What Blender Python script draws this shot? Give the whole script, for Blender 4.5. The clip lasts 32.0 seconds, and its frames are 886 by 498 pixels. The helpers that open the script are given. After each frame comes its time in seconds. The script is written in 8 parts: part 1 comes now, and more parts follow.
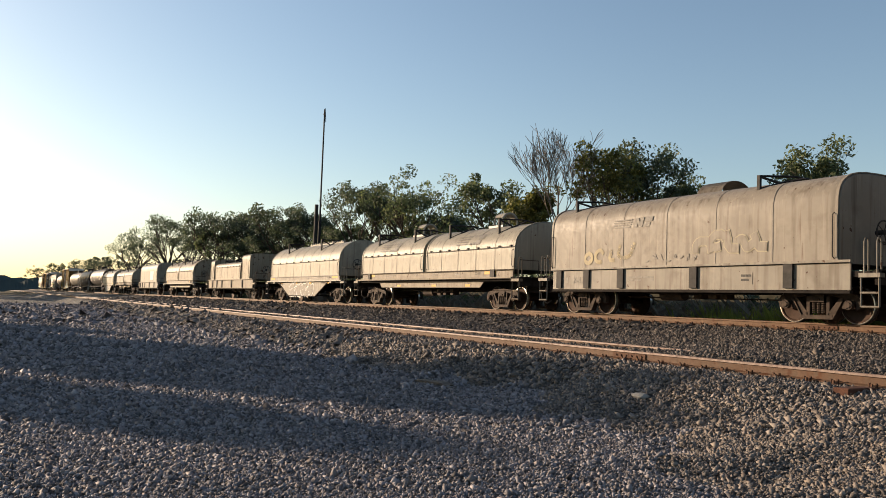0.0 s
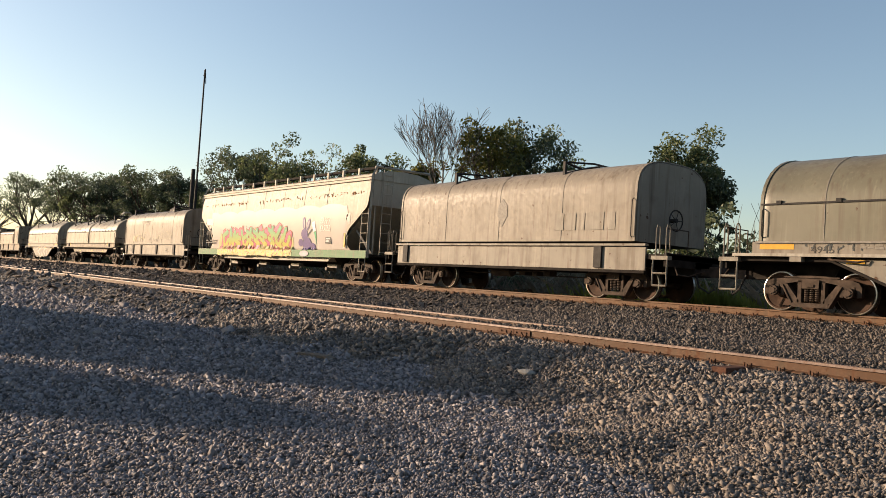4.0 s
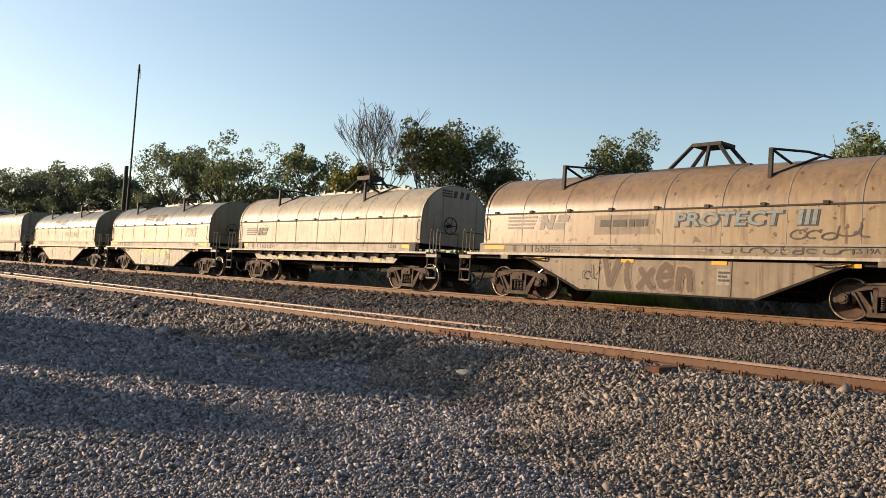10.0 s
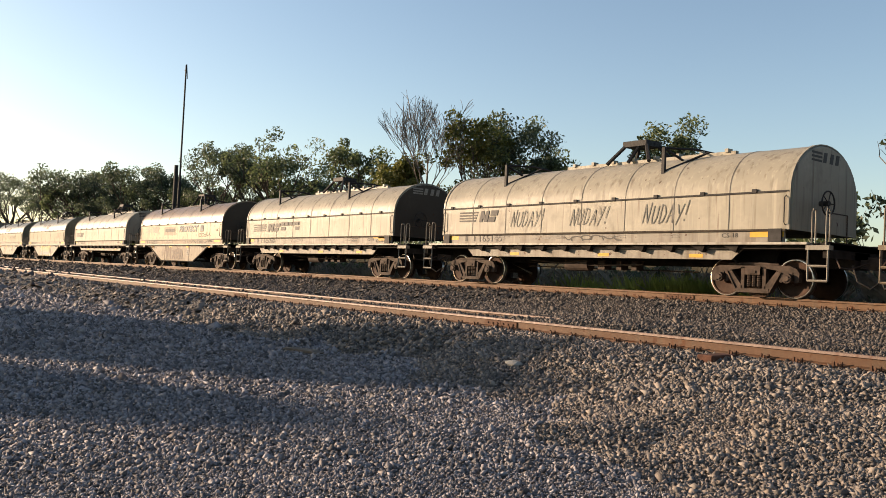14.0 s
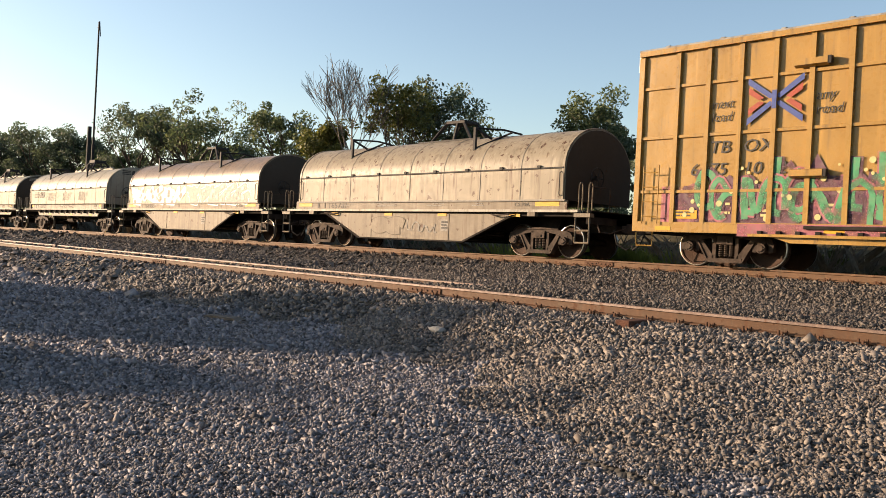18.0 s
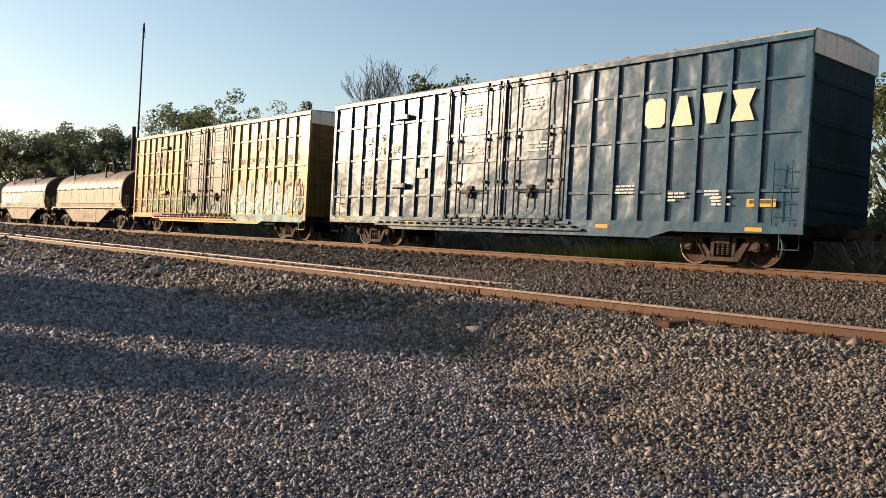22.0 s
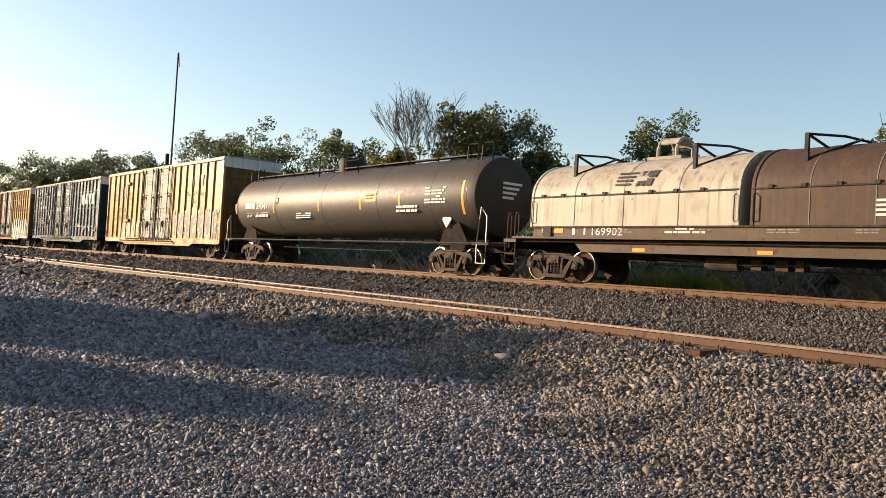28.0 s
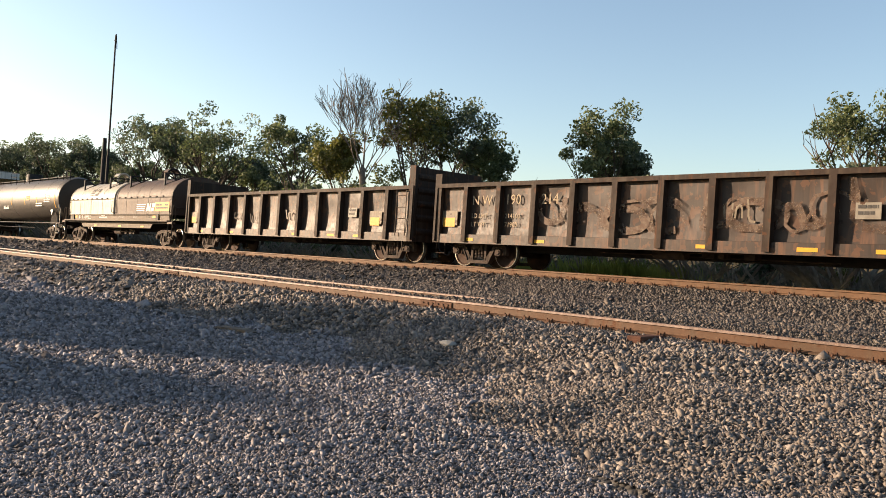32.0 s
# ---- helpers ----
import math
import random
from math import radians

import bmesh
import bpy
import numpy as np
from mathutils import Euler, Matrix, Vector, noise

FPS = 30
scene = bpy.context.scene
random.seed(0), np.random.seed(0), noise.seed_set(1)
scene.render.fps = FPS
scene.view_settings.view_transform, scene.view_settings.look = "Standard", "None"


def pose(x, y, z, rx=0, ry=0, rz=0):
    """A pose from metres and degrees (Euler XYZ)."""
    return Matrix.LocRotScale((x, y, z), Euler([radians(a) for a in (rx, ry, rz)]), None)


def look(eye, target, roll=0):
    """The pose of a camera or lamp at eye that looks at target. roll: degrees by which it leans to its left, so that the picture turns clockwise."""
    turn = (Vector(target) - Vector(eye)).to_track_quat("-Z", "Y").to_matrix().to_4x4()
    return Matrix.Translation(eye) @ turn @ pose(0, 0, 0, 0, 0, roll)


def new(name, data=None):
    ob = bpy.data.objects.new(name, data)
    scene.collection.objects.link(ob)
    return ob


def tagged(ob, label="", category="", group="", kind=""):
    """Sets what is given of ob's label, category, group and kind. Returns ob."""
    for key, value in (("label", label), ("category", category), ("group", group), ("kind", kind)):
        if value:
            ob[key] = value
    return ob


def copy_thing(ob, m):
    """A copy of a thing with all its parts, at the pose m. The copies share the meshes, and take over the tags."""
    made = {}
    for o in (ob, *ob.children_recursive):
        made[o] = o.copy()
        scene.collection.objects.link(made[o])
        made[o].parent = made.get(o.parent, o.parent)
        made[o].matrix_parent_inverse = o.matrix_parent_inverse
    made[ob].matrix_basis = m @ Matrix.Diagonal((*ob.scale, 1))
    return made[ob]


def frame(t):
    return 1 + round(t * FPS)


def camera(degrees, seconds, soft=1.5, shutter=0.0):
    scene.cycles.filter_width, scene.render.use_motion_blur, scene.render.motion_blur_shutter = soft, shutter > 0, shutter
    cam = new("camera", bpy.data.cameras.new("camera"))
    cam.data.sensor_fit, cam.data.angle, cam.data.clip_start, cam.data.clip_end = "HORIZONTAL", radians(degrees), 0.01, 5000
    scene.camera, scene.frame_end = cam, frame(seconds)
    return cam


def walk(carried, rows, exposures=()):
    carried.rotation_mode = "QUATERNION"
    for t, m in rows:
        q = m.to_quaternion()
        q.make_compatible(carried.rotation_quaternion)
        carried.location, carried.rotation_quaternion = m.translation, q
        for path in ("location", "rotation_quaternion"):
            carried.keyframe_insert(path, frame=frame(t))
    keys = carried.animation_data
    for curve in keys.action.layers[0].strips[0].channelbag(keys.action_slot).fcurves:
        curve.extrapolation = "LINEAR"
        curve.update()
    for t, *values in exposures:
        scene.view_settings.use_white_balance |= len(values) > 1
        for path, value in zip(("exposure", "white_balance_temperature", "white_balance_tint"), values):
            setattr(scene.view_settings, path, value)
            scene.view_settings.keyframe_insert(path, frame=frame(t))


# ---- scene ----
# The camera stands beside the siding: it steps aside in the first second, then turns by hand.
cam = camera(55.49, 32.0, soft=0.6)
EYE = 1.5
PATH = [
    (0.0, pose(0.415, -0.092, EYE + 0.030, 93.71, -2.03, 61.24)),
    (0.5, pose(0.278, -0.052, EYE + 0.049, 95.03, -2.07, 59.22)),
    (1.0, pose(0.013, 0.034, EYE + 0.028, 97.26, -1.41, 52.51)),
    (1.5, pose(-0.033, -0.026, EYE + 0.007, 97.29, -1.73, 51.04)),
    (2.0, pose(-0.028, -0.031, EYE - 0.007, 96.41, -3.22, 51.92)),
    (2.5, pose(-0.027, -0.023, EYE - 0.019, 94.01, -4.10, 52.48)),
    (4.5, pose(0.000, 0.000, EYE + 0.000, 92.15, -3.51, 52.94)),
    (5.0, pose(0.000, 0.000, EYE + 0.000, 91.64, -3.96, 52.27)),
    (5.5, pose(0.000, 0.000, EYE + 0.000, 91.79, -4.69, 52.69)),
    (6.0, pose(0.000, 0.000, EYE + 0.000, 91.33, -4.83, 53.17)),
    (6.5, pose(0.000, 0.000, EYE + 0.000, 90.95, -4.73, 52.20)),
    (7.0, pose(0.000, 0.000, EYE + 0.000, 91.12, -4.49, 50.71)),
    (7.5, pose(0.000, 0.000, EYE + 0.000, 91.21, -3.74, 49.05)),
    (8.0, pose(0.000, 0.000, EYE + 0.000, 90.74, -3.74, 48.60)),
    (8.5, pose(0.000, 0.000, EYE + 0.000, 91.07, -3.95, 48.97)),
    (9.0, pose(0.000, 0.000, EYE + 0.000, 91.51, -3.78, 48.66)),
    (9.5, pose(0.000, 0.000, EYE + 0.000, 92.18, -3.84, 48.64)),
    (10.0, pose(0.000, 0.000, EYE + 0.000, 92.65, -3.78, 48.87)),
    (10.5, pose(0.000, 0.000, EYE + 0.000, 93.11, -3.73, 49.54)),
    (11.0, pose(0.000, 0.000, EYE + 0.000, 93.17, -3.81, 50.51)),
    (11.5, pose(0.000, 0.000, EYE + 0.000, 92.83, -3.78, 51.01)),
    (12.0, pose(0.000, 0.000, EYE + 0.000, 92.65, -3.31, 50.90)),
    (12.5, pose(0.000, 0.000, EYE + 0.000, 92.57, -3.01, 51.16)),
    (13.0, pose(0.000, 0.000, EYE + 0.000, 92.43, -2.90, 51.70)),
    (13.5, pose(0.000, 0.000, EYE + 0.000, 92.28, -2.79, 51.85)),
    (14.0, pose(0.000, 0.000, EYE + 0.000, 91.90, -2.71, 52.07)),
    (14.5, pose(0.000, 0.000, EYE + 0.000, 91.25, -2.15, 51.65)),
    (16.5, pose(0.000, 0.000, EYE + 0.000, 90.43, -2.60, 49.06)),
    (17.0, pose(0.000, 0.000, EYE + 0.000, 90.37, -2.72, 48.61)),
    (17.5, pose(0.000, 0.000, EYE + 0.000, 90.19, -2.97, 47.45)),
    (18.0, pose(0.000, 0.000, EYE + 0.000, 89.89, -2.91, 46.92)),
    (18.5, pose(0.000, 0.000, EYE + 0.000, 89.73, -2.98, 46.75)),
    (19.0, pose(0.000, 0.000, EYE + 0.000, 89.54, -3.00, 46.71)),
    (19.5, pose(0.000, 0.000, EYE + 0.000, 89.49, -2.84, 46.92)),
    (20.0, pose(0.000, 0.000, EYE + 0.000, 89.67, -2.81, 47.38)),
    (20.5, pose(0.000, 0.000, EYE + 0.000, 90.01, -2.82, 47.71)),
    (21.0, pose(0.000, 0.000, EYE + 0.000, 90.09, -2.71, 48.01)),
    (21.5, pose(0.000, 0.000, EYE + 0.000, 89.77, -2.58, 48.38)),
    (22.0, pose(0.000, 0.000, EYE + 0.000, 89.71, -3.15, 49.52)),
    (22.5, pose(0.000, 0.000, EYE + 0.000, 89.75, -3.42, 50.26)),
    (23.0, pose(0.000, 0.000, EYE + 0.000, 89.83, -3.53, 50.71)),
    (23.5, pose(0.000, 0.000, EYE + 0.000, 89.82, -3.64, 50.93)),
    (24.0, pose(0.000, 0.000, EYE + 0.000, 89.51, -3.41, 51.13)),
    (24.5, pose(0.000, 0.000, EYE + 0.000, 89.45, -3.41, 51.19)),
    (25.0, pose(0.000, 0.000, EYE + 0.000, 89.49, -3.34, 51.58)),
    (25.5, pose(0.000, 0.000, EYE + 0.000, 89.70, -3.40, 51.64)),
    (27.5, pose(0.000, 0.000, EYE + 0.000, 90.58, -3.27, 51.50)),
    (28.0, pose(0.000, 0.000, EYE + 0.000, 91.41, -3.41, 51.44)),
    (28.5, pose(0.000, 0.000, EYE + 0.000, 91.81, -3.58, 51.74)),
    (29.0, pose(0.000, 0.000, EYE + 0.000, 91.78, -3.55, 51.52)),
    (29.5, pose(0.000, 0.000, EYE + 0.000, 91.73, -3.42, 51.24)),
    (30.0, pose(0.000, 0.000, EYE + 0.000, 91.62, -3.44, 50.81)),
    (30.5, pose(0.000, 0.000, EYE + 0.000, 91.44, -3.39, 49.05)),
    (31.0, pose(0.000, 0.000, EYE + 0.000, 91.11, -3.34, 48.08)),
    (31.5, pose(0.000, 0.000, EYE + 0.000, 90.97, -3.37, 47.66)),
    (32.0, pose(0.000, 0.000, EYE + 0.000, 90.78, -3.43, 47.70)),
]
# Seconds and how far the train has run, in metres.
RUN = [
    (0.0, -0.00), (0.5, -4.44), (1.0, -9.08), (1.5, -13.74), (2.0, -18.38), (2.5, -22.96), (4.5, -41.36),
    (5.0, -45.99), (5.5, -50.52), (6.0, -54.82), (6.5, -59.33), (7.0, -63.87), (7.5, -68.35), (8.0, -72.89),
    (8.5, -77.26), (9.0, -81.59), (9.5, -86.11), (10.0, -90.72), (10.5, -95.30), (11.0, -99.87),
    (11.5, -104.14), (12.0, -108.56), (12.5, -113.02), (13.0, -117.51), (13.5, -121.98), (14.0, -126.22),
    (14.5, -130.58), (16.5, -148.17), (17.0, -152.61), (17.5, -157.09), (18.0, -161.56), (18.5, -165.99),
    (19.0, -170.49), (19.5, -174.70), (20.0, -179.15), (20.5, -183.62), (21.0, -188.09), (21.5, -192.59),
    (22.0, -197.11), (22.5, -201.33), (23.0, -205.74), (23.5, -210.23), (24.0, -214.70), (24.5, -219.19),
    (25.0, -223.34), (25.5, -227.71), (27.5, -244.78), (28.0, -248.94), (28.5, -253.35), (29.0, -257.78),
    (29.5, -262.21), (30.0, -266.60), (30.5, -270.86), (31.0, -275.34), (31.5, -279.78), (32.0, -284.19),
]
walk(cam, PATH, exposures=[(t, e, 6720 if t < 3 else 6950, 10 if t < 3 else 12) for t, e in ((0.0, 1.12), (1.0, 0.97), (2.0, 0.92), (3.2, 1.12), (5.0, 1.31), (7.0, 1.35), (8.0, 1.48), (9.0, 1.46), (12.0, 1.42), (14.5, 1.44), (17.0, 1.55), (19.0, 1.52), (20.0, 1.29), (22.0, 1.31), (23.0, 1.38), (25.0, 1.33), (26.5, 1.42), (28.0, 1.5), (32.0, 1.64))])

# ---- sky and sun ----
SUN_AZ, SUN_EL = -124.0, 13.0
world = bpy.data.worlds.new("evening_sky")
scene.world = world
world.use_nodes = True
wn = world.node_tree.nodes
sky = wn.new("ShaderNodeTexSky")
sky.sky_type = "NISHITA"
sky.sun_disc = False
sky.sun_elevation = radians(SUN_EL)
sky.sun_rotation = radians(SUN_AZ)
sky.altitude = 200.0
sky.air_density, sky.dust_density, sky.ozone_density = 1.0, 1.15, 1.5
world.node_tree.links.new(sky.outputs[0], wn["Background"].inputs[0])
wn["Background"].inputs[1].default_value = 0.083
sun = new("sun", bpy.data.lights.new("sun", "SUN"))
sun.data.energy, sun.data.angle, sun.data.color = 4.15, radians(0.55), (1.0, 0.77, 0.56)
to_sun = Vector((math.sin(radians(SUN_AZ)) * math.cos(radians(SUN_EL)), math.cos(radians(SUN_AZ)) * math.cos(radians(SUN_EL)), math.sin(radians(SUN_EL))))
sun.matrix_world = look(to_sun * 60, (0, 0, 0))

# ---- layout ----
RAIL = 1.377            # head of the main track's rails
Y_MAIN = 19.10          # middle of the main track
Y_SIDE, SIDE_RAIL, SIDE_FAR = 11.0, 0.753, 0.78   # siding: near rail and the heads of its two rails

# ---- materials ----
def nodes_of(name):
    m = bpy.data.materials.new(name)
    m.use_nodes = True
    nt = m.node_tree
    return m, nt.nodes, nt.links, nt.nodes["Principled BSDF"]


def mixed(nodes, links, fac, a, b):
    mx = nodes.new("ShaderNodeMix")
    mx.data_type = "RGBA"
    for sock, val in ((mx.inputs[0], fac), (mx.inputs[6], a), (mx.inputs[7], b)):
        if isinstance(val, (float, int)):
            sock.default_value = val
        elif isinstance(val, tuple):
            sock.default_value = (*val[:3], 1.0)
        else:
            links.new(val, sock)
    return mx.outputs[2]


def noise_fac(nodes, links, coord, scale, detail, lo, hi, stretch=None):
    src = coord
    if stretch:
        mp = nodes.new("ShaderNodeMapping")
        mp.inputs["Scale"].default_value = stretch
        links.new(coord, mp.inputs["Vector"])
        src = mp.outputs[0]
    nz = nodes.new("ShaderNodeTexNoise")
    nz.inputs["Scale"].default_value, nz.inputs["Detail"].default_value = scale, detail
    links.new(src, nz.inputs["Vector"])
    rp = nodes.new("ShaderNodeMapRange")
    rp.inputs["From Min"].default_value, rp.inputs["From Max"].default_value = lo, hi
    links.new(nz.outputs["Fac"], rp.inputs["Value"])
    return rp.outputs["Result"]


def bumped(nodes, links, bsdf, height, strength, distance):
    bp = nodes.new("ShaderNodeBump")
    bp.inputs["Strength"].default_value, bp.inputs["Distance"].default_value = strength, distance
    links.new(height, bp.inputs["Height"])
    links.new(bp.outputs[0], bsdf.inputs["Normal"])


def paint(name, col, rough=0.5, grime=0.45, rust=0.0, metal=0.0, dirt=(0.075, 0.055, 0.038), rust_col=(0.062, 0.031, 0.018), dents=0.0, spec=0.15):
    """Weathered paint on sheet steel: fading, vertical streaks of dirt, rust blooms, slight dents."""
    m, n, l, b = nodes_of(name)
    tc = n.new("ShaderNodeTexCoord").outputs["Object"]
    fade = noise_fac(n, l, tc, 0.9, 7, 0.36, 0.66)
    base = mixed(n, l, fade, tuple(c * 0.86 for c in col), tuple(min(1, c * 1.10) for c in col))
    fine = noise_fac(n, l, tc, 9.0, 7, 0.38, 0.72)
    base = mixed(n, l, fine, base, tuple(c * 0.93 for c in col))
    if grime:
        chalk = noise_fac(n, l, tc, 5.0, 6, 0.56, 0.84, (2.6, 2.6, 0.10))
        base = mixed(n, l, chalk, base, tuple(min(1, c * 1.35) for c in col))
        run = noise_fac(n, l, tc, 3.0, 8, 0.60 - grime * 0.22, 0.86, (2.4, 2.4, 0.14))
        base = mixed(n, l, run, base, dirt)
        blot = noise_fac(n, l, tc, 1.3, 10, 0.64 - grime * 0.2, 0.92)
        base = mixed(n, l, blot, base, dirt)
    if rust:
        lo = 0.71 - rust * 0.28
        drip = noise_fac(n, l, tc, 3.4, 8, lo - 0.03, lo + 0.14, (2.6, 2.6, 0.2))
        base = mixed(n, l, drip, base, tuple(c * 1.2 for c in rust_col))
        bloom = noise_fac(n, l, tc, 4.6, 12, lo + 0.015, lo + 0.045)
        base = mixed(n, l, bloom, base, rust_col)
    l.new(base, b.inputs["Base Color"])
    rg = n.new("ShaderNodeMapRange")
    rg.inputs["To Min"].default_value, rg.inputs["To Max"].default_value = rough - 0.02, min(1.0, rough + (0.05 if dents else 0.10))
    l.new(fine, rg.inputs["Value"])
    l.new(rg.outputs[0], b.inputs["Roughness"])
    b.inputs["Metallic"].default_value = metal
    b.inputs["Specular IOR Level"].default_value = spec
    if dents:
        wave = noise_fac(n, l, tc, 1.6, 2, 0.2, 0.8)
        bumped(n, l, b, wave, 0.8, dents)
    else:
        bumped(n, l, b, noise_fac(n, l, tc, 22, 3, 0.2, 0.8), 0.12, 0.003)
    return m


def plain(name, col, rough=0.6, metal=0.0, vary=0.15, scale=12.0, spec=0.18):
    m, n, l, b = nodes_of(name)
    tc = n.new("ShaderNodeTexCoord").outputs["Object"]
    f = noise_fac(n, l, tc, scale, 6, 0.3, 0.7)
    l.new(mixed(n, l, f, tuple(c * (1 - vary) for c in col), tuple(min(1, c * (1 + vary)) for c in col)), b.inputs["Base Color"])
    b.inputs["Roughness"].default_value, b.inputs["Metallic"].default_value = rough, metal
    b.inputs["Specular IOR Level"].default_value = spec
    bumped(n, l, b, f, 0.2, 0.004)
    return m


def gravel(name, scale, tones, depth):
    """Loose stones: cells of their own tone with rounded relief, and broad stains."""
    m, n, l, b = nodes_of(name)
    pos = n.new("ShaderNodeNewGeometry").outputs["Position"]
    v = n.new("ShaderNodeTexVoronoi")
    v.inputs["Scale"].default_value = scale
    v.inputs["Randomness"].default_value = 0.95
    l.new(pos, v.inputs["Vector"])
    sp = n.new("ShaderNodeSeparateColor")
    l.new(v.outputs["Color"], sp.inputs[0])
    cr = n.new("ShaderNodeValToRGB")
    e = cr.color_ramp.elements
    e[0].position, e[0].color = 0.0, (*tones[0], 1)
    e[1].position, e[1].color = 1.0, (*tones[-1], 1)
    for i, t in enumerate(tones[1:-1]):
        k = e.new((i + 1) / (len(tones) - 1))
        k.color = (*t, 1)
    l.new(sp.outputs[0], cr.inputs[0])
    broad = noise_fac(n, l, pos, 0.35, 5, 0.3, 0.75)
    col = mixed(n, l, broad, cr.outputs[0], (0.17, 0.14, 0.11))
    mx = n.new("ShaderNodeMix")
    mx.data_type, mx.blend_type = "RGBA", "MIX"
    mx.inputs[0].default_value = 0.35
    l.new(cr.outputs[0], mx.inputs[6])
    l.new(col, mx.inputs[7])
    l.new(mx.outputs[2], b.inputs["Base Color"])
    b.inputs["Roughness"].default_value = 0.85
    inv = n.new("ShaderNodeMath")
    inv.operation = "SUBTRACT"
    inv.inputs[0].default_value = 1.0
    l.new(v.outputs["Distance"], inv.inputs[1])
    bumped(n, l, b, inv.outputs[0], 1.0, depth)
    return m


def stone_mat(name, tones):
    """Single stones: each its own tone."""
    m, n, l, b = nodes_of(name)
    isl = n.new("ShaderNodeNewGeometry").outputs["Random Per Island"]
    cr = n.new("ShaderNodeValToRGB")
    e = cr.color_ramp.elements
    e[0].position, e[0].color = 0.0, (*tones[0], 1)
    e[1].position, e[1].color = 1.0, (*tones[-1], 1)
    for i, t in enumerate(tones[1:-1]):
        k = e.new((i + 1) / (len(tones) - 1))
        k.color = (*t, 1)
    l.new(isl, cr.inputs[0])
    tc = n.new("ShaderNodeTexCoord").outputs["Object"]
    l.new(mixed(n, l, noise_fac(n, l, tc, 40, 4, 0.4, 1.3), cr.outputs[0], (0.16, 0.13, 0.10)), b.inputs["Base Color"])
    b.inputs["Roughness"].default_value = 0.8
    return m


def leaf_mat(name, dark, light, thin=0.35):
    m, n, l, b = nodes_of(name)
    isl = n.new("ShaderNodeNewGeometry").outputs["Random Per Island"]
    tc = n.new("ShaderNodeTexCoord").outputs["Object"]
    base = mixed(n, l, isl, dark, light)
    base = mixed(n, l, noise_fac(n, l, tc, 0.5, 3, 0.35, 0.7), base, tuple(c * 0.6 for c in dark))
    l.new(base, b.inputs["Base Color"])
    b.inputs["Roughness"].default_value = 0.6
    tr = n.new("ShaderNodeBsdfTranslucent")
    l.new(base, tr.inputs[0])
    mx = n.new("ShaderNodeMixShader")
    mx.inputs[0].default_value = thin
    l.new(b.outputs[0], mx.inputs[1])
    l.new(tr.outputs[0], mx.inputs[2])
    l.new(mx.outputs[0], n["Material Output"].inputs[0])
    return m


def spray(name, col, cover=0.75, scale=1.6, second=None, z_mid=2.0):
    """Sprayed paint with thin and missing places; two colours blend upward where a second is given."""
    m, n, l, b = nodes_of(name)
    tc = n.new("ShaderNodeTexCoord").outputs["Object"]
    base = col
    if second:
        sep = n.new("ShaderNodeSeparateXYZ")
        l.new(tc, sep.inputs[0])
        mr = n.new("ShaderNodeMapRange")
        mr.inputs["From Min"].default_value, mr.inputs["From Max"].default_value = z_mid - 0.35, z_mid + 0.35
        l.new(sep.outputs[2], mr.inputs["Value"])
        base = mixed(n, l, mr.outputs[0], col, second)
    l.new(mixed(n, l, noise_fac(n, l, tc, 9, 5, 0.4, 1.2), base, (0.2, 0.17, 0.13)), b.inputs["Base Color"])
    b.inputs["Roughness"].default_value = 0.6
    b.inputs["Specular IOR Level"].default_value = 0.18
    if cover < 1:
        f = noise_fac(n, l, tc, scale, 5, 0.62 - cover * 0.45, 0.72 - cover * 0.2)
        l.new(f, b.inputs["Alpha"])
    return m


TONES = [(0.026, 0.024, 0.0225), (0.095, 0.085, 0.076), (0.20, 0.178, 0.155), (0.275, 0.255, 0.23), (0.125, 0.121, 0.121), (0.05, 0.046, 0.043), (0.23, 0.194, 0.16), (0.31, 0.29, 0.268)]
# Bed tones darkened so that gaps between the stones hold painted crevice shade.
SHADED_FINES = [(0.0128, 0.0117, 0.0102), (0.0281, 0.0255, 0.0224), (0.051, 0.0459, 0.0408), (0.0818, 0.0758, 0.0674), (0.0357, 0.0342, 0.0326), (0.122, 0.115, 0.104)]
M_GRAVEL = gravel("lot_gravel_gap_shade", 17.0, [tuple(c * 0.5 for c in t) for t in SHADED_FINES], 0.06)
M_STONE = stone_mat("lot_stone", [(r * 0.97, g, b * 1.15) for r, g, b in TONES])
M_SLOPE = stone_mat("slope_stone", [tuple(c * k for c, k in zip(t, (0.82, 0.76, 0.72))) for t in TONES])
M_BALLAST = stone_mat("ballast_stone", [tuple(c * k for c, k in zip(t, (0.43, 0.39, 0.365))) for t in TONES])
M_BED = gravel("track_bed_gap_shade", 17.0, [tuple(c * 0.42 for c in t) for t in SHADED_FINES], 0.05)
M_EARTH = plain("weedy_earth", (0.055, 0.048, 0.03), 0.95, 0, 0.5, 2.5, 0.05)
M_TIE = plain("creosoted_timber", (0.068, 0.0374, 0.0238), 0.85, 0, 0.4, 8)
M_RAILSIDE = paint("rail_rust", (0.125, 0.072, 0.043), 0.6, 0.4, 0.2, 0.0, rust_col=(0.075, 0.030, 0.013), spec=0.12)
M_RAILWORN = paint("rail_worn_side", (0.095, 0.052, 0.031), 0.6, 0.45, 0.25, 0.0, rust_col=(0.072, 0.028, 0.012), spec=0.15)
M_RAILHEAD = plain("rail_head_steel", (0.50, 0.46, 0.42), 0.22, 0.95, 0.15, 5, 0.5)
M_RAILWORNHEAD = paint("rail_worn_head", (0.15, 0.10, 0.078), 0.62, 0.5, 0.35, 0.15, dirt=(0.06, 0.03, 0.018), rust_col=(0.075, 0.03, 0.014), spec=0.5)
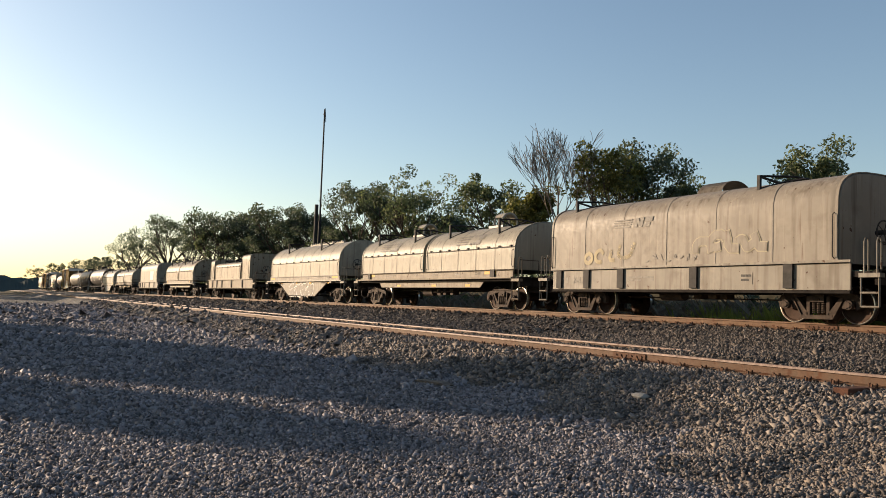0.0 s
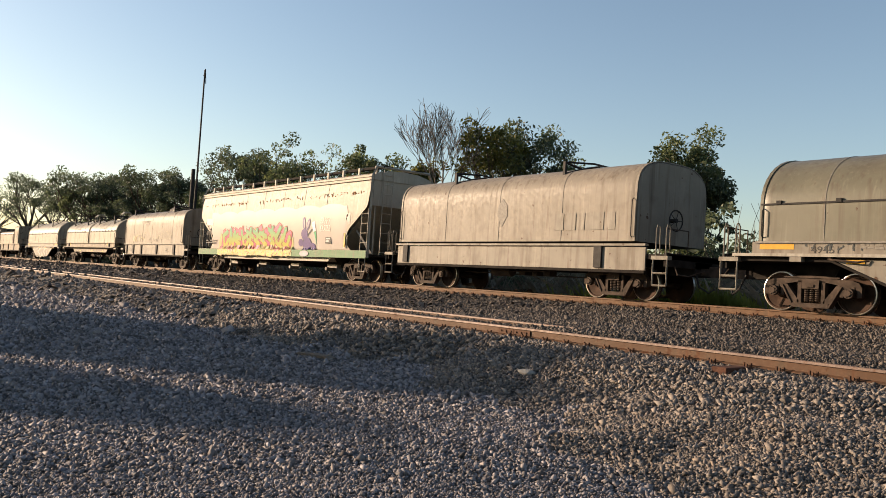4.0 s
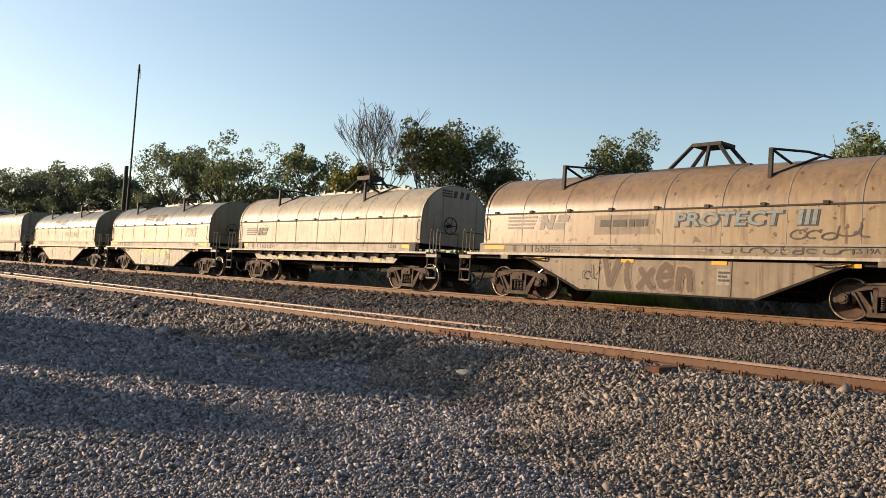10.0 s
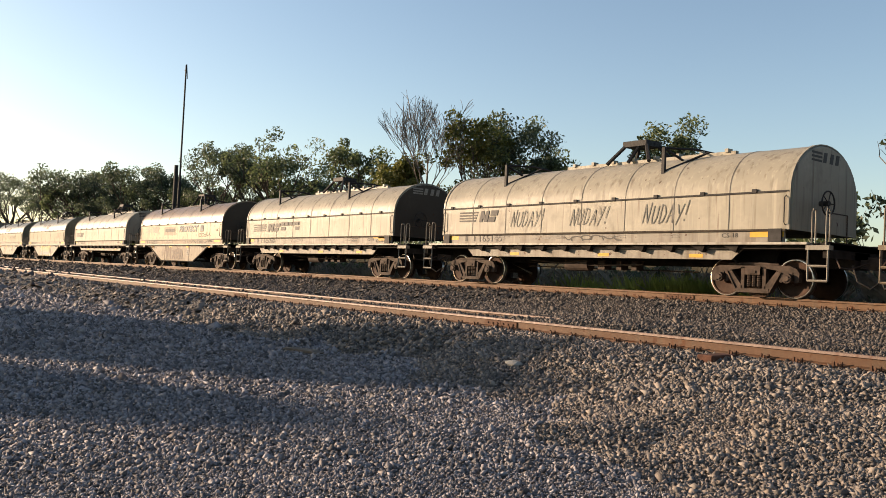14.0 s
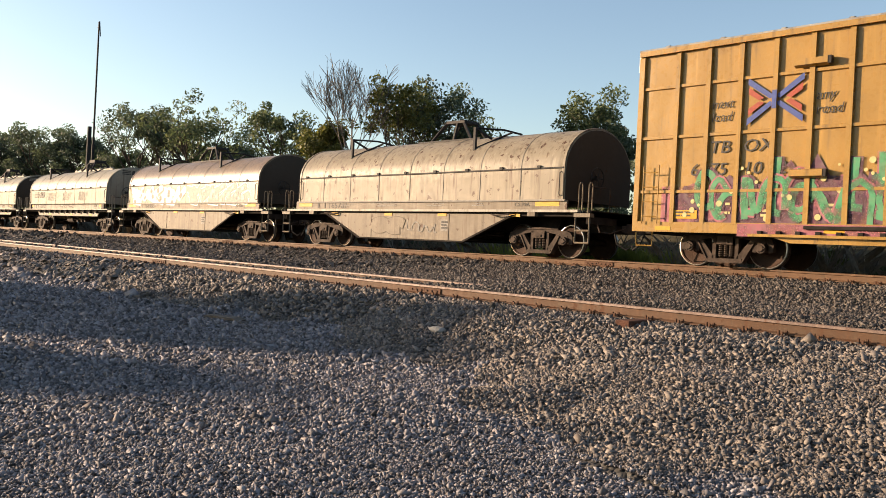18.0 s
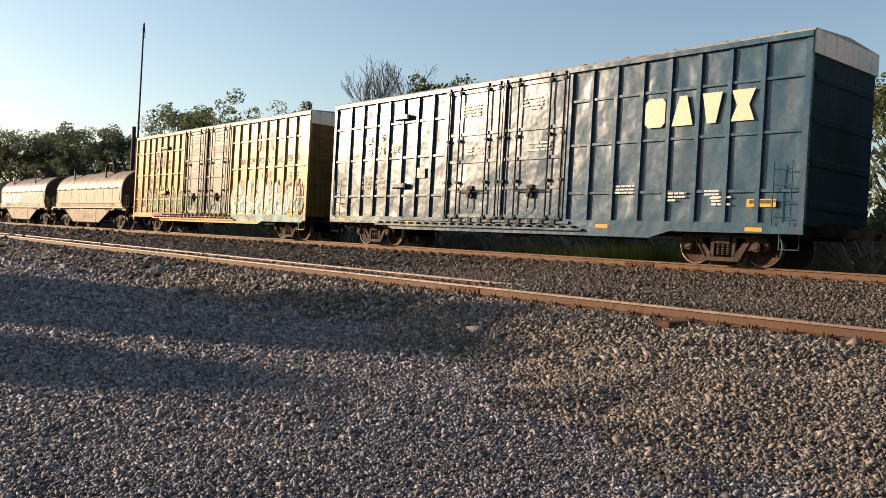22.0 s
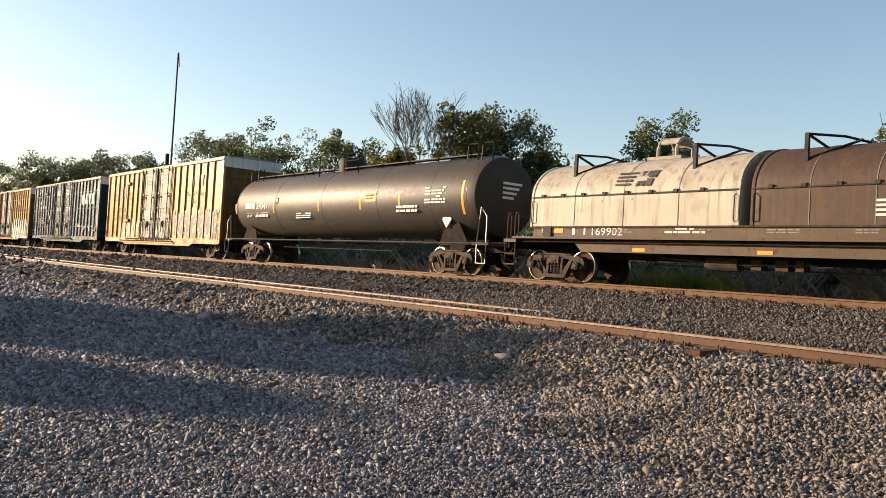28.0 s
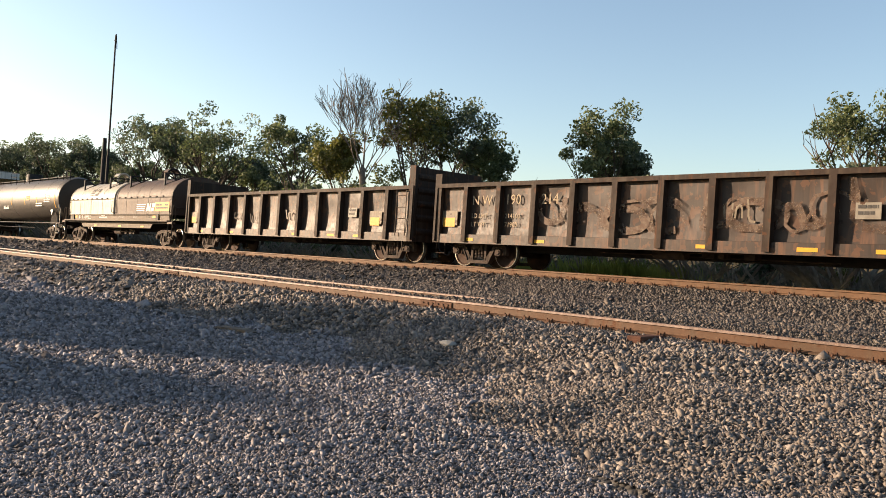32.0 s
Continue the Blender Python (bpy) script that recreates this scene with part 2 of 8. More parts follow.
M_PLATE = plain("tie_plate_rust", (0.0884, 0.0476, 0.0306), 0.8, 0.2, 0.3, 20)
M_CAST = plain("truck_castings", (0.048, 0.034, 0.026), 0.78, 0.0, 0.45, 6, 0.15)
M_WHEEL = plain("wheel_plate_rust", (0.05, 0.029, 0.02), 0.75, 0.2, 0.3, 6, 0.15)
M_TREAD = plain("polished_tread", (0.422, 0.394, 0.354), 0.3, 0.9, 0.1, 10)
M_DARK = plain("dark_underframe", (0.022, 0.019, 0.017), 0.85, 0.0, 0.4, 4, 0.05)
M_BLACK = plain("black_fittings", (0.03, 0.028, 0.027), 0.6, 0.1, 0.3, 6, 0.08)
M_WHITE = plain("white_stencil", (0.51, 0.496, 0.462), 0.6, 0, 0.08)
M_INK = plain("dark_stencil", (0.0476, 0.0442, 0.0408), 0.6, 0, 0.15)
M_FADED = plain("faded_stencil", (0.177, 0.163, 0.143), 0.6, 0, 0.25)
M_YELLOW = plain("reflector_yellow", (0.46, 0.25, 0.025), 0.5, 0, 0.1)
M_SILVER = plain("galvanised_steel", (0.374, 0.36, 0.333), 0.45, 0.5, 0.15)

# ---- mesh tools ----
def box(bm, x0, x1, y0, y1, z0, z1):
    v = [bm.verts.new(p) for p in ((x0, y0, z0), (x1, y0, z0), (x1, y1, z0), (x0, y1, z0), (x0, y0, z1), (x1, y0, z1), (x1, y1, z1), (x0, y1, z1))]
    return [bm.faces.new([v[i] for i in q]) for q in ((3, 2, 1, 0), (4, 5, 6, 7), (0, 1, 5, 4), (1, 2, 6, 5), (2, 3, 7, 6), (3, 0, 4, 7))]


def loft(bm, loops, caps=True, closed=True):
    rings = [[bm.verts.new(p) for p in lp] for lp in loops]
    n = len(rings[0])
    out = []
    for a, b in zip(rings, rings[1:]):
        for i in range(n if closed else n - 1):
            j = (i + 1) % n
            out.append(bm.faces.new((a[i], a[j], b[j], b[i])))
    if caps:
        out.append(bm.faces.new(rings[0][::-1]))
        out.append(bm.faces.new(rings[-1]))
    return out


def prism_x(bm, prof, x0, x1):
    return loft(bm, [[(x, y, z) for y, z in prof] for x in (x0, x1)])


def prism_y(bm, prof, y0, y1):
    return loft(bm, [[(x, y, z) for x, z in prof] for y in (y0, y1)])


def pipe(bm, pts, r, n=6, caps=True):
    pts = [Vector(p) for p in pts]
    rs = r if isinstance(r, (list, tuple)) else [r] * len(pts)
    loops = []
    for i, p in enumerate(pts):
        d = (pts[min(i + 1, len(pts) - 1)] - pts[max(i - 1, 0)]).normalized()
        u = d.cross(Vector((0, 0, 1)) if abs(d.z) < 0.95 else Vector((1, 0, 0))).normalized()
        w = d.cross(u)
        loops.append([p + (u * math.cos(a) + w * math.sin(a)) * rs[i] for a in [2 * math.pi * k / n for k in range(n)]])
    return loft(bm, loops, caps)


def disc_y(bm, x, z, y0, y1, r, n=20):
    return loft(bm, [[(x + r * math.cos(2 * math.pi * k / n), y, z + r * math.sin(2 * math.pi * k / n)) for k in range(n)] for y in (y0, y1)])


def disc_x(bm, y, z, x0, x1, r, n=20):
    return loft(bm, [[(x, y + r * math.cos(2 * math.pi * k / n), z + r * math.sin(2 * math.pi * k / n)) for k in range(n)] for x in (x0, x1)])


def mesh_of(name, bm, material):
    bmesh.ops.recalc_face_normals(bm, faces=bm.faces)
    me = bpy.data.meshes.new(name)
    bm.to_mesh(me)
    bm.free()
    me.materials.append(material)
    return me


def part(name, bm, material, parent=None, label="", smooth=False, at=None):
    """Links a bmesh as one mesh object under a thing or a part."""
    bmesh.ops.recalc_face_normals(bm, faces=bm.faces)
    me = bpy.data.meshes.new(name)
    bm.to_mesh(me)
    bm.free()
    for m in material if isinstance(material, (list, tuple)) else (material,):
        me.materials.append(m)
    if smooth:
        me.polygons.foreach_set("use_smooth", [True] * len(me.polygons))
        me.set_sharp_from_angle(angle=radians(38))
    ob = new(name, me)
    ob.parent = parent
    if at is not None:
        ob.matrix_basis = at
    if label:
        tagged(ob, label)
    return ob


def B():
    return bmesh.new()


def boxpart(name, dims, material, parent, label=""):
    bm = B()
    box(bm, *dims)
    return part(name, bm, material, parent, label)


def lettering(words, size, x, y, z, material, parent, name="lettering", align="LEFT", slant=0.0, squeeze=1.0, up=None, fat=0.0):
    """Words in the built-in font, standing on a side that faces -y; a thin mesh."""
    cu = bpy.data.curves.new(name, "FONT")
    cu.body, cu.size, cu.align_x, cu.shear, cu.extrude = words, size, align, slant, 0.002
    cu.resolution_u, cu.offset = 2, fat
    tmp = bpy.data.objects.new(name, cu)
    me = bpy.data.meshes.new_from_object(tmp)
    bpy.data.objects.remove(tmp)
    bpy.data.curves.remove(cu)
    me.materials.clear()
    me.materials.append(material)
    ob = new(name, me)
    ob.parent = parent
    ob.matrix_basis = Matrix.Translation((x, y, z)) @ (up or pose(0, 0, 0, 90)) @ Matrix.Diagonal((squeeze, 1, 1, 1))
    return tagged(ob, kind="stuff")


def bars(x, y, z, w, h, rows, material, parent, name="stencil", seed=1, gap=0.45):
    """Small writing as plain bars."""
    rnd = random.Random(seed)
    bm = B()
    for r in range(rows):
        zz, xx = z - r * h / rows, x
        while xx < x + w:
            d = min(w * rnd.uniform(0.12, 0.35), x + w - xx)
            if rnd.random() < 0.85:
                box(bm, xx, xx + d * 0.85, y - 0.004, y, zz - h / rows * (1 - gap), zz)
            xx += d
    return tagged(part(name, bm, material, parent), kind="stuff")

# ---- ground ----
def smooth01(t):
    t = min(1.0, max(0.0, t))
    return t * t * (3 - 2 * t)


def ramp(v, pts):
    if v <= pts[0][0]:
        return pts[0][1]
    for (a, p), (b, q) in zip(pts, pts[1:]):
        if v <= b:
            return p + (q - p) * (v - a) / (b - a)
    return pts[-1][1]


def toe(x):
    """Where the slope of the siding's ballast meets the lot."""
    return ramp(x, [(-60, 8.6), (-26, 8.4), (-17, 7.9), (-12, 8.6), (-9.6, 7.2), (-7.5, 7.6), (-5.5, 5.6), (-2, 4.9), (4, 4.6)])


def ground_z(x, y):
    n1 = noise.noise((x * 0.25, y * 0.25, 3.0))
    n2 = noise.noise((x * 1.1, y * 1.1, 7.0))
    if y < 10.3:
        t0 = toe(x)
        up = (y - t0) / (10.25 - t0)
        z = 0.53 * (smooth01(up) * 0.6 + min(1, max(0, up)) * 0.4)
        return z + 0.03 * n1 + (0.085 if t0 - 0.3 < y < 10.2 else 0.012) * n2
    z = ramp(y, [(10.3, 0.53), (11.0, 0.55), (11.7, 0.60), (12.3, 0.68), (12.55, 0.70), (13.2, 0.72), (15.2, 0.80), (17.4, 1.10), (17.8, 1.155), (20.5, 1.155), (21.3, 1.05), (22.6, 0.75), (23.6, 0.85), (25, 1.5), (28, 2.7), (33, 3.5), (60, 3.6), (140, 2.2), (400, 0.0)])
    if x > -14 and 11.6 < y < 13.6:
        z += 0.085 * smooth01((x + 14) / 3) * smooth01((y - 11.6) / 0.5) * smooth01((13.6 - y) / 0.6)
    return z + (0.012 * n2 if y < 21.5 else 0.10 * n1 + 0.04 * n2)


def spaced(lo, hi, step, reach):
    """Even steps from lo to hi, then steps that grow out to the horizon."""
    core = [lo + i * step for i in range(int((hi - lo) / step) + 1)]
    out_l, out_r, d, a, b = [], [], step, lo, core[-1]
    while a > -reach:
        d *= 1.35
        a -= d
        out_l.append(a)
    d = step
    while b < reach:
        d *= 1.35
        b += d
        out_r.append(b)
    return out_l[::-1] + core + out_r


def build_ground():
    xs, ys = spaced(-42.0, 8.0, 0.2, 3000), spaced(2.0, 24.0, 0.14, 3000)
    verts = [(x, y, ground_z(x, y)) for y in ys for x in xs]
    w = len(xs)
    faces = [(j * w + i, j * w + i + 1, (j + 1) * w + i + 1, (j + 1) * w + i) for j in range(len(ys) - 1) for i in range(w - 1)]
    me = bpy.data.meshes.new("ground")
    me.from_pydata(verts, [], faces)
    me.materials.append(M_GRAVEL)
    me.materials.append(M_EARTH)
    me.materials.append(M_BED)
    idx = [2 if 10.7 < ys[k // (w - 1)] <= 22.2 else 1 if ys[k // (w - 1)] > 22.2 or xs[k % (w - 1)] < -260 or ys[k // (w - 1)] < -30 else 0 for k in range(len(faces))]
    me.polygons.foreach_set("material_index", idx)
    me.polygons.foreach_set("use_smooth", [True] * len(faces))
    tagged(new("ground", me), "grey gravel lot sloping up to the rail ballast", "ground", kind="structure")


def build_stones(name, label, material, zones, inside, seed):
    """Loose crushed stone, each stone a small faceted lump; zones: reach from, to, stones a square metre, size, faces."""
    rng = np.random.default_rng(seed)
    octa = np.array([(1, 0, 0), (-1, 0, 0), (0, 1, 0), (0, -1, 0), (0, 0, 1), (0, 0, -1)], float)
    tri = np.array([(0, 2, 4), (2, 1, 4), (1, 3, 4), (3, 0, 4), (2, 0, 5), (1, 2, 5), (3, 1, 5), (0, 3, 5)])
    cos, fcs, base = [], [], 0
    for r0, r1, dens, size, nf in zones:
        k = int(radians(82) * (r1 * r1 - r0 * r0) / 2 * dens)
        az, rr = radians(1) * rng.uniform(-98, -16, k), np.sqrt(rng.uniform(r0 * r0, r1 * r1, k))
        spots = np.array([(x, y, ground_z(x, y)) for x, y in zip(np.sin(az) * rr, np.cos(az) * rr) if inside(x, y)])
        k = len(spots)
        if not k:
            continue
        heap = np.array([[1.18 if toe(x) - 0.1 < y < 10.5 else 1.0] for x, y, _ in spots])
        r = size * heap * rng.lognormal(0, 0.3, (k, 1))
        shape = octa[None] * rng.uniform(0.55, 1.25, (k, 6, 1)) + rng.normal(0, 0.24, (k, 6, 3))
        shape = shape * r[:, :, None] * np.array([1.25, 0.95, 0.85])
        a = rng.uniform(0, 2 * np.pi, k)
        ca, sa = np.cos(a)[:, None], np.sin(a)[:, None]
        vx, vy = shape[:, :, 0] * ca - shape[:, :, 1] * sa, shape[:, :, 0] * sa + shape[:, :, 1] * ca
        vz = shape[:, :, 2] + vx * rng.normal(0, 0.5, (k, 1))
        cos.append(np.stack([vx + spots[:, 0:1], vy + spots[:, 1:2], vz + spots[:, 2:3] + r * (0.33 if nf == 8 else 0.1)], 2).reshape(-1, 3))
        fcs.append((tri[None, :nf] + (np.arange(k) * 6)[:, None, None]).reshape(-1) + base)
        base += k * 6
    co, fc = np.concatenate(cos), np.concatenate(fcs)
    me = bpy.data.meshes.new(name)
    me.vertices.add(len(co))
    me.vertices.foreach_set("co", co.ravel())
    me.loops.add(len(fc))
    me.loops.foreach_set("vertex_index", fc)
    me.polygons.add(len(fc) // 3)
    me.polygons.foreach_set("loop_start", np.arange(0, len(fc), 3))
    me.update(calc_edges=True)
    me.materials.append(material)
    tagged(new(name, me), label, "gravel", kind="stuff")


# ---- tracks ----
def rail_profile(h):
    """Half-turned section of a flat-bottomed rail, head at 0, foot at -h."""
    return [(-0.034, -0.007), (-0.027, 0.0), (0.027, 0.0), (0.034, -0.007), (0.038, -0.038), (0.011, -0.050), (0.009, -h + 0.035), (0.074, -h + 0.012), (0.074, -h), (-0.074, -h), (-0.074, -h + 0.012), (-0.009, -h + 0.035), (-0.011, -0.050), (-0.038, -0.038)]


def rail(parent, y, z, x0, x1, name="rail", sag=0.0, side=None):
    bm = B()
    steps = [x0] + [x for x in range(-120, 40, 4) if x0 < x < x1] + [x1]
    loops = []
    for x in steps:
        dz = sag * noise.noise((x * 0.07, y, 1.0))
        dy = sag * noise.noise((x * 0.06, y, 9.0))
        loops.append([(x, y + py + dy, z + pz + dz) for py, pz in rail_profile(0.185)])
    for f in loft(bm, loops):
        f.material_index = 0
    bm.normal_update()
    for f in bm.faces:
        c = f.calc_center_median()
        if side and c.z > z - 0.044:
            f.material_index = 1
        elif abs(c.z - z) < 0.004 + sag and f.normal.z > 0.9 or (f.normal.z < -0.9 and abs(c.z - z) < 0.004 + sag):
            f.material_index = 1
    return part(name, bm, [side or M_RAILSIDE, M_RAILWORNHEAD if side else M_RAILHEAD], parent)


def joint_bar(parent, x, y, z):
    bm = B()
    box(bm, x - 0.46, x - 0.004, y - 0.034, y - 0.012, z - 0.15, z - 0.052)
    box(bm, x + 0.004, x + 0.46, y - 0.034, y - 0.012, z - 0.15, z - 0.052)
    for k in (-0.36, -0.22, -0.08, 0.08, 0.22, 0.36):
        disc_y(bm, x + k, z - 0.1, y - 0.052, y - 0.034, 0.018, 6)
    return part("joint_bar", bm, M_PLATE, parent, "bolted joint bar")


def build_tracks():
    main = tagged(new("main_track"), "rusty main railway track on high ballast", "railway track", kind="structure")
    side = tagged(new("siding_track"), "rusty siding track half buried in ballast", "railway track", kind="structure")
    g = 0.7175
    for y in (Y_MAIN - g, Y_MAIN + g):
        rail(main, y, RAIL, -900, 320)
    rail(side, Y_SIDE, SIDE_RAIL, -520, 220, sag=0.008, side=M_RAILWORN)
    rail(side, Y_SIDE + 2 * g, SIDE_FAR, -520, 220, sag=0.008, side=M_RAILWORN)
    joint_bar(main, -13.54, Y_MAIN - g, RAIL)
    joint_bar(main, -33.5, Y_MAIN - g, RAIL)
    joint_bar(side, -12.2, Y_SIDE, SIDE_RAIL)
    joint_bar(side, -24.1, Y_SIDE, SIDE_RAIL)
    rnd = random.Random(8)
    tie_me = None
    for tr, yc, top, lo, hi in ((main, Y_MAIN, RAIL - 0.205, -70, 4), (side, Y_SIDE + g, SIDE_RAIL - 0.205, -40, 2)):
        x = lo
        while x < hi:
            if tie_me is None:
                bm = B()
                box(bm, -0.115, 0.115, -1.3, 1.3, -0.18, 0)
                bmesh.ops.bevel(bm, geom=bm.edges[:], offset=0.012, segments=1, affect="EDGES")
                t = part("tie", bm, M_TIE, tr)
                tie_me = t.data
            else:
                t = new("tie", tie_me)
                t.parent = tr
            t.matrix_basis = pose(x + rnd.uniform(-0.04, 0.04), yc + rnd.uniform(-0.05, 0.05), top, 0, 0, rnd.uniform(-1.5, 1.5))
            x += 0.52
    # tie plates with spikes, seen along the foot of each near rail
    plate_me = None
    for tr, y, z, lo, hi in ((main, Y_MAIN - g, RAIL - 0.185, -46, 4), (side, Y_SIDE, SIDE_RAIL - 0.185, -30, 2)):
        x = lo
        while x < hi:
            if plate_me is None:
                bm = B()
                box(bm, -0.09, 0.09, -0.17, 0.17, -0.02, 0.004)
                for sx, sy in ((-0.055, -0.088), (0.055, -0.088), (0.02, -0.14), (0.0, 0.09)):
                    box(bm, sx - 0.012, sx + 0.012, sy - 0.02, sy + 0.012, 0, 0.045 + abs(sx) * 0.4)
                p = part("tie_plate", bm, M_PLATE, tr)
                plate_me = p.data
            else:
                p = new("tie_plate", plate_me)
                p.parent = tr
            p.matrix_basis = pose(x + rnd.uniform(-0.05, 0.05), y, z)
            x += 0.52


build_ground()
build_stones("loose_stones", "loose grey and tan crushed stones on the lot", M_STONE, ((3.2, 6.5, 2500, 0.0122, 8), (6.5, 10, 1300, 0.0172, 8), (10, 15, 640, 0.024, 8), (15, 24, 230, 0.034, 8), (24, 42, 60, 0.055, 8), (42, 95, 10, 0.11, 4)), lambda x, y: -3 < y < toe(x) + 0.9 * noise.noise((x * 0.9, y * 0.9, 2.0)), 4)
build_stones("slope_stones", "brown-grey crushed stones heaped on the slope", M_SLOPE, ((4.0, 6.5, 2500, 0.0126, 8), (6.5, 10, 1500, 0.0162, 8), (10, 15, 680, 0.0225, 8), (15, 24, 230, 0.033, 8), (24, 42, 65, 0.05, 4), (42, 95, 12, 0.095, 4)), lambda x, y: toe(x) + 0.9 * noise.noise((x * 0.9, y * 0.9, 2.0)) <= y < 10.7, 6)
build_stones("track_ballast", "dark grey crushed ballast between the tracks", M_BALLAST, ((10, 15, 800, 0.021, 8), (15, 24, 360, 0.0275, 8), (24, 50, 75, 0.045, 4), (50, 110, 10, 0.10, 4)), lambda x, y: 10.7 < y < 18.05 and not 10.92 < y < 11.08 and not 12.38 < y < 12.5, 5)
build_tracks()

# a loose tie end under the siding, a board and a pale stone on the slope
bm = B()
box(bm, -0.12, 0.12, -0.35, 0.3, -0.1, 0.1)
bmesh.ops.bevel(bm, geom=bm.edges[:], offset=0.015, segments=1, affect="EDGES")
tagged(part("tie_end", bm, plain("red_brown_timber", (0.075, 0.034, 0.022), 0.85, 0, 0.35, 9), None, at=pose(-6.95, 10.36, 0.50, 0, 0, 4)), "red-brown end of a timber tie sticking out of ballast", "railway tie")
bm = B()
prism_y(bm, [(-0.5, 0), (-0.42, 0.035), (0.35, 0.045), (0.52, 0.01), (0.5, -0.01)], -0.09, 0.09)
tagged(part("board", bm, plain("weathered_board", (0.102, 0.085, 0.068), 0.85, 0, 0.25, 6), None, at=pose(-13.6, 7.45, ground_z(-13.6, 7.45) + 0.04, 4, 0, 8)), "weathered grey board lying on the gravel", "board")
bm = B()
bmesh.ops.create_icosphere(bm, subdivisions=2, radius=0.11)
for v in bm.verts:
    v.co *= 1 + 0.25 * noise.noise(v.co * 14)
    v.co.z *= 0.5
    v.co.x *= 1.5
tagged(part("pale_stone", bm, plain("pale_limestone", (0.245, 0.235, 0.214), 0.8, 0, 0.1), None, at=pose(-9.33, 8.7, ground_z(-9.33, 8.7) + 0.03)), "pale flat stone lying on the ballast slope", "stone")

# ---- railway cars ----
TRAIN, AXLES = [], []
M_CREAM = paint("hood_pale_grey", (0.245, 0.225, 0.178), 0.48, 0.20, 0.10, spec=0.17)
M_GREYGREEN = paint("hood_grey_green", (0.122, 0.115, 0.084), 0.36, 0.32, 0.08, spec=0.30)
M_TAN = paint("hood_faded_tan", (0.215, 0.183, 0.133), 0.48, 0.35, 0.36, spec=0.18)
M_BROWN = paint("hood_brown_stained", (0.165, 0.115, 0.068), 0.38, 0.55, 0.25, spec=0.4)
M_WORN = paint("hood_worn_cream", (0.185, 0.14, 0.085), 0.36, 0.65, 0.4, dirt=(0.12, 0.075, 0.04), spec=0.35)
M_RUSTY = paint("hood_rust_brown", (0.055, 0.035, 0.027), 0.6, 0.5, 0.4, spec=0.2)
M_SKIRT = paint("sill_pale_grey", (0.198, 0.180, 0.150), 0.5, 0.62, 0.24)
# Paler than the skirt, so the colour carries the light on the shelf's edge.
M_SHELF = paint("shelf_pale_lit_edge", (0.30, 0.28, 0.24), 0.5, 0.5, 0.12)
M_DARKEDGE = plain("dark_sill_edge", (0.045, 0.036, 0.028), 0.8, 0, 0.4, 6, 0.08)
M_SKIRT_TAN = paint("sill_dirty_tan", (0.158, 0.129, 0.0937), 0.5, 0.65, 0.3)
M_BOX_YELLOW = paint("boxcar_yellow", (0.275, 0.16, 0.042), 0.28, 0.10, 0.02, dents=0.010, spec=0.32)
M_BOX_BLUE = paint("boxcar_blue", (0.015, 0.058, 0.10), 0.27, 0.05, 0.0, dents=0.02, spec=0.30)
M_BOX_DARK = paint("boxcar_door_black", (0.028, 0.029, 0.031), 0.42, 0.3, 0.08, dents=0.01, spec=0.22)
M_ROOF = paint("boxcar_roof", (0.246, 0.234, 0.211), 0.5, 0.4, 0.1)
# End walls: side paint darkened to hold their shade, with dirt over it.
M_ENDYELLOW = paint("boxcar_end_shaded_dirty_yellow", (0.13, 0.078, 0.028), 0.75, 0.75, 0.2, dirt=(0.035, 0.024, 0.015), spec=0.08)
M_ENDBLUE = paint("boxcar_end_shaded_dirty_blue", (0.012, 0.034, 0.048), 0.75, 0.5, 0.0, dirt=(0.02, 0.02, 0.018), spec=0.06)
M_ENDWHITE = paint("boxcar_end_white", (0.52, 0.50, 0.46), 0.5, 0.25, 0.05)
M_HOPPER = paint("hopper_white", (0.31, 0.28, 0.228), 0.55, 0.08, 0.06, dirt=(0.19, 0.155, 0.11), spec=0.2)
M_GREEN = paint("hopper_green_sill", (0.0175, 0.111, 0.0322), 0.45, 0.3, 0.05)
M_TANK = paint("tank_black", (0.046, 0.041, 0.036), 0.48, 0.45, 0.05, dirt=(0.07, 0.055, 0.042), spec=0.25)
M_TANKEND = paint("tank_pale", (0.234, 0.211, 0.175), 0.45, 0.5, 0.1)
M_GON = paint("gondola_rust_brown", (0.031, 0.0198, 0.0148), 0.5, 0.55, 0.58, dirt=(0.013, 0.010, 0.0085), rust_col=(0.068, 0.031, 0.016), spec=0.25)
M_GONDARK = paint("gondola_posts", (0.030, 0.020, 0.015), 0.65, 0.4, 0.35, rust_col=(0.065, 0.03, 0.016), spec=0.12)


def car(name, u, label, category):
    ob = tagged(new(name), label, category, group="cars of the freight train")
    ob.matrix_basis = pose(u, Y_MAIN, RAIL)
    TRAIN.append((ob, u))
    return ob


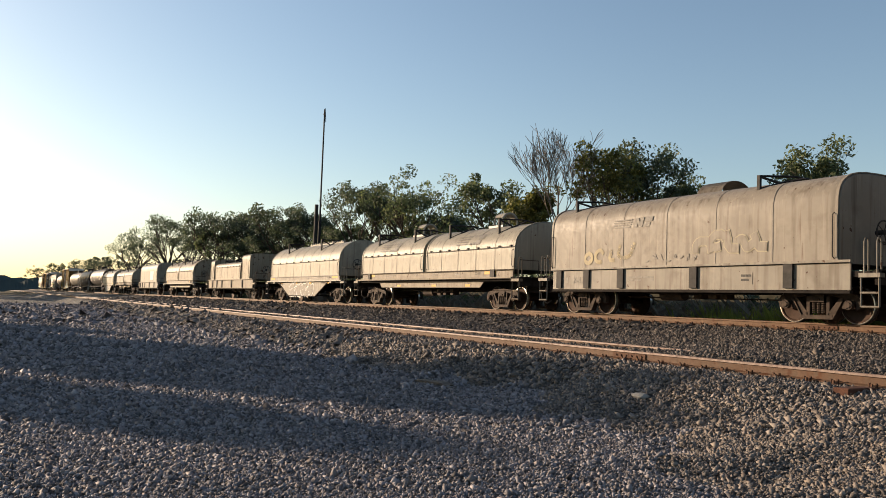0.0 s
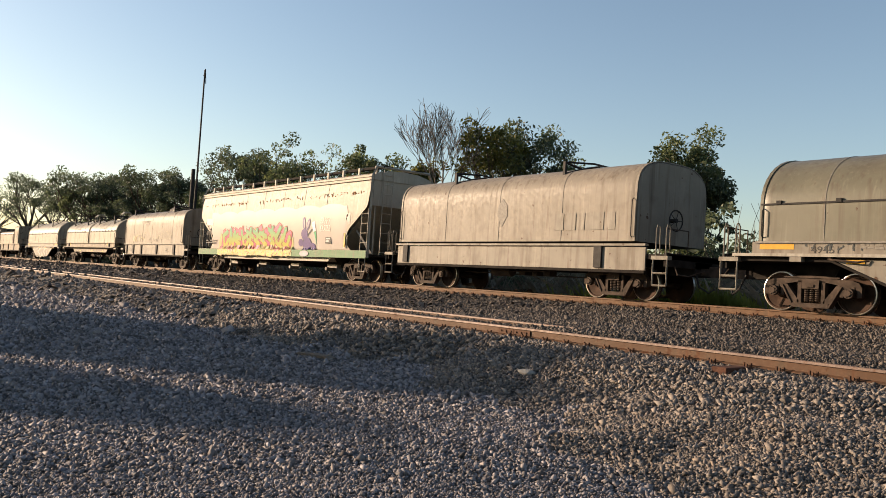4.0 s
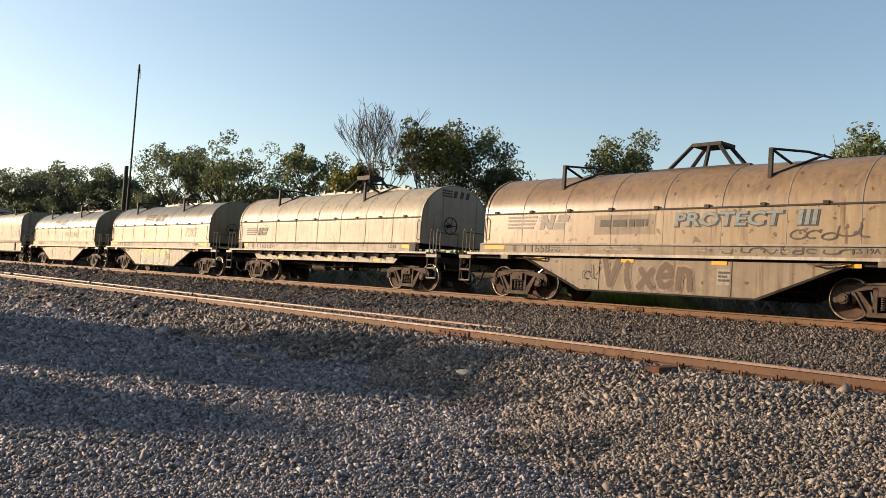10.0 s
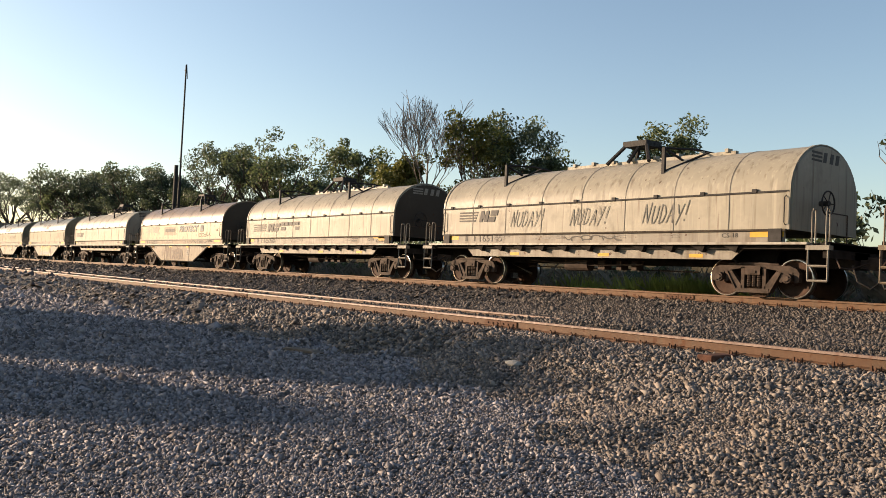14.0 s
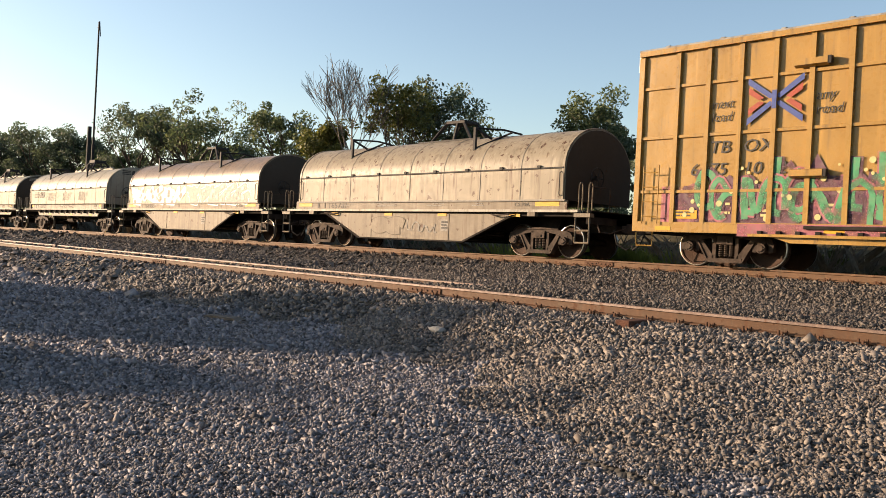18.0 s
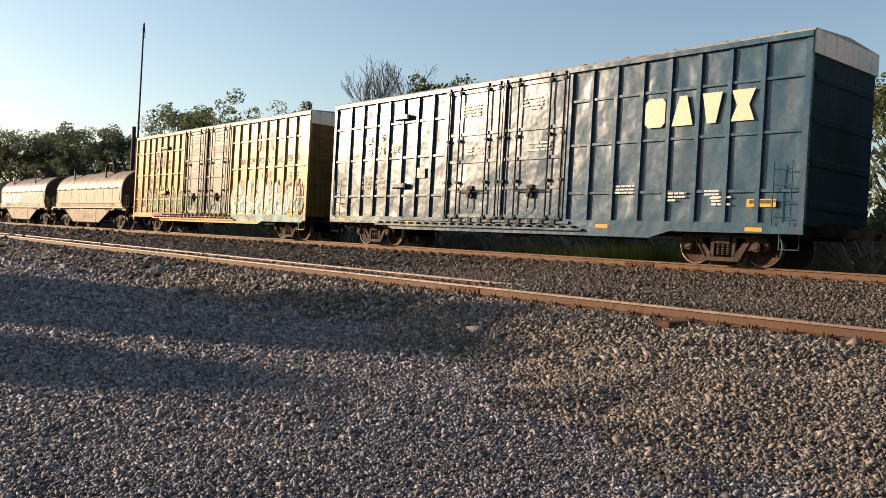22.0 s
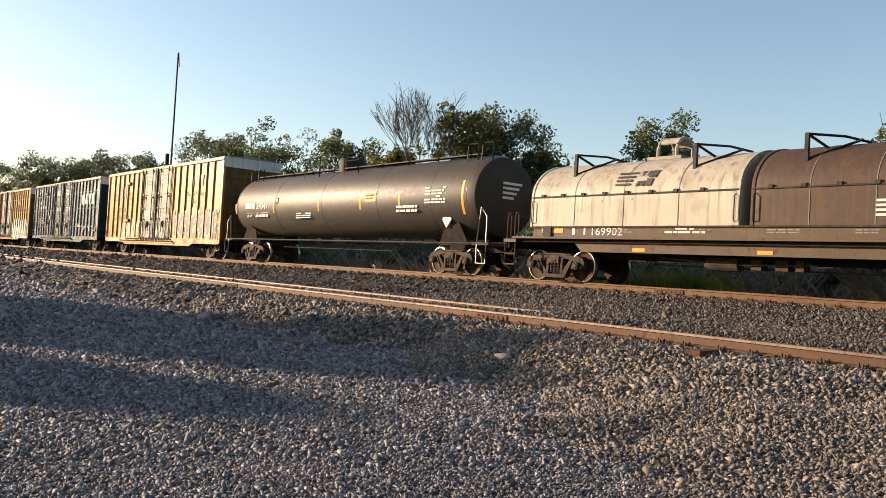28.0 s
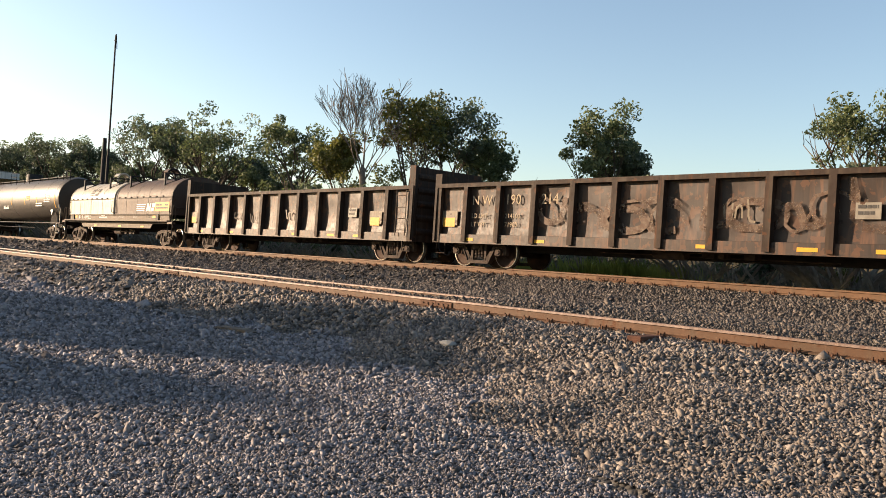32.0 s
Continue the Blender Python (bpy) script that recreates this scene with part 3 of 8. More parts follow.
def side_frame(bm, y0, y1):
    """Cast side frame: arched top chord, pedestal jaws, slanted members round two open windows, spring seat; flanges stand proud."""
    half = [(0.0, 0.82), (0.34, 0.81), (0.62, 0.75), (0.92, 0.74), (1.08, 0.68), (1.15, 0.58), (1.14, 0.38), (1.04, 0.36), (1.03, 0.52), (0.98, 0.58), (0.80, 0.585), (0.74, 0.54), (0.74, 0.36), (0.66, 0.37), (0.66, 0.60), (0.58, 0.635), (0.36, 0.67), (0.0, 0.69)]
    top = half + [(-x, z) for x, z in half[-2:0:-1]]
    prism_y(bm, top, y0, y1)
    box(bm, -0.66, 0.66, y0 - 0.03, y1 + 0.03, 0.765, 0.795)
    for s in (-1, 1):
        prism_y(bm, [(s * 0.70, 0.60), (s * 0.585, 0.615), (s * 0.29, 0.245), (s * 0.29, 0.11), (s * 0.42, 0.11)], y0, y1)
        prism_y(bm, [(s * 0.72, 0.59), (s * 0.685, 0.60), (s * 0.40, 0.115), (s * 0.435, 0.105)], y0 - 0.03, y1 + 0.03)
        prism_y(bm, [(s * 0.235, 0.2), (s * 0.235, 0.70), (s * 0.325, 0.70), (s * 0.325, 0.2)], y0, y1)
        box(bm, min(s * 0.79, s * 0.99), max(s * 0.79, s * 0.99), y0 - 0.015, y1 + 0.015, 0.48, 0.60)
    prism_y(bm, [(-0.42, 0.10), (-0.42, 0.20), (0.42, 0.20), (0.42, 0.10)], y0 - 0.035, y1 + 0.035)
    box(bm, -0.20, 0.20, y0 - 0.05, y1 + 0.05, 0.53, 0.66)
    box(bm, -0.09, 0.09, y0 - 0.075, y1 + 0.075, 0.56, 0.62)


WHEEL_SET, FRAME_ME, SPRING_ME, CAP_ME = [], [], [], []


def truck(parent, x, load=0):
    """Two-axle truck: cast frame with side frames and bolster, springs, bearing caps, turning wheelsets."""
    if not FRAME_ME:
        bm = B()
        for s in (-1, 1):
            a, b = sorted((s * 0.93, s * 1.06))
            side_frame(bm, a, b)
        box(bm, -0.2, 0.2, -1.1, 1.1, 0.52, 0.72)
        bmesh.ops.recalc_face_normals(bm, faces=bm.faces)
        ob = part("truck_frame", bm, M_CAST, parent)
        FRAME_ME.append(ob.data)
        bm = B()
        for j in range(7):
            z = 0.25 + j * 0.045
            disc = [(0.058 * math.cos(a), 0.058 * math.sin(a)) for a in [2 * math.pi * q / 8 for q in range(8)]]
            loft(bm, [[(px, py, zz) for px, py in disc] for zz in (z, z + 0.026)])
        SPRING_ME.append(mesh_of("coil_spring", bm, M_CAST))
        bm = B()
        disc_y(bm, 0, 0, -0.05, 0.06, 0.115, 14)
        disc_y(bm, 0, 0, -0.075, -0.05, 0.07, 12)
        for k in range(3):
            a = 2 * math.pi * k / 3
            disc_y(bm, 0.08 * math.cos(a), 0.08 * math.sin(a), -0.07, -0.05, 0.018, 6)
        CAP_ME.append(mesh_of("bearing_cap", bm, M_CAST))
    else:
        ob = new("truck_frame", FRAME_ME[0])
        ob.parent = parent
    for name, me, spots in (("coil_spring", SPRING_ME[0], ((-0.13, -1.0, 0), (0, -1.0, 0), (0.13, -1.0, 0))), ("bearing_cap", CAP_ME[0], ((-0.89, -1.11, 0.457), (0.89, -1.11, 0.457)))):
        for p in spots:
            o = new(name, me)
            o.parent, o.matrix_basis = ob, pose(*p)
    ob.matrix_basis = pose(x, 0, 0)
    for ax in (-0.89, 0.89):
        if not WHEEL_SET:
            bm = B()
            disc_y(bm, 0, 0, -0.95, 0.95, 0.08, 12)
            for s in (-1, 1):
                lo = []
                for r, y, in ((0.457, 0.69), (0.457, 0.79), (0.432, 0.796), (0.40, 0.795), (0.385, 0.77), (0.16, 0.72), (0.13, 0.80), (0.08, 0.80)):
                    lo.append([(r * math.cos(2 * math.pi * k / 28), s * y, r * math.sin(2 * math.pi * k / 28)) for k in range(28)])
                fs = loft(bm, lo, caps=False)
                for f in fs[:56]:
                    f.material_index = 1
                loft(bm, [[(r * math.cos(2 * math.pi * k / 28), s * y, r * math.sin(2 * math.pi * k / 28)) for k in range(28)] for r, y in ((0.457, 0.69), (0.482, 0.68), (0.482, 0.655), (0.40, 0.65), (0.1, 0.68))], caps=False)
            w = part("wheelset", bm, [M_WHEEL, M_TREAD], ob, "rusty wheels with polished rims", smooth=True)
            WHEEL_SET.append(w.data)
        else:
            w = new("wheelset", WHEEL_SET[0])
            w.parent = ob
            tagged(w, "rusty wheels with polished rims")
        w.matrix_basis = pose(ax, 0, 0.457)
        AXLES.append((w, ax))
    return ob


def couplers(ob, x_end, reach):
    for s in (-1, 1):
        bm = B()
        box(bm, min(s * x_end, s * (reach - 0.12)), max(s * x_end, s * (reach - 0.12)), -0.1, 0.1, 0.75, 0.95)
        prism_y(bm, [(s * (reach - 0.3), 0.72), (s * (reach - 0.3), 1.0), (s * reach, 1.0), (s * (reach + 0.06), 0.86), (s * reach, 0.72)], -0.17, 0.17)
        part("coupler", bm, M_CAST, ob)
        bm = B()
        pipe(bm, [(s * (reach - 0.5), -0.45, 0.8), (s * (reach - 0.35), -0.5, 0.45), (s * (reach - 0.1), -0.42, 0.3), (s * reach, -0.3, 0.42)], 0.025, 6)
        part("air_hose", bm, M_BLACK, ob)


def ladder(ob, x, y, z0, z1, w=0.4, rungs=4, mat=None, facing="side"):
    bm = B()
    for k in (0, 1):
        px = x + k * w if facing == "side" else x
        py = y if facing == "side" else y + k * w
        pipe(bm, [(px, py, z0), (px, py, z1)], 0.016, 5)
    for i in range(rungs):
        z = z0 + (z1 - z0) * (i + 0.5) / rungs
        pipe(bm, [(x, y, z), (x + w, y, z) if facing == "side" else (x, y + w, z)], 0.014, 5)
    return part("ladder", bm, mat or M_BLACK, ob)


def grab(ob, pts, mat=None, r=0.014, name="grab_iron"):
    bm = B()
    pipe(bm, pts, r, 5)
    return part(name, bm, mat or M_BLACK, ob)


def brake_gear(ob, x0, x1, seed):
    """Air reservoir, valves and rods hung under the floor."""
    rnd = random.Random(seed)
    bm = B()
    disc_x(bm, -0.75, 0.66, x0 + 0.4, x0 + 1.3, 0.17, 12)
    part("air_reservoir", bm, M_CAST, ob)
    for k in range(3):
        x = x0 + 1.6 + k * 0.55 + rnd.uniform(0, 0.15)
        boxpart("brake_valve", (x, x + rnd.uniform(0.15, 0.32), -0.8, -0.5, 0.55, 0.8), M_CAST, ob)
    bm = B()
    pipe(bm, [(x0 - 1.5, -0.5, 0.6), (x1 + 1.5, -0.5, 0.56)], 0.02, 5)
    pipe(bm, [(x0 - 1.0, -0.9, 0.78), (x0 + 1, -0.85, 0.66), (x1, -0.9, 0.7)], 0.022, 5)
    part("brake_rod", bm, M_CAST, ob)


def arc_profile(hw, z0, z1, zt, n=18, power=2.0):
    """Hood section: upright sides from z0 to z1, then a barrel top up to zt."""
    pts = [(-hw, z0), (-hw, z1)]
    for i in range(1, n):
        a = math.pi * (1 - i / n)
        c, s = math.cos(a), math.sin(a)
        pts.append((hw * math.copysign(abs(c) ** (2 / power), c), z1 + (zt - z1) * abs(s) ** (2 / power)))
    return pts + [(hw, z1), (hw, z0)]


def hood(ob, x0, x1, z0, z1, zt, mat, hw=1.5, seams=8, power=2.0, crimp=True, brackets=(), rail_x=None, bail=None, bow=0.0, dark=None, end=None, end_mark=None, low=None):
    """A coil car's lift-off hood with seams, clamp strip, stacking brackets and lifting bail."""
    prof = arc_profile(hw, z0, z1, zt, power=power)
    bm = B()
    loops = []
    n = max(4, int((x1 - x0) / 0.24))
    fine = []
    for (ya, za), (yb, zb) in zip(prof, prof[1:]):
        cuts = 4 if abs(zb - za) > 0.4 else 1
        fine += [(ya + (yb - ya) * q / cuts, za + (zb - za) * q / cuts) for q in range(cuts)]
    fine.append(prof[-1])
    for x, k, d in [(x0, 0.985, 0)] + [(x0 + 0.05 + (x1 - x0 - 0.1) * i / n, 1.0, min(1, i / 2, (n - i) / 2)) for i in range(n + 1)] + [(x1, 0.985, 0)]:
        ring = []
        for y, z in fine:
            w = d * 0.012 * noise.noise((x * 0.8, z * 0.9 + y * 0.5, x0 + zt))
            w = -abs(w)
            if z0 < z < z1:
                w -= d * 0.004 * math.sin(math.pi * (z - z0) / (z1 - z0))
            ring.append((x, y * (k + w / hw), z0 + (z - z0) * (k + 0.4 * w)))
        loops.append(ring)
    loft(bm, loops)
    h = part("hood", bm, mat, ob, smooth=True)
    if low:
        boxpart("side_sheet", (x0 + 0.07, x1 - 0.11, -hw - 0.002, -hw + 0.03, z0 + 0.01, z1 - 0.02), low, h)
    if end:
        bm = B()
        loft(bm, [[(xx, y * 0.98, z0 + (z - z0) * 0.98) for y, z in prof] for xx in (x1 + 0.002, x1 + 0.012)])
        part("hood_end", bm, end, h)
    if end_mark:
        bm = B()
        zz, xe = zt - 0.42, x1 + 0.013
        for i in range(3):
            box(bm, xe, xe + 0.004, -0.72, -0.25, zz + i * 0.09, zz + i * 0.09 + 0.05)
        for y in (-0.14, 0.16, 0.42):
            loft(bm, [[(xq, y - 0.07, zz), (xq, y + 0.08, zz), (xq, y + 0.13, zz + 0.24), (xq, y - 0.02, zz + 0.24)] for xq in (xe, xe + 0.004)])
        tagged(part("painted_mark", bm, end_mark, h), kind="stuff")
    for x in (x0 + 0.02, x1 - 0.10):
        bm = B()
        loft(bm, [[(xx, y * k, z0 + (z - z0) * k) for y, z in prof] for xx, k in ((x, 1.0), (x, 1.012), (x + 0.08, 1.012), (x + 0.08, 1.0))], caps=False, closed=False)
        part("end_band", bm, mat, h)
    for i in range(1, seams):
        x = x0 + (x1 - x0) * i / seams
        bm = B()
        loft(bm, [[(xx, y * k, z0 + (z - z0) * k) for y, z in prof] for xx, k in ((x - 0.009, 1.0), (x - 0.009, 1.004), (x + 0.009, 1.004), (x + 0.009, 1.0))], caps=False, closed=False)
        part("seam", bm, M_FADED, h)
    if crimp:
        bm = B()
        box(bm, x0 + 0.05, x1 - 0.05, -hw - 0.028, -hw, z1 - 0.02, z1 + 0.018)
        k = x0 + 0.5
        while k < x1 - 0.3:
            box(bm, k - 0.06, k + 0.06, -hw - 0.045, -hw, z1 - 0.01, z1 + 0.075)
            k += (x1 - x0) / 9
        part("clamp_strip", bm, M_BLACK, h)
    for s in (x0 + 0.12, x1 - 0.12):
        grab(h, [(s, -hw - 0.01, z0 + 0.1), (s, -hw - 0.08, z0 + 0.15), (s, -hw - 0.08, z1 - 0.15), (s, -hw - 0.01, z1 - 0.1)], name="side_handle")

    def top_at(y):
        return z1 + (zt - z1) * max(0, 1 - abs(y / hw) ** power) ** (1 / power)

    for x in brackets:
        bm = B()
        y = -hw * 0.80
        zb = top_at(y)
        box(bm, x - 0.045, x + 0.045, y - 0.05, y + 0.03, zb - 0.12, zt + 0.16)
        pipe(bm, [(x + 0.02, y, zt + 0.12), (x + 0.26, y * 0.62, top_at(y * 0.62))], 0.035, 4)
        pipe(bm, [(x, y, zb), (x + 0.55, y * 0.7, top_at(y * 0.7) + 0.02), (x + 0.95, y * 0.5, zt + 0.02)], 0.03, 4)
        pipe(bm, [(x, y, zt + 0.14), (x + 0.5, y * 0.4, zt + 0.14), (x + 0.9, -0.1, zt + 0.02)], 0.03, 4)
        part("stacking_bracket", bm, dark or M_BLACK, h)
    if rail_x:
        bm = B()
        box(bm, rail_x[0], rail_x[1], -0.42, -0.30, zt - 0.10, zt + 0.03)
        k = rail_x[0] + 0.3
        while k < rail_x[1]:
            box(bm, k - 0.05, k + 0.05, -0.46, -0.26, zt, zt + 0.10)
            k += 0.75
        part("top_rail", bm, mat, h)
    if bail:
        kind, bx = bail
        bm = B()
        if kind in ("tower", "wide"):
            if kind == "tower":
                legs = [[(bx + sx, y * 1.4, zt - 0.05), (bx + tx, y * 0.6, zt + 0.52)] for sx, tx in ((-0.75, -0.35), (0.75, 0.35)) for y in (-0.45, 0.45)] + [[(bx - 0.05, -0.55, zt - 0.03), (bx + 0.1, -0.25, zt + 0.5)]]
            else:
                legs = [[(bx - 1.05, y, zt - 0.05), (bx - 0.95, y, zt + 0.03), (bx - 0.42, y * 0.7, zt + 0.58), (bx + 0.30, y * 0.7, zt + 0.58), (bx + 0.8, y, zt - 0.02)] for y in (-0.4, 0.4)] + [[(bx + 0.02, -0.4, zt - 0.03), (bx + 0.05, -0.28, zt + 0.55)]]
                boxpart("bail_foot", (bx - 1.6, bx + 1.3, -0.5, -0.35, zt - 0.09, zt - 0.02), dark or M_GREYGREEN, h)
            for pts in legs:
                lb = B()
                pipe(lb, pts, 0.056, 5)
                part("bail_leg", lb, dark or M_GREYGREEN, h, smooth=True)
            box(bm, bx - 0.43, bx + 0.40, -0.34, 0.34, zt + (0.46 if kind == "tower" else 0.53), zt + 0.62)
        else:
            arc = [(-0.36 * math.cos(math.pi * k / 14), zt + 0.22 + 0.34 * math.sin(math.pi * k / 14)) for k in range(15)]
            for dx in (-0.3, 0.3):
                hb = B()
                pipe(hb, [(bx + dx, -0.36, zt - 0.06)] + [(bx + dx, py, pz) for py, pz in arc] + [(bx + dx, 0.36, zt - 0.06)], 0.05, 6)
                part("bail_hoop", hb, dark or mat, h, smooth=True)
            hb = B()
            loft(hb, [[(bx - 0.3, py, pz), (bx + 0.3, py, pz), (bx + 0.3, py * 1.06, pz + 0.03), (bx - 0.3, py * 1.06, pz + 0.03)] for py, pz in arc[2:-2]])
            part("bail_sheet", hb, mat, h)
            box(bm, bx - 0.55, bx + 0.55, -0.5, 0.5, zt - 0.06, zt + 0.03)
        part("lifting_bail", bm, dark or M_GREYGREEN, h, smooth=True)
    return h


def brake_wheel(ob, x, y, z, r=0.28):
    bm = B()
    n = 20
    ring = [(x, y + r * math.cos(2 * math.pi * k / n), z + r * math.sin(2 * math.pi * k / n)) for k in range(n + 1)]
    pipe(bm, ring, 0.02, 5, caps=False)
    for k in range(5):
        a = 2 * math.pi * k / 5
        pipe(bm, [(x, y, z), (x, y + r * math.cos(a), z + r * math.sin(a))], 0.014, 4)
    disc_x(bm, y, z, x - 0.2, x + 0.03, 0.06, 10)
    part("brake_wheel", bm, M_BLACK, ob)


def stripes_mark(ob, x, y, z, w, h, mat, lean=0.28, wrap=None):
    """The owner's mark as plain shapes: four bars that shorten downward, then three slanted blocks."""
    bm = B()
    for i in range(4):
        zz = z + h * (1 - 0.25 * i) - 0.02
        x1 = x + w * 0.52 - i * h * 0.10
        prism_y(bm, [(x + i * 0.0, zz - h * 0.13), (x1 - h * 0.04, zz - h * 0.13), (x1, zz), (x, zz)], y - 0.005, y)
    for a, b in ((0.56, 0.64), (0.70, 0.78)):
        prism_y(bm, [(x + w * a, z), (x + w * b, z), (x + w * b + h * lean, z + h), (x + w * a + h * lean, z + h)], y - 0.005, y)
    prism_y(bm, [(x + w * 0.62, z + h), (x + w * 0.68, z + h), (x + w * 0.76, z), (x + w * 0.70, z)], y - 0.0065, y - 0.0052)
    for zz, lo, hi in ((0, 0.80, 0.97), (0.54, 0.86, 1.04)):
        prism_y(bm, [(x + w * lo, z + h * zz), (x + w * hi, z + h * zz), (x + w * hi + h * 0.12, z + h * (zz + 0.46)), (x + w * lo + h * 0.12, z + h * (zz + 0.46))], y - 0.005, y)
    if wrap:
        hw, z1, zt = wrap
        for v in bm.verts:
            v.co.y = -hw * math.sqrt(max(0, 1 - (max(0, v.co.z - z1) / (zt - z1)) ** 2)) - 0.022 + (v.co.y - y) * 0.5
    tagged(part("painted_mark", bm, mat, ob), kind="stuff")


def scrawl(ob, x, y, z, w, h, mat, seed, letters=6, r=0.02, name="graffiti_tag"):
    """Sprayed tag: loose angular strokes that spell nothing."""
    rnd = random.Random(seed)
    bm = B()
    for k in range(letters):
        px = x + w * (k + 0.1) / letters
        cw = w / letters * 0.8
        pts = [(px + cw * rnd.random(), z + h * rnd.random()) for _ in range(rnd.choice((3, 4, 5)))]
        for (ax, az), (bx, bz) in zip(pts, pts[1:]):
            d = math.hypot(bx - ax, bz - az) or 1
            nx, nz = -(bz - az) / d * r, (bx - ax) / d * r
            prism_y(bm, [(ax + nx, az + nz), (bx + nx, bz + nz), (bx - nx, bz - nz), (ax - nx, az - nz)], y - 0.004 - 0.0004 * len(bm.faces) / 6 % 0.003, y)
    return tagged(part(name, bm, mat, ob), kind="stuff")


FORMS = (((0.0, 0.1, 0.4, 0.9), (0.4, 0.9, 0.55, 0.2), (0.55, 0.2, 1.0, 0.8)), ((0.1, 0.9, 0.5, 0.1), (0.3, 0.6, 0.95, 0.75), (0.5, 0.1, 0.9, 0.45)), ((0.05, 0.5, 0.6, 0.95), (0.05, 0.4, 0.9, 0.1), (0.5, 0.3, 0.95, 0.65)),
         ((0.2, 0.0, 0.05, 0.7), (0.05, 0.7, 0.7, 0.95), (0.45, 0.2, 0.95, 0.5), (0.1, 0.15, 0.8, 0.05)), ((0.0, 0.85, 0.95, 0.6), (0.1, 0.55, 0.8, 0.3), (0.3, 0.1, 1.0, 0.0), (0.6, 0.9, 0.45, 0.1)))


def piece(ob, x, y, z, w, h, mats, seed, letters=6, fat=0.2, edge=1.3):
    """Large filled graffiti: fat crossing strokes with pointed ends that spell nothing; outline, fill and flashes."""
    rnd = random.Random(seed)
    layers = [B() for _ in mats]

    def stroke(bm, a, b, half, ext, yy):
        d = math.hypot(b[0] - a[0], b[1] - a[1]) or 1
        ux, uz = (b[0] - a[0]) / d, (b[1] - a[1]) / d
        nx, nz = -uz * half, ux * half
        pts = [(a[0] - ux * ext + nx * 0.7, a[1] - uz * ext + nz * 0.7), (a[0] - ux * ext * 0.4 - nx, a[1] - uz * ext * 0.4 - nz), (b[0] + ux * ext * 0.3 - nx, b[1] + uz * ext * 0.3 - nz), (b[0] + ux * ext * 1.3, b[1] + uz * ext * 1.3), (b[0] + nx, b[1] + nz)]
        bm.faces.new([bm.verts.new((px, yy, pz)) for px, pz in pts])

    cw = w / letters
    for k in range(letters):
        form = rnd.choice(FORMS)
        tip, sh = rnd.uniform(0.8, 1.0), rnd.uniform(-0.12, 0.2)
        segs = []
        for ax, az, bx, bz in form:
            j = [rnd.uniform(-0.07, 0.07) for _ in range(4)]
            segs.append(((x + cw * (k + (ax + j[0]) * 1.05 + sh * az), z + h * (az * tip + j[1] * 0.6)), (x + cw * (k + (bx + j[2]) * 1.05 + sh * bz), z + h * (bz * tip + j[3] * 0.6))))
        th = min(cw, h) * fat
        for i, (a, b) in enumerate(segs):
            d = 0.0011 * (k % 5) + 0.0002 * i
            stroke(layers[0], a, b, th * edge, th * 1.0, y - 0.004 - d)
            stroke(layers[1], a, b, th, th * 0.6, y - 0.0105 - d)
            for q in range(2, len(mats)):
                f0 = rnd.uniform(0.0, 0.6)
                p0 = (a[0] + (b[0] - a[0]) * f0, a[1] + (b[1] - a[1]) * f0)
                p1 = (a[0] + (b[0] - a[0]) * (f0 + 0.3), a[1] + (b[1] - a[1]) * (f0 + 0.3))
                if rnd.random() < 0.7:
                    stroke(layers[q], p0, p1, th * rnd.uniform(0.35, 0.8), th * 0.2, y - 0.0135 - 0.0016 * q - d)
    for bm, m in zip(layers, mats):
        tagged(part("graffiti_fill", bm, m, ob), kind="stuff")


CURLS = ("ring", "arch", "cup", "stem", "hook", "wave")


def curl(kind):
    """A rounded stroke in a unit square."""
    turn = [2 * math.pi * k / 16 for k in range(17)]
    if kind == "ring":
        return [(0.5 + 0.4 * math.cos(a), 0.4 + 0.38 * math.sin(a)) for a in turn]
    if kind == "arch":
        return [(0.12, 0.0), (0.12, 0.3)] + [(0.5 - 0.38 * math.cos(a), 0.4 + 0.4 * math.sin(a)) for a in turn[:9]] + [(0.88, 0.25), (0.92, 0.0)]
    if kind == "cup":
        return [(0.1, 0.95), (0.1, 0.6)] + [(0.5 - 0.4 * math.cos(a), 0.42 - 0.38 * math.sin(a)) for a in turn[:9]] + [(0.9, 0.7), (0.95, 1.0)]
    if kind == "stem":
        return [(0.35, 1.15), (0.4, 0.7), (0.38, 0.3), (0.5, 0.05), (0.85, 0.02)]
    if kind == "hook":
        return [(0.5 + 0.4 * math.cos(a + 0.5), 0.45 + 0.42 * math.sin(a + 0.5)) for a in turn[:13]]
    return [(k / 12, 0.45 + 0.38 * math.sin(k / 12 * 2 * math.pi + 0.6)) for k in range(13)]


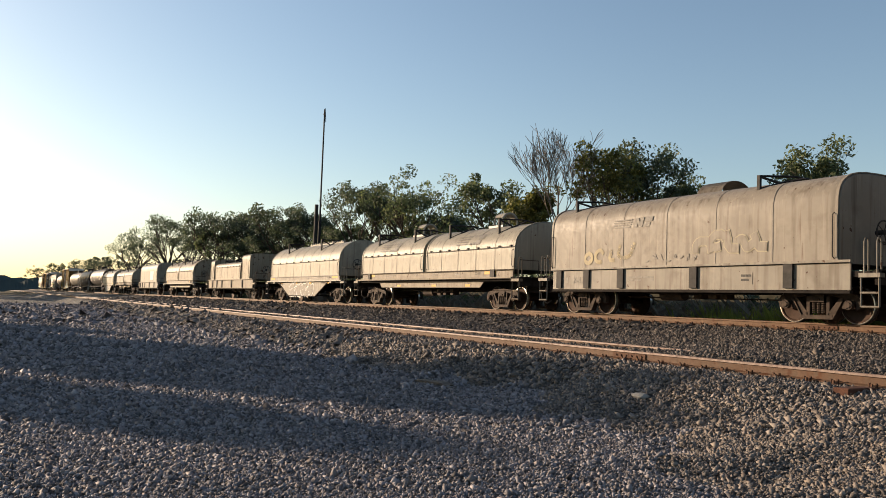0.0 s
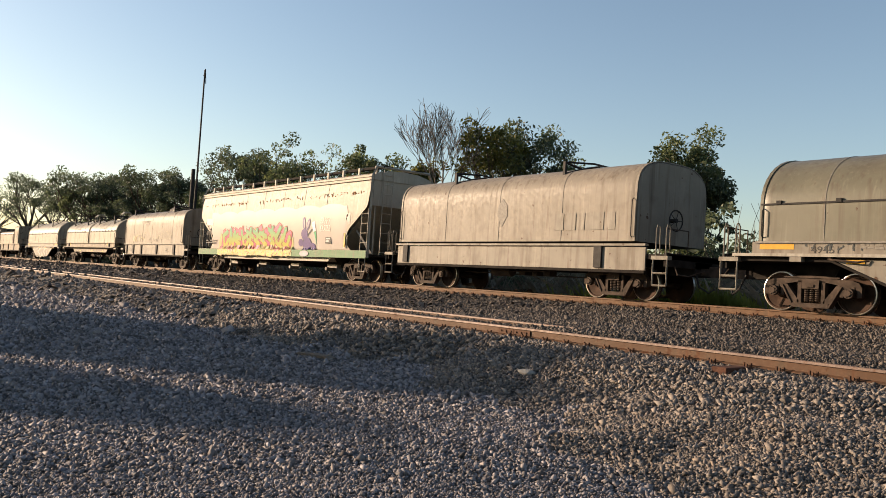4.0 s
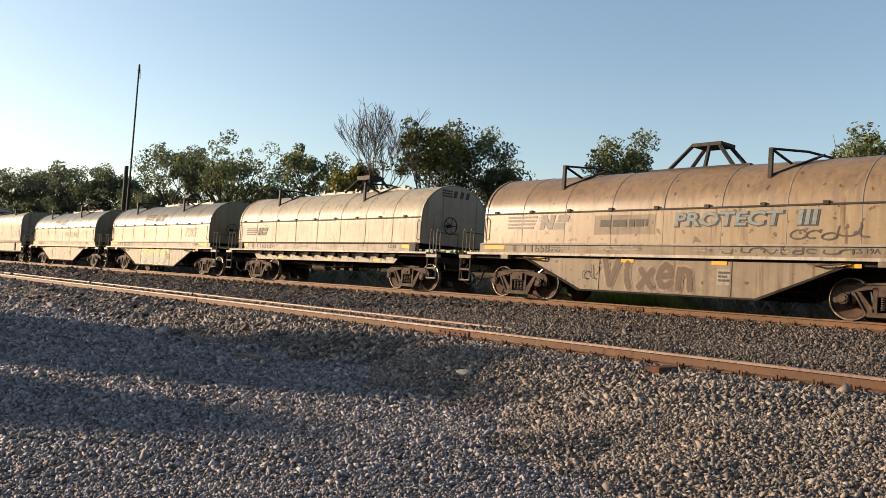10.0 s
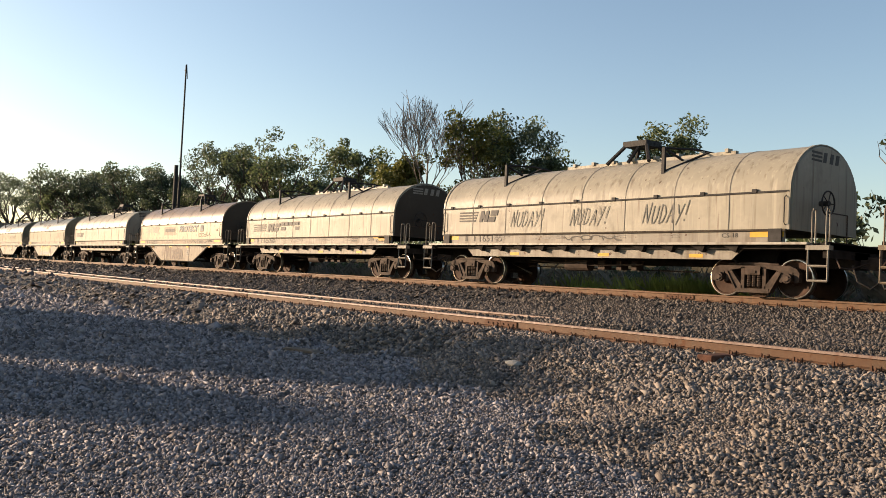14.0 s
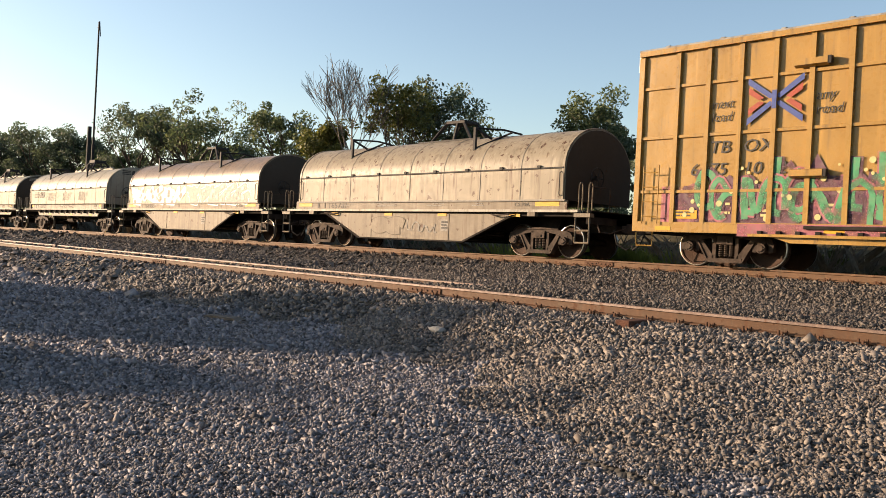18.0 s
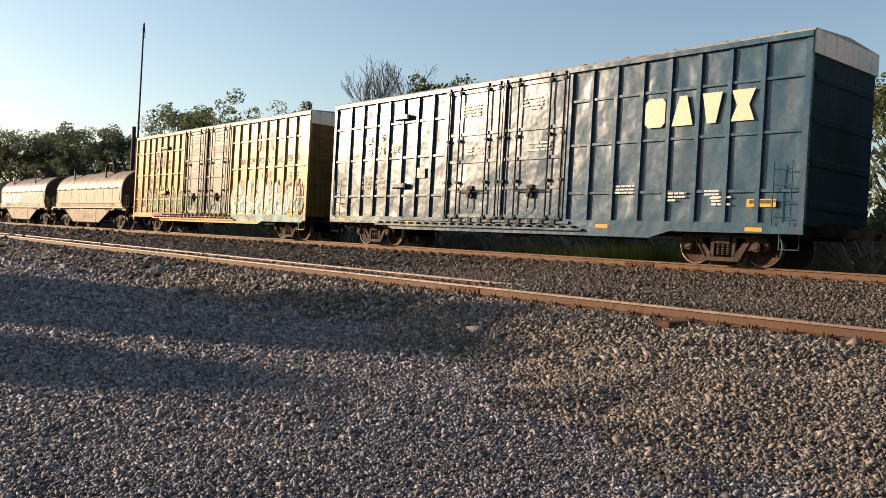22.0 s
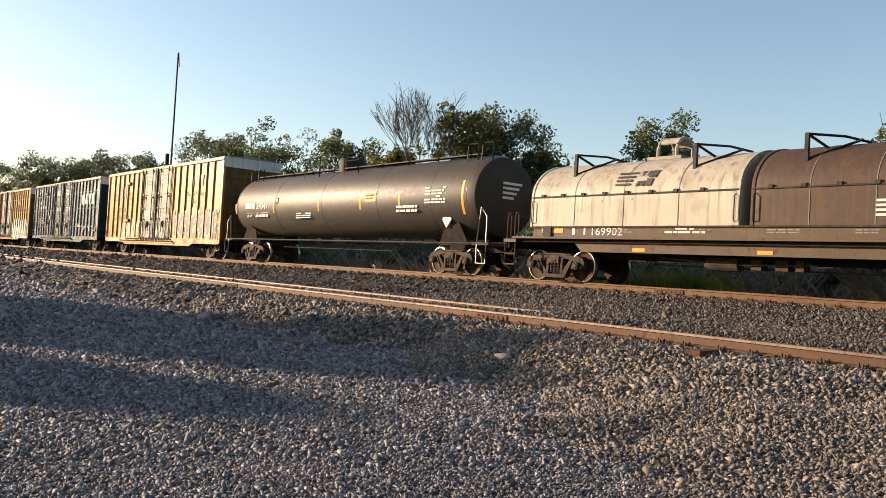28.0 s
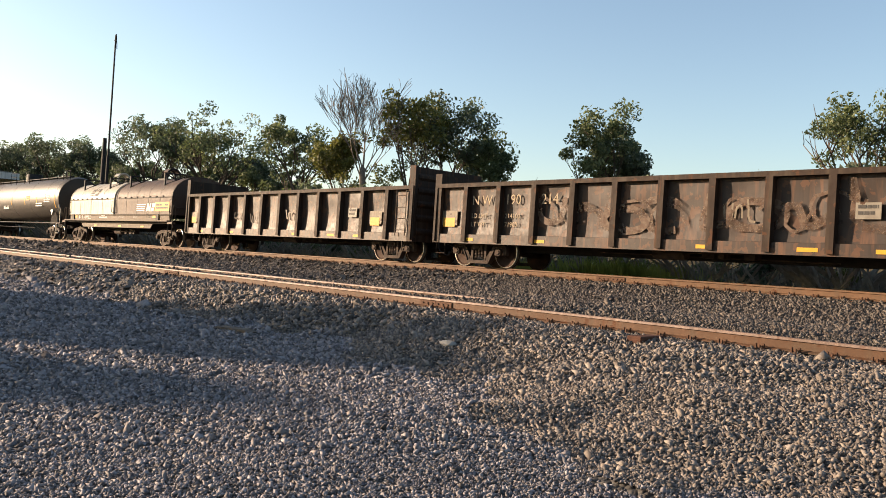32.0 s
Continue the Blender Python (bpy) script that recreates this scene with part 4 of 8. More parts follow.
def ribbons(ob, x, y, z, w, h, mats, seed, letters=5, half=0.13, edge=1.3):
    """Large rounded graffiti that spells nothing: curled ribbons with an outline, a fill and thin flashes."""
    rnd = random.Random(seed)
    layers = [B() for _ in mats]

    def band(bm, pts, r, yy):
        for i, (a, b) in enumerate(zip(pts, pts[1:])):
            d = math.hypot(b[0] - a[0], b[1] - a[1]) or 1
            ux, uz = (b[0] - a[0]) / d, (b[1] - a[1]) / d
            nx, nz, q = -uz * r, ux * r, r * 0.35
            bm.faces.new([bm.verts.new((px, yy - 0.00012 * i, pz)) for px, pz in ((a[0] - ux * q + nx, a[1] - uz * q + nz), (a[0] - ux * q - nx, a[1] - uz * q - nz), (b[0] + ux * q - nx, b[1] + uz * q - nz), (b[0] + ux * q + nx, b[1] + uz * q + nz))])

    cw, last = w / letters, None
    for k in range(letters):
        kind = rnd.choice([c for c in CURLS if c != last])
        last = kind
        lean, tall, low = rnd.uniform(-0.15, 0.3), rnd.uniform(0.55, 0.95), rnd.uniform(-0.05, 0.2)
        size = rnd.uniform(0.8, 1.6)
        pts = [(x + cw * (k + (px - 0.2) * size + lean * pz), z + half + (h - 2 * half) * (pz * tall * rnd.uniform(0.92, 1.0) + low)) for px, pz in curl(kind)]
        d = 0.0022 * (k % 3)
        band(layers[0], pts, half * edge, y - 0.003 - d)
        if len(mats) > 1:
            band(layers[1], pts, half, y - 0.010 - d)
        for q in range(2, len(mats)):
            lo = rnd.randrange(0, len(pts) // 2)
            band(layers[q], [(px - half * 0.45, pz + half * 0.4) for px, pz in pts[lo:lo + len(pts) // 3 + 1]], half * rnd.uniform(0.15, 0.35), y - 0.017 - 0.001 * q - d)
    for bm, m in zip(layers, mats):
        tagged(part("graffiti_fill", bm, m, ob), kind="stuff")


STROKES = {
    "B": (((0.15, 0), (0.15, 1)), ((0.15, 1), (0.6, 0.95), (0.7, 0.75), (0.55, 0.55), (0.15, 0.52)), ((0.15, 0.52), (0.65, 0.48), (0.8, 0.25), (0.6, 0.03), (0.15, 0))),
    "e": (((0.1, 0.38), (0.85, 0.42), (0.8, 0.68), (0.5, 0.8), (0.2, 0.62), (0.1, 0.32), (0.3, 0.05), (0.6, 0), (0.88, 0.14)),),
    "s": (((0.8, 0.66), (0.5, 0.8), (0.2, 0.64), (0.3, 0.44), (0.7, 0.34), (0.8, 0.14), (0.5, 0), (0.1, 0.1)),),
    "i": (((0.4, 0.65), (0.45, 0.25), (0.6, 0)), ((0.36, 0.88), (0.44, 0.96))), "x": (((0.1, 0.7), (0.85, 0)), ((0.85, 0.7), (0.1, 0))),
    "n": (((0.15, 0.7), (0.15, 0)), ((0.15, 0.4), (0.4, 0.68), (0.7, 0.62), (0.8, 0.4), (0.85, 0))), "V": (((0.05, 1), (0.45, 0), (0.95, 1)),), "Z": (((0.1, 1), (0.9, 0.95), (0.1, 0.05), (0.95, 0)),),
    "U": (((0.12, 1), (0.12, 0.3), (0.3, 0.02), (0.6, 0.02), (0.85, 0.3), (0.85, 1)),), "K": (((0.15, 1), (0.15, 0)), ((0.85, 1), (0.18, 0.5), (0.9, 0))), "E": (((0.85, 1), (0.15, 0.97), (0.15, 0.03), (0.9, 0)), ((0.15, 0.52), (0.7, 0.52))),
    "N": (((0.1, 0), (0.12, 1), (0.8, 0), (0.85, 1.1)),), "D": (((0.12, 0), (0.15, 1), (0.6, 0.9), (0.88, 0.5), (0.6, 0.08), (0.12, 0)),), "A": (((0.05, 0), (0.5, 1), (0.92, 0)), ((0.2, 0.38), (0.8, 0.38))), "Y": (((0.05, 1), (0.45, 0.5)), ((0.95, 1), (0.3, -0.1))),
    "!": (((0.4, 1.1), (0.3, 0.35)), ((0.25, 0.1), (0.28, 0.0))), "H": (((0.15, 1), (0.15, 0)), ((0.82, 1), (0.82, 0)), ((0.05, 0.5), (0.9, 0.52))), "P": (((0.15, 0), (0.15, 1), (0.6, 0.98), (0.82, 0.75), (0.6, 0.5), (0.15, 0.46)),),
    "S": (((0.85, 0.9), (0.5, 1), (0.15, 0.8), (0.3, 0.55), (0.7, 0.45), (0.85, 0.2), (0.5, 0), (0.1, 0.1)),), "T": (((0.02, 0.97), (0.98, 1)), ((0.5, 1), (0.48, 0))), "R": (((0.15, 0), (0.15, 1), (0.6, 0.98), (0.8, 0.75), (0.6, 0.5), (0.2, 0.48), (0.88, -0.05)),),
    "1": (((0.3, 0.8), (0.55, 1), (0.55, 0)), ((0.25, 0), (0.85, 0))), "*": (((0.1, 0.5), (0.9, 0.5)), ((0.3, 0.85), (0.7, 0.15)), ((0.7, 0.85), (0.3, 0.15)))}


def sprayed_word(ob, words, x, y, z, w, h, layers, slant=0.15, seed=1):
    """A word drawn by hand in spray paint: bent strokes in layers of (material, half width), widest first."""
    cw = w / len(words)
    for q, (mat, half) in enumerate(layers):
        rnd = random.Random(seed)
        bm = B()
        step = 0
        for k, ch in enumerate(words):
            up, tall = rnd.uniform(-0.06, 0.06), rnd.uniform(0.92, 1.06)
            for line in STROKES.get(ch, ()):
                pts = [(x + cw * (k + px * 0.86) + slant * h * pz + rnd.uniform(-0.02, 0.02) * h, z + h * (pz * tall + up) + rnd.uniform(-0.015, 0.015) * h) for px, pz in line]
                for a, b in zip(pts, pts[1:]):
                    d = math.hypot(b[0] - a[0], b[1] - a[1]) or 1
                    ux, uz = (b[0] - a[0]) / d * half, (b[1] - a[1]) / d * half
                    yy = y - 0.003 - 0.005 * q - 0.00006 * (step % 60)
                    step += 1
                    ring = [(a[0] - uz, a[1] + ux), (a[0] - ux * 0.75 - uz * 0.7, a[1] - uz * 0.75 + ux * 0.7), (a[0] - ux * 0.75 + uz * 0.7, a[1] - uz * 0.75 - ux * 0.7), (a[0] + uz, a[1] - ux), (b[0] + uz, b[1] - ux), (b[0] + ux * 0.75 + uz * 0.7, b[1] + uz * 0.75 - ux * 0.7), (b[0] + ux * 0.75 - uz * 0.7, b[1] + uz * 0.75 + ux * 0.7), (b[0] - uz, b[1] + ux)]
                    bm.faces.new([bm.verts.new((px, yy, pz)) for px, pz in ring])
        tagged(part("sprayed_lettering", bm, mat, ob), kind="stuff")


def cloud(ob, x, y, z, w, h, mat, seed, jag=0.3, steps=18):
    """Sprayed backing of a graffiti piece: a patch with a ragged upper edge and slanted ends."""
    rnd = random.Random(seed)
    bm = B()
    pts = [(x - 0.1 * h, z), (x + w + 0.05 * h, z)]
    for i in range(steps + 1):
        f = 1 - i / steps
        pts.append((x + w * f, z + h * (1 - jag * rnd.random()) * (0.72 + 0.28 * math.sin(math.pi * min(0.95, max(0.08, f))))))
    lo = [bm.verts.new((px, y, z)) for px, _ in pts[2:]]
    hi = [bm.verts.new((px, y, pz)) for px, pz in pts[2:]]
    for a, b, c, d in zip(lo, lo[1:], hi[1:], hi):
        bm.faces.new((a, b, c, d))
    return tagged(part("graffiti_fill", bm, mat, ob), kind="stuff")


def dots(ob, x, y, z, w, h, mat, seed, count=20, r=0.06):
    """Round sprayed spots."""
    rnd = random.Random(seed)
    bm = B()
    for k in range(count):
        cx, cz, rr = x + w * rnd.random(), z + h * rnd.random(), r * rnd.uniform(0.4, 1.1)
        bm.faces.new([bm.verts.new((cx + rr * math.cos(2 * math.pi * q / 10), y - 0.0003 * (k % 7), cz + rr * math.sin(2 * math.pi * q / 10))) for q in range(10)])
    return tagged(part("graffiti_fill", bm, mat, ob), kind="stuff")


def placard(ob, x, y, z, w, h, mat, rows=0, ink=None, name="placard"):
    boxpart(name, (x, x + w, y - 0.006, y, z, z + h), mat, ob)
    if rows:
        bars(x + w * 0.1, y - 0.007, z + h * 0.85, w * 0.8, h * 0.75, rows, ink or M_INK, ob)


def end_steps(ob, xe, s, mat):
    """Corner step, painted bracket, end platform handrails and grab irons at one end."""
    x0, x1 = sorted((xe - s * 0.45, xe))
    bm = B()
    for x in (x0, x1):
        pipe(bm, [(x, -1.54, 1.1), (x, -1.54, 0.42)], 0.024, 5)
    for z in (0.42, 0.74):
        pipe(bm, [(x0, -1.54, z), (x1, -1.54, z)], 0.026, 5)
    part("corner_step", bm, mat, ob)
    boxpart("step_bracket", (x0 - 0.04, x1 + 0.04, -1.58, -1.40, 1.09, 1.19), mat, ob)
    for k in (0.06, 0.38):
        bm = B()
        x = xe - s * k
        pipe(bm, [(x, -1.53, 1.15), (x, -1.53, 1.92), (x, -1.50, 1.99), (x, -1.42, 1.99), (x, -1.38, 1.92), (x, -1.38, 1.2)], 0.019, 6)
        part("grab_post", bm, mat, ob)
    bm = B()
    pipe(bm, [(xe - s * 0.08, -1.48, 1.9), (xe - s * 0.08, -0.6, 1.9), (xe - s * 0.08, -0.6, 1.15)], 0.018, 5)
    part("end_handrail", bm, M_CAST, ob)
    bm = B()
    pipe(bm, [(xe - s * 0.02, -1.2, 0.95), (xe + s * 0.12, -1.25, 0.72), (xe + s * 0.12, -0.8, 0.70), (xe + s * 0.3, -0.35, 0.86)], 0.02, 5)
    part("uncoupling_lever", bm, M_CAST, ob)


def coil_car(u, label, kind="sloped", hoods=None, skirt=None, tc=10.4, half=7.25, mark=None, deck=1.27, z0=1.55, reach=7.75, number="", num_mat=None, extras=None, gussets=True, rec=None):
    """Covered coil car: centre sill deck, side sills (sloped fishbelly skirt or straight ribbed sill), trucks and hoods."""
    ob = car("coil_car", u, label, "railway car")
    sk = skirt or M_SKIRT
    boxpart("deck", (-half, half, -1.45, 1.45, deck - 0.16, deck - 0.03), M_DARK, ob)
    boxpart("center_sill", (-half, half, -0.35, 0.35, 0.72, deck - 0.17), M_DARK, ob)
    if kind == "sloped":
        bm = B()
        prism_y(bm, [(-4.5, deck - 0.11), (-2.55, 0.34), (2.55, 0.34), (4.5, deck - 0.11)], -1.47, -1.44)
        prism_y(bm, [(-4.5, deck - 0.11), (-2.55, 0.34), (2.55, 0.34), (4.5, deck - 0.11)], 1.44, 1.47)
        part("skirt", bm, sk, ob)
        bm = B()
        box(bm, -2.55, 2.55, -1.40, 1.40, 0.36, 0.42)
        part("trough", bm, M_DARK, ob)
        for x in (-1.9, 1.9):
            boxpart("skirt_rib", (x - 0.02, x + 0.02, -1.482, -1.47, 0.36, deck - 0.12), sk, ob)
        boxpart("side_sill", (-6.45, 6.45, -1.50, -1.44, deck - 0.02, z0), sk, ob)
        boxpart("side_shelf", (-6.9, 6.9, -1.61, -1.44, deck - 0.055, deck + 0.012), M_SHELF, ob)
        bm = B()
        prism_y(bm, [(-4.5, deck - 0.13), (-2.52, 0.345), (2.52, 0.345), (4.5, deck - 0.13), (4.62, deck - 0.13), (2.56, 0.30), (-2.56, 0.30), (-4.62, deck - 0.13)], -1.50, -1.40)
        part("skirt_flange", bm, M_DARK, ob)
        boxpart("hood_ledge", (-6.35, 6.4, -1.545, -1.50, z0 - 0.035, z0 + 0.015), M_FADED, ob)
        for s in (-1, 1):
            boxpart("hood_lock", (s * 5.3 - 0.14, s * 5.3 + 0.14, -1.60, -1.44, deck - 0.17, deck - 0.06), sk, ob)
            grab(ob, [(s * 4.6, -1.50, deck - 0.09), (s * 4.45, -1.60, deck - 0.12), (s * 3.9, -1.60, deck - 0.16), (s * 3.7, -1.50, deck - 0.12)], M_CAST, 0.022, "lock_handle")
    elif kind == "straight":
        boxpart("side_sill", (min(h["x0"] for h in hoods) + 0.15, max(h["x1"] for h in hoods) - 0.15, -1.50, -1.44, deck + 0.0, z0), sk, ob)
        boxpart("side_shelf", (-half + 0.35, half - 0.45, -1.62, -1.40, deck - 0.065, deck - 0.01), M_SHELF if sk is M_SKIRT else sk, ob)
        boxpart("hood_ledge", (min(h["x0"] for h in hoods) + 0.1, max(h["x1"] for h in hoods) - 0.1, -1.545, -1.50, z0 - 0.03, z0 + 0.015), M_DARKEDGE, ob)
        bm = B()
        prism_y(bm, [(-5.2, deck - 0.06), (-4.8, 0.86), (4.8, 0.86), (5.2, deck - 0.06)], -1.36, -1.32)
        part("lower_sill", bm, sk, ob)
        for i in range(11 if gussets else 0):
            x = -4.6 + i * 0.92
            bm = B()
            prism_y(bm, [(x, deck - 0.06), (x + 0.40, 1.02), (x + 0.48, deck - 0.06)], -1.52, -1.37)
            part("sill_gusset", bm, M_DARK, ob)
        for s in (-1, 1):
            boxpart("hood_stop", (s * 6.0 - 0.16, s * 6.0 + 0.16, -1.56, -1.38, deck, z0 + 0.02), M_BLACK, ob)
    elif kind == "staked":
        boxpart("side_sill", (-half + 0.75, half - 0.75, -1.50, -1.44, 0.80, z0 - 0.12), sk, ob)
        boxpart("side_shelf", (-half + 0.7, half - 0.7, -1.58, -1.44, z0 - 0.10, z0 - 0.04), sk, ob)
        boxpart("lower_edge", (-half + 0.75, half - 0.75, -1.53, -1.40, 0.72, 0.79), M_DARK, ob)
        for x in rec or (-5.4, -3.9, -2.2, 0.9, 4.1):
            boxpart("stake_pocket", (x - 0.14, x + 0.14, -1.56, -1.44, 0.84, z0 - 0.11), M_BLACK, ob)
    for s in (-1, 1):
        boxpart("end_sill", (min(s * half, s * (half - 0.14)), max(s * half, s * (half - 0.14)), -1.5, 1.5, deck - 0.35, deck), M_DARK, ob)
        end_steps(ob, s * half, s, sk)
        truck(ob, s * tc / 2)
        bm = B()
        prism_y(bm, [(s * (tc / 2 - 0.5), deck - 0.08), (s * (tc / 2 + 0.4), deck - 0.08), (s * (tc / 2 + 0.3), 0.8), (s * (tc / 2 - 0.3), 0.8)], -0.6, 0.6)
        part("body_bolster", bm, M_DARK, ob)
    couplers(ob, half - 0.1, reach)
    brake_gear(ob, -1.5, 1.8, int(u * 7) % 97)
    hs = [hood(ob, **h) for h in hoods]
    brake_wheel(ob, half - 0.55, -0.55, 2.2)
    if kind != "staked":
        for x in (-6.25, 5.35):
            boxpart("yellow_panel", (x, x + 0.85, -1.506, -1.501, z0 - 0.17, z0 - 0.045), M_YELLOW, ob)
        lettering("CS 19A" if kind == "sloped" else "CS-18", 0.15, 4.6, -1.506, z0 - 0.17, M_INK, ob, squeeze=1.2)
        for x, w in ((-3.6, 0.7), (-0.9, 0.35), (0.9, 0.8), (2.9, 0.5)):
            bars(x, -1.504, z0 - 0.07, w, 0.12, 2, M_FADED, ob, seed=int(abs(u)) + int(x * 10), gap=0.5)
    if number:
        lettering(number, 0.31, -4.4 if kind != "staked" else -4.6, -1.505, deck + 0.045 if kind != "staked" else 1.0, num_mat or M_INK, ob, squeeze=1.25)
        bars(-5.05, -1.503, deck + 0.25 if kind != "staked" else 1.2, 0.5, 0.2, 1, num_mat or M_INK, ob, seed=5, gap=0.05)
        bars(-1.9, -1.502, deck + 0.25 if kind != "staked" else 1.2, 1.2, 0.18, 2, num_mat or M_FADED, ob, seed=int(abs(u)))
    for x in (-4.2, -1.2, 1.4, 4.4) if kind == "sloped" else (-3.0, 0.6, 3.6):
        zz = deck - 0.19 if kind == "sloped" else 0.9
        if kind != "staked":
            boxpart("reflector", (x, x + 0.4, -1.483 if kind == "sloped" else -1.367, -1.472 if kind == "sloped" else -1.36, zz, zz + 0.09), M_YELLOW, ob)
    if kind == "sloped":
        placard(ob, 1.55, -1.471, 0.62, 0.36, 0.36, M_FADED, 3)
    return ob


def std_hood(mat, bail="tower", bx=0.25, **kw):
    d = dict(x0=-6.3, x1=6.35, z0=1.55, z1=2.42, zt=3.62, mat=mat, brackets=(-3.5, 2.6), rail_x=(-1.6, 4.2), bail=(bail, bx) if bail else None)
    d.update(kw)
    return d


def dented_side(x0, x1, z0, z1, y, amount, seed, step=0.12, hollow=0.0):
    """A sheet-steel side that faces -y, slightly bulged and dented."""
    bm = B()
    nx, nz = max(2, int((x1 - x0) / step)), max(2, int((z1 - z0) / step))
    g = []
    for j in range(nz + 1):
        row = []
        for i in range(nx + 1):
            x, z = x0 + (x1 - x0) * i / nx, z0 + (z1 - z0) * j / nz
            edge = min(1, i / 3, (nx - i) / 3, j / 3, (nz - j) / 3)
            d = amount * edge * (noise.noise((x * 1.1, z * 0.8, seed)) + 0.3 * noise.noise((x * 2.3, z * 1.5, seed + 5)))
            row.append(bm.verts.new((x, y - d + hollow * math.sin(math.pi * i / nx) * math.sin(math.pi * j / nz), z)))
        g.append(row)
    for j in range(nz):
        for i in range(nx):
            bm.faces.new((g[j][i], g[j][i + 1], g[j + 1][i + 1], g[j + 1][i]))
    return bm


def boxcar(u, label, mat, door_mat, ribs=True, dent=0.02, seed=1, posts=8, end_mat=None):
    """High 60-foot boxcar: dented side panels between posts, two plug doors with locking rods, end ribs, roof."""
    ob = car("boxcar", u, label, "railway car")
    L, ZB, ZT = 9.25, 0.86, 5.12
    bm = B()
    box(bm, -L + 0.03, L - 0.03, -1.44, 1.56, ZB + 0.1, ZT - 0.02)
    part("body", bm, mat, ob)
    doors = ((-2.62, -0.13), (-0.07, 2.42))
    rod_mat = M_BLACK
    for z in (2.05, 4.38):
        bm = B()
        prism_x(bm, [(-1.60, z - 0.1), (-1.72, z - 0.06), (-1.72, z + 0.07), (-1.60, z + 0.1)], -5.35, -4.65)
        part("door_stop", bm, mat, ob)
        boxpart("stop_bolt", (-4.65, -4.58, -1.71, -1.60, z - 0.08, z + 0.08), M_BLACK, ob)
    boxpart("lower_track", (-6.2, 3.2, -1.70, -1.60, ZB - 0.16, ZB - 0.10), mat, ob)
    for k in range(22):
        boxpart("track_clip", (-6.0 + k * 0.42, -5.9 + k * 0.42, -1.68, -1.60, ZB - 0.10, ZB - 0.03), M_DARK, ob)
    for x0, x1 in ((-L, doors[0][0]), (doors[1][1], L)):
        w = (x1 - x0) / (posts + 0.35)
        grow = 0.35 * w

        def post_x(i):
            return x0 + i * w + (grow if (i > 0 and x0 < -5) or (i >= posts and x0 > 0) else 0)

        for i in range(posts):
            bm = dented_side(post_x(i), post_x(i + 1), ZB + 0.1, ZT - 0.08, -1.525, dent, seed * 9.7 + i * 3.1 + x0)
            part("side_panel", bm, mat, ob, smooth=True)
        for i in range(posts + 1):
            x = post_x(i)
            wide = 0.14 if i in (0, posts) else 0.055
            bm = B()
            prism_x(bm, [(-1.50, ZB + 0.08), (-1.605, ZB + 0.10), (-1.605, ZT - 0.14), (-1.50, ZT - 0.06)], max(-L, x - wide), min(L, x + wide))
            part("side_post", bm, mat, ob)
        if ribs:
            for z in (1.72, 3.02, 4.22):
                for i in range(posts):
                    bm = B()
                    prism_x(bm, [(-1.50, z - 0.06), (-1.575, z - 0.035), (-1.575, z + 0.03), (-1.50, z + 0.05)], post_x(i) + 0.056, post_x(i + 1) - 0.056)
                    part("side_rib", bm, mat, ob)
    boxpart("top_chord", (-L, L, -1.62, -1.40, ZT - 0.10, ZT + 0.02), mat, ob)
    bm = B()
    prism_y(bm, [(-L, ZB - 0.1), (-L, ZB + 0.14), (L, ZB + 0.14), (L, ZB - 0.1), (5.9, ZB - 0.1), (5.3, 0.58), (-5.3, 0.58), (-5.9, ZB - 0.1)], -1.60, -1.54)
    part("side_sill", bm, mat, ob)
    boxpart("door_track", (-5.0, 2.7, -1.66, -1.605, ZB + 0.02, ZB + 0.09), M_DARK if door_mat is not mat else mat, ob)
    for x0, x1 in doors:
        bm = dented_side(x0 + 0.02, x1 - 0.02, ZB + 0.16, ZT - 0.10, -1.56, dent * 0.5, seed + x0, 0.16)
        d = part("door", bm, door_mat, ob, smooth=True)
        for z in (ZB + 0.2, 1.9, 2.75, 3.6, ZT - 0.2):
            boxpart("door_rib", (x0 + 0.03, x1 - 0.03, -1.60, -1.555, z - 0.045, z + 0.045), door_mat, d)
        for k, x in enumerate((x0 + 0.10, x0 + 0.62, x1 - 0.62, x1 - 0.10)):
            bm = B()
            pipe(bm, [(x, -1.64, ZB + 0.05), (x, -1.64, ZT - 0.02)], 0.026, 6)
            for z in (ZB + 0.15, 2.1, 3.4, ZT - 0.2):
                box(bm, x - 0.06, x + 0.06, -1.665, -1.58, z - 0.04, z + 0.04)
            part("locking_rod", bm, rod_mat, d)
        bm = B()
        box(bm, x0 + 1.12, x0 + 1.36, -1.66, -1.58, 1.62, 1.98)
        pipe(bm, [(x0 + 0.6, -1.645, 1.80), (x1 - 0.6, -1.645, 1.80)], 0.02, 5)
        pipe(bm, [(x0 + 1.24, -1.67, 1.9), (x0 + 1.24, -1.68, 1.35), (x0 + 1.18, -1.66, 1.2)], 0.022, 5)
        disc_y(bm, x0 + 1.24, 1.82, -1.70, -1.66, 0.09, 12)
        part("door_lever", bm, rod_mat, d)
        boxpart("door_frame", (x0 - 0.01, x0 + 0.05, -1.63, -1.555, ZB + 0.16, ZT - 0.08), door_mat, d)
        boxpart("door_frame", (x1 - 0.05, x1 + 0.01, -1.63, -1.555, ZB + 0.16, ZT - 0.08), door_mat, d)
        for k in range(5):
            xr = x0 + 0.35 + k * 0.45
            boxpart("roller", (xr, xr + 0.14, -1.69, -1.60, ZB + 0.0, ZB + 0.13), rod_mat, d)
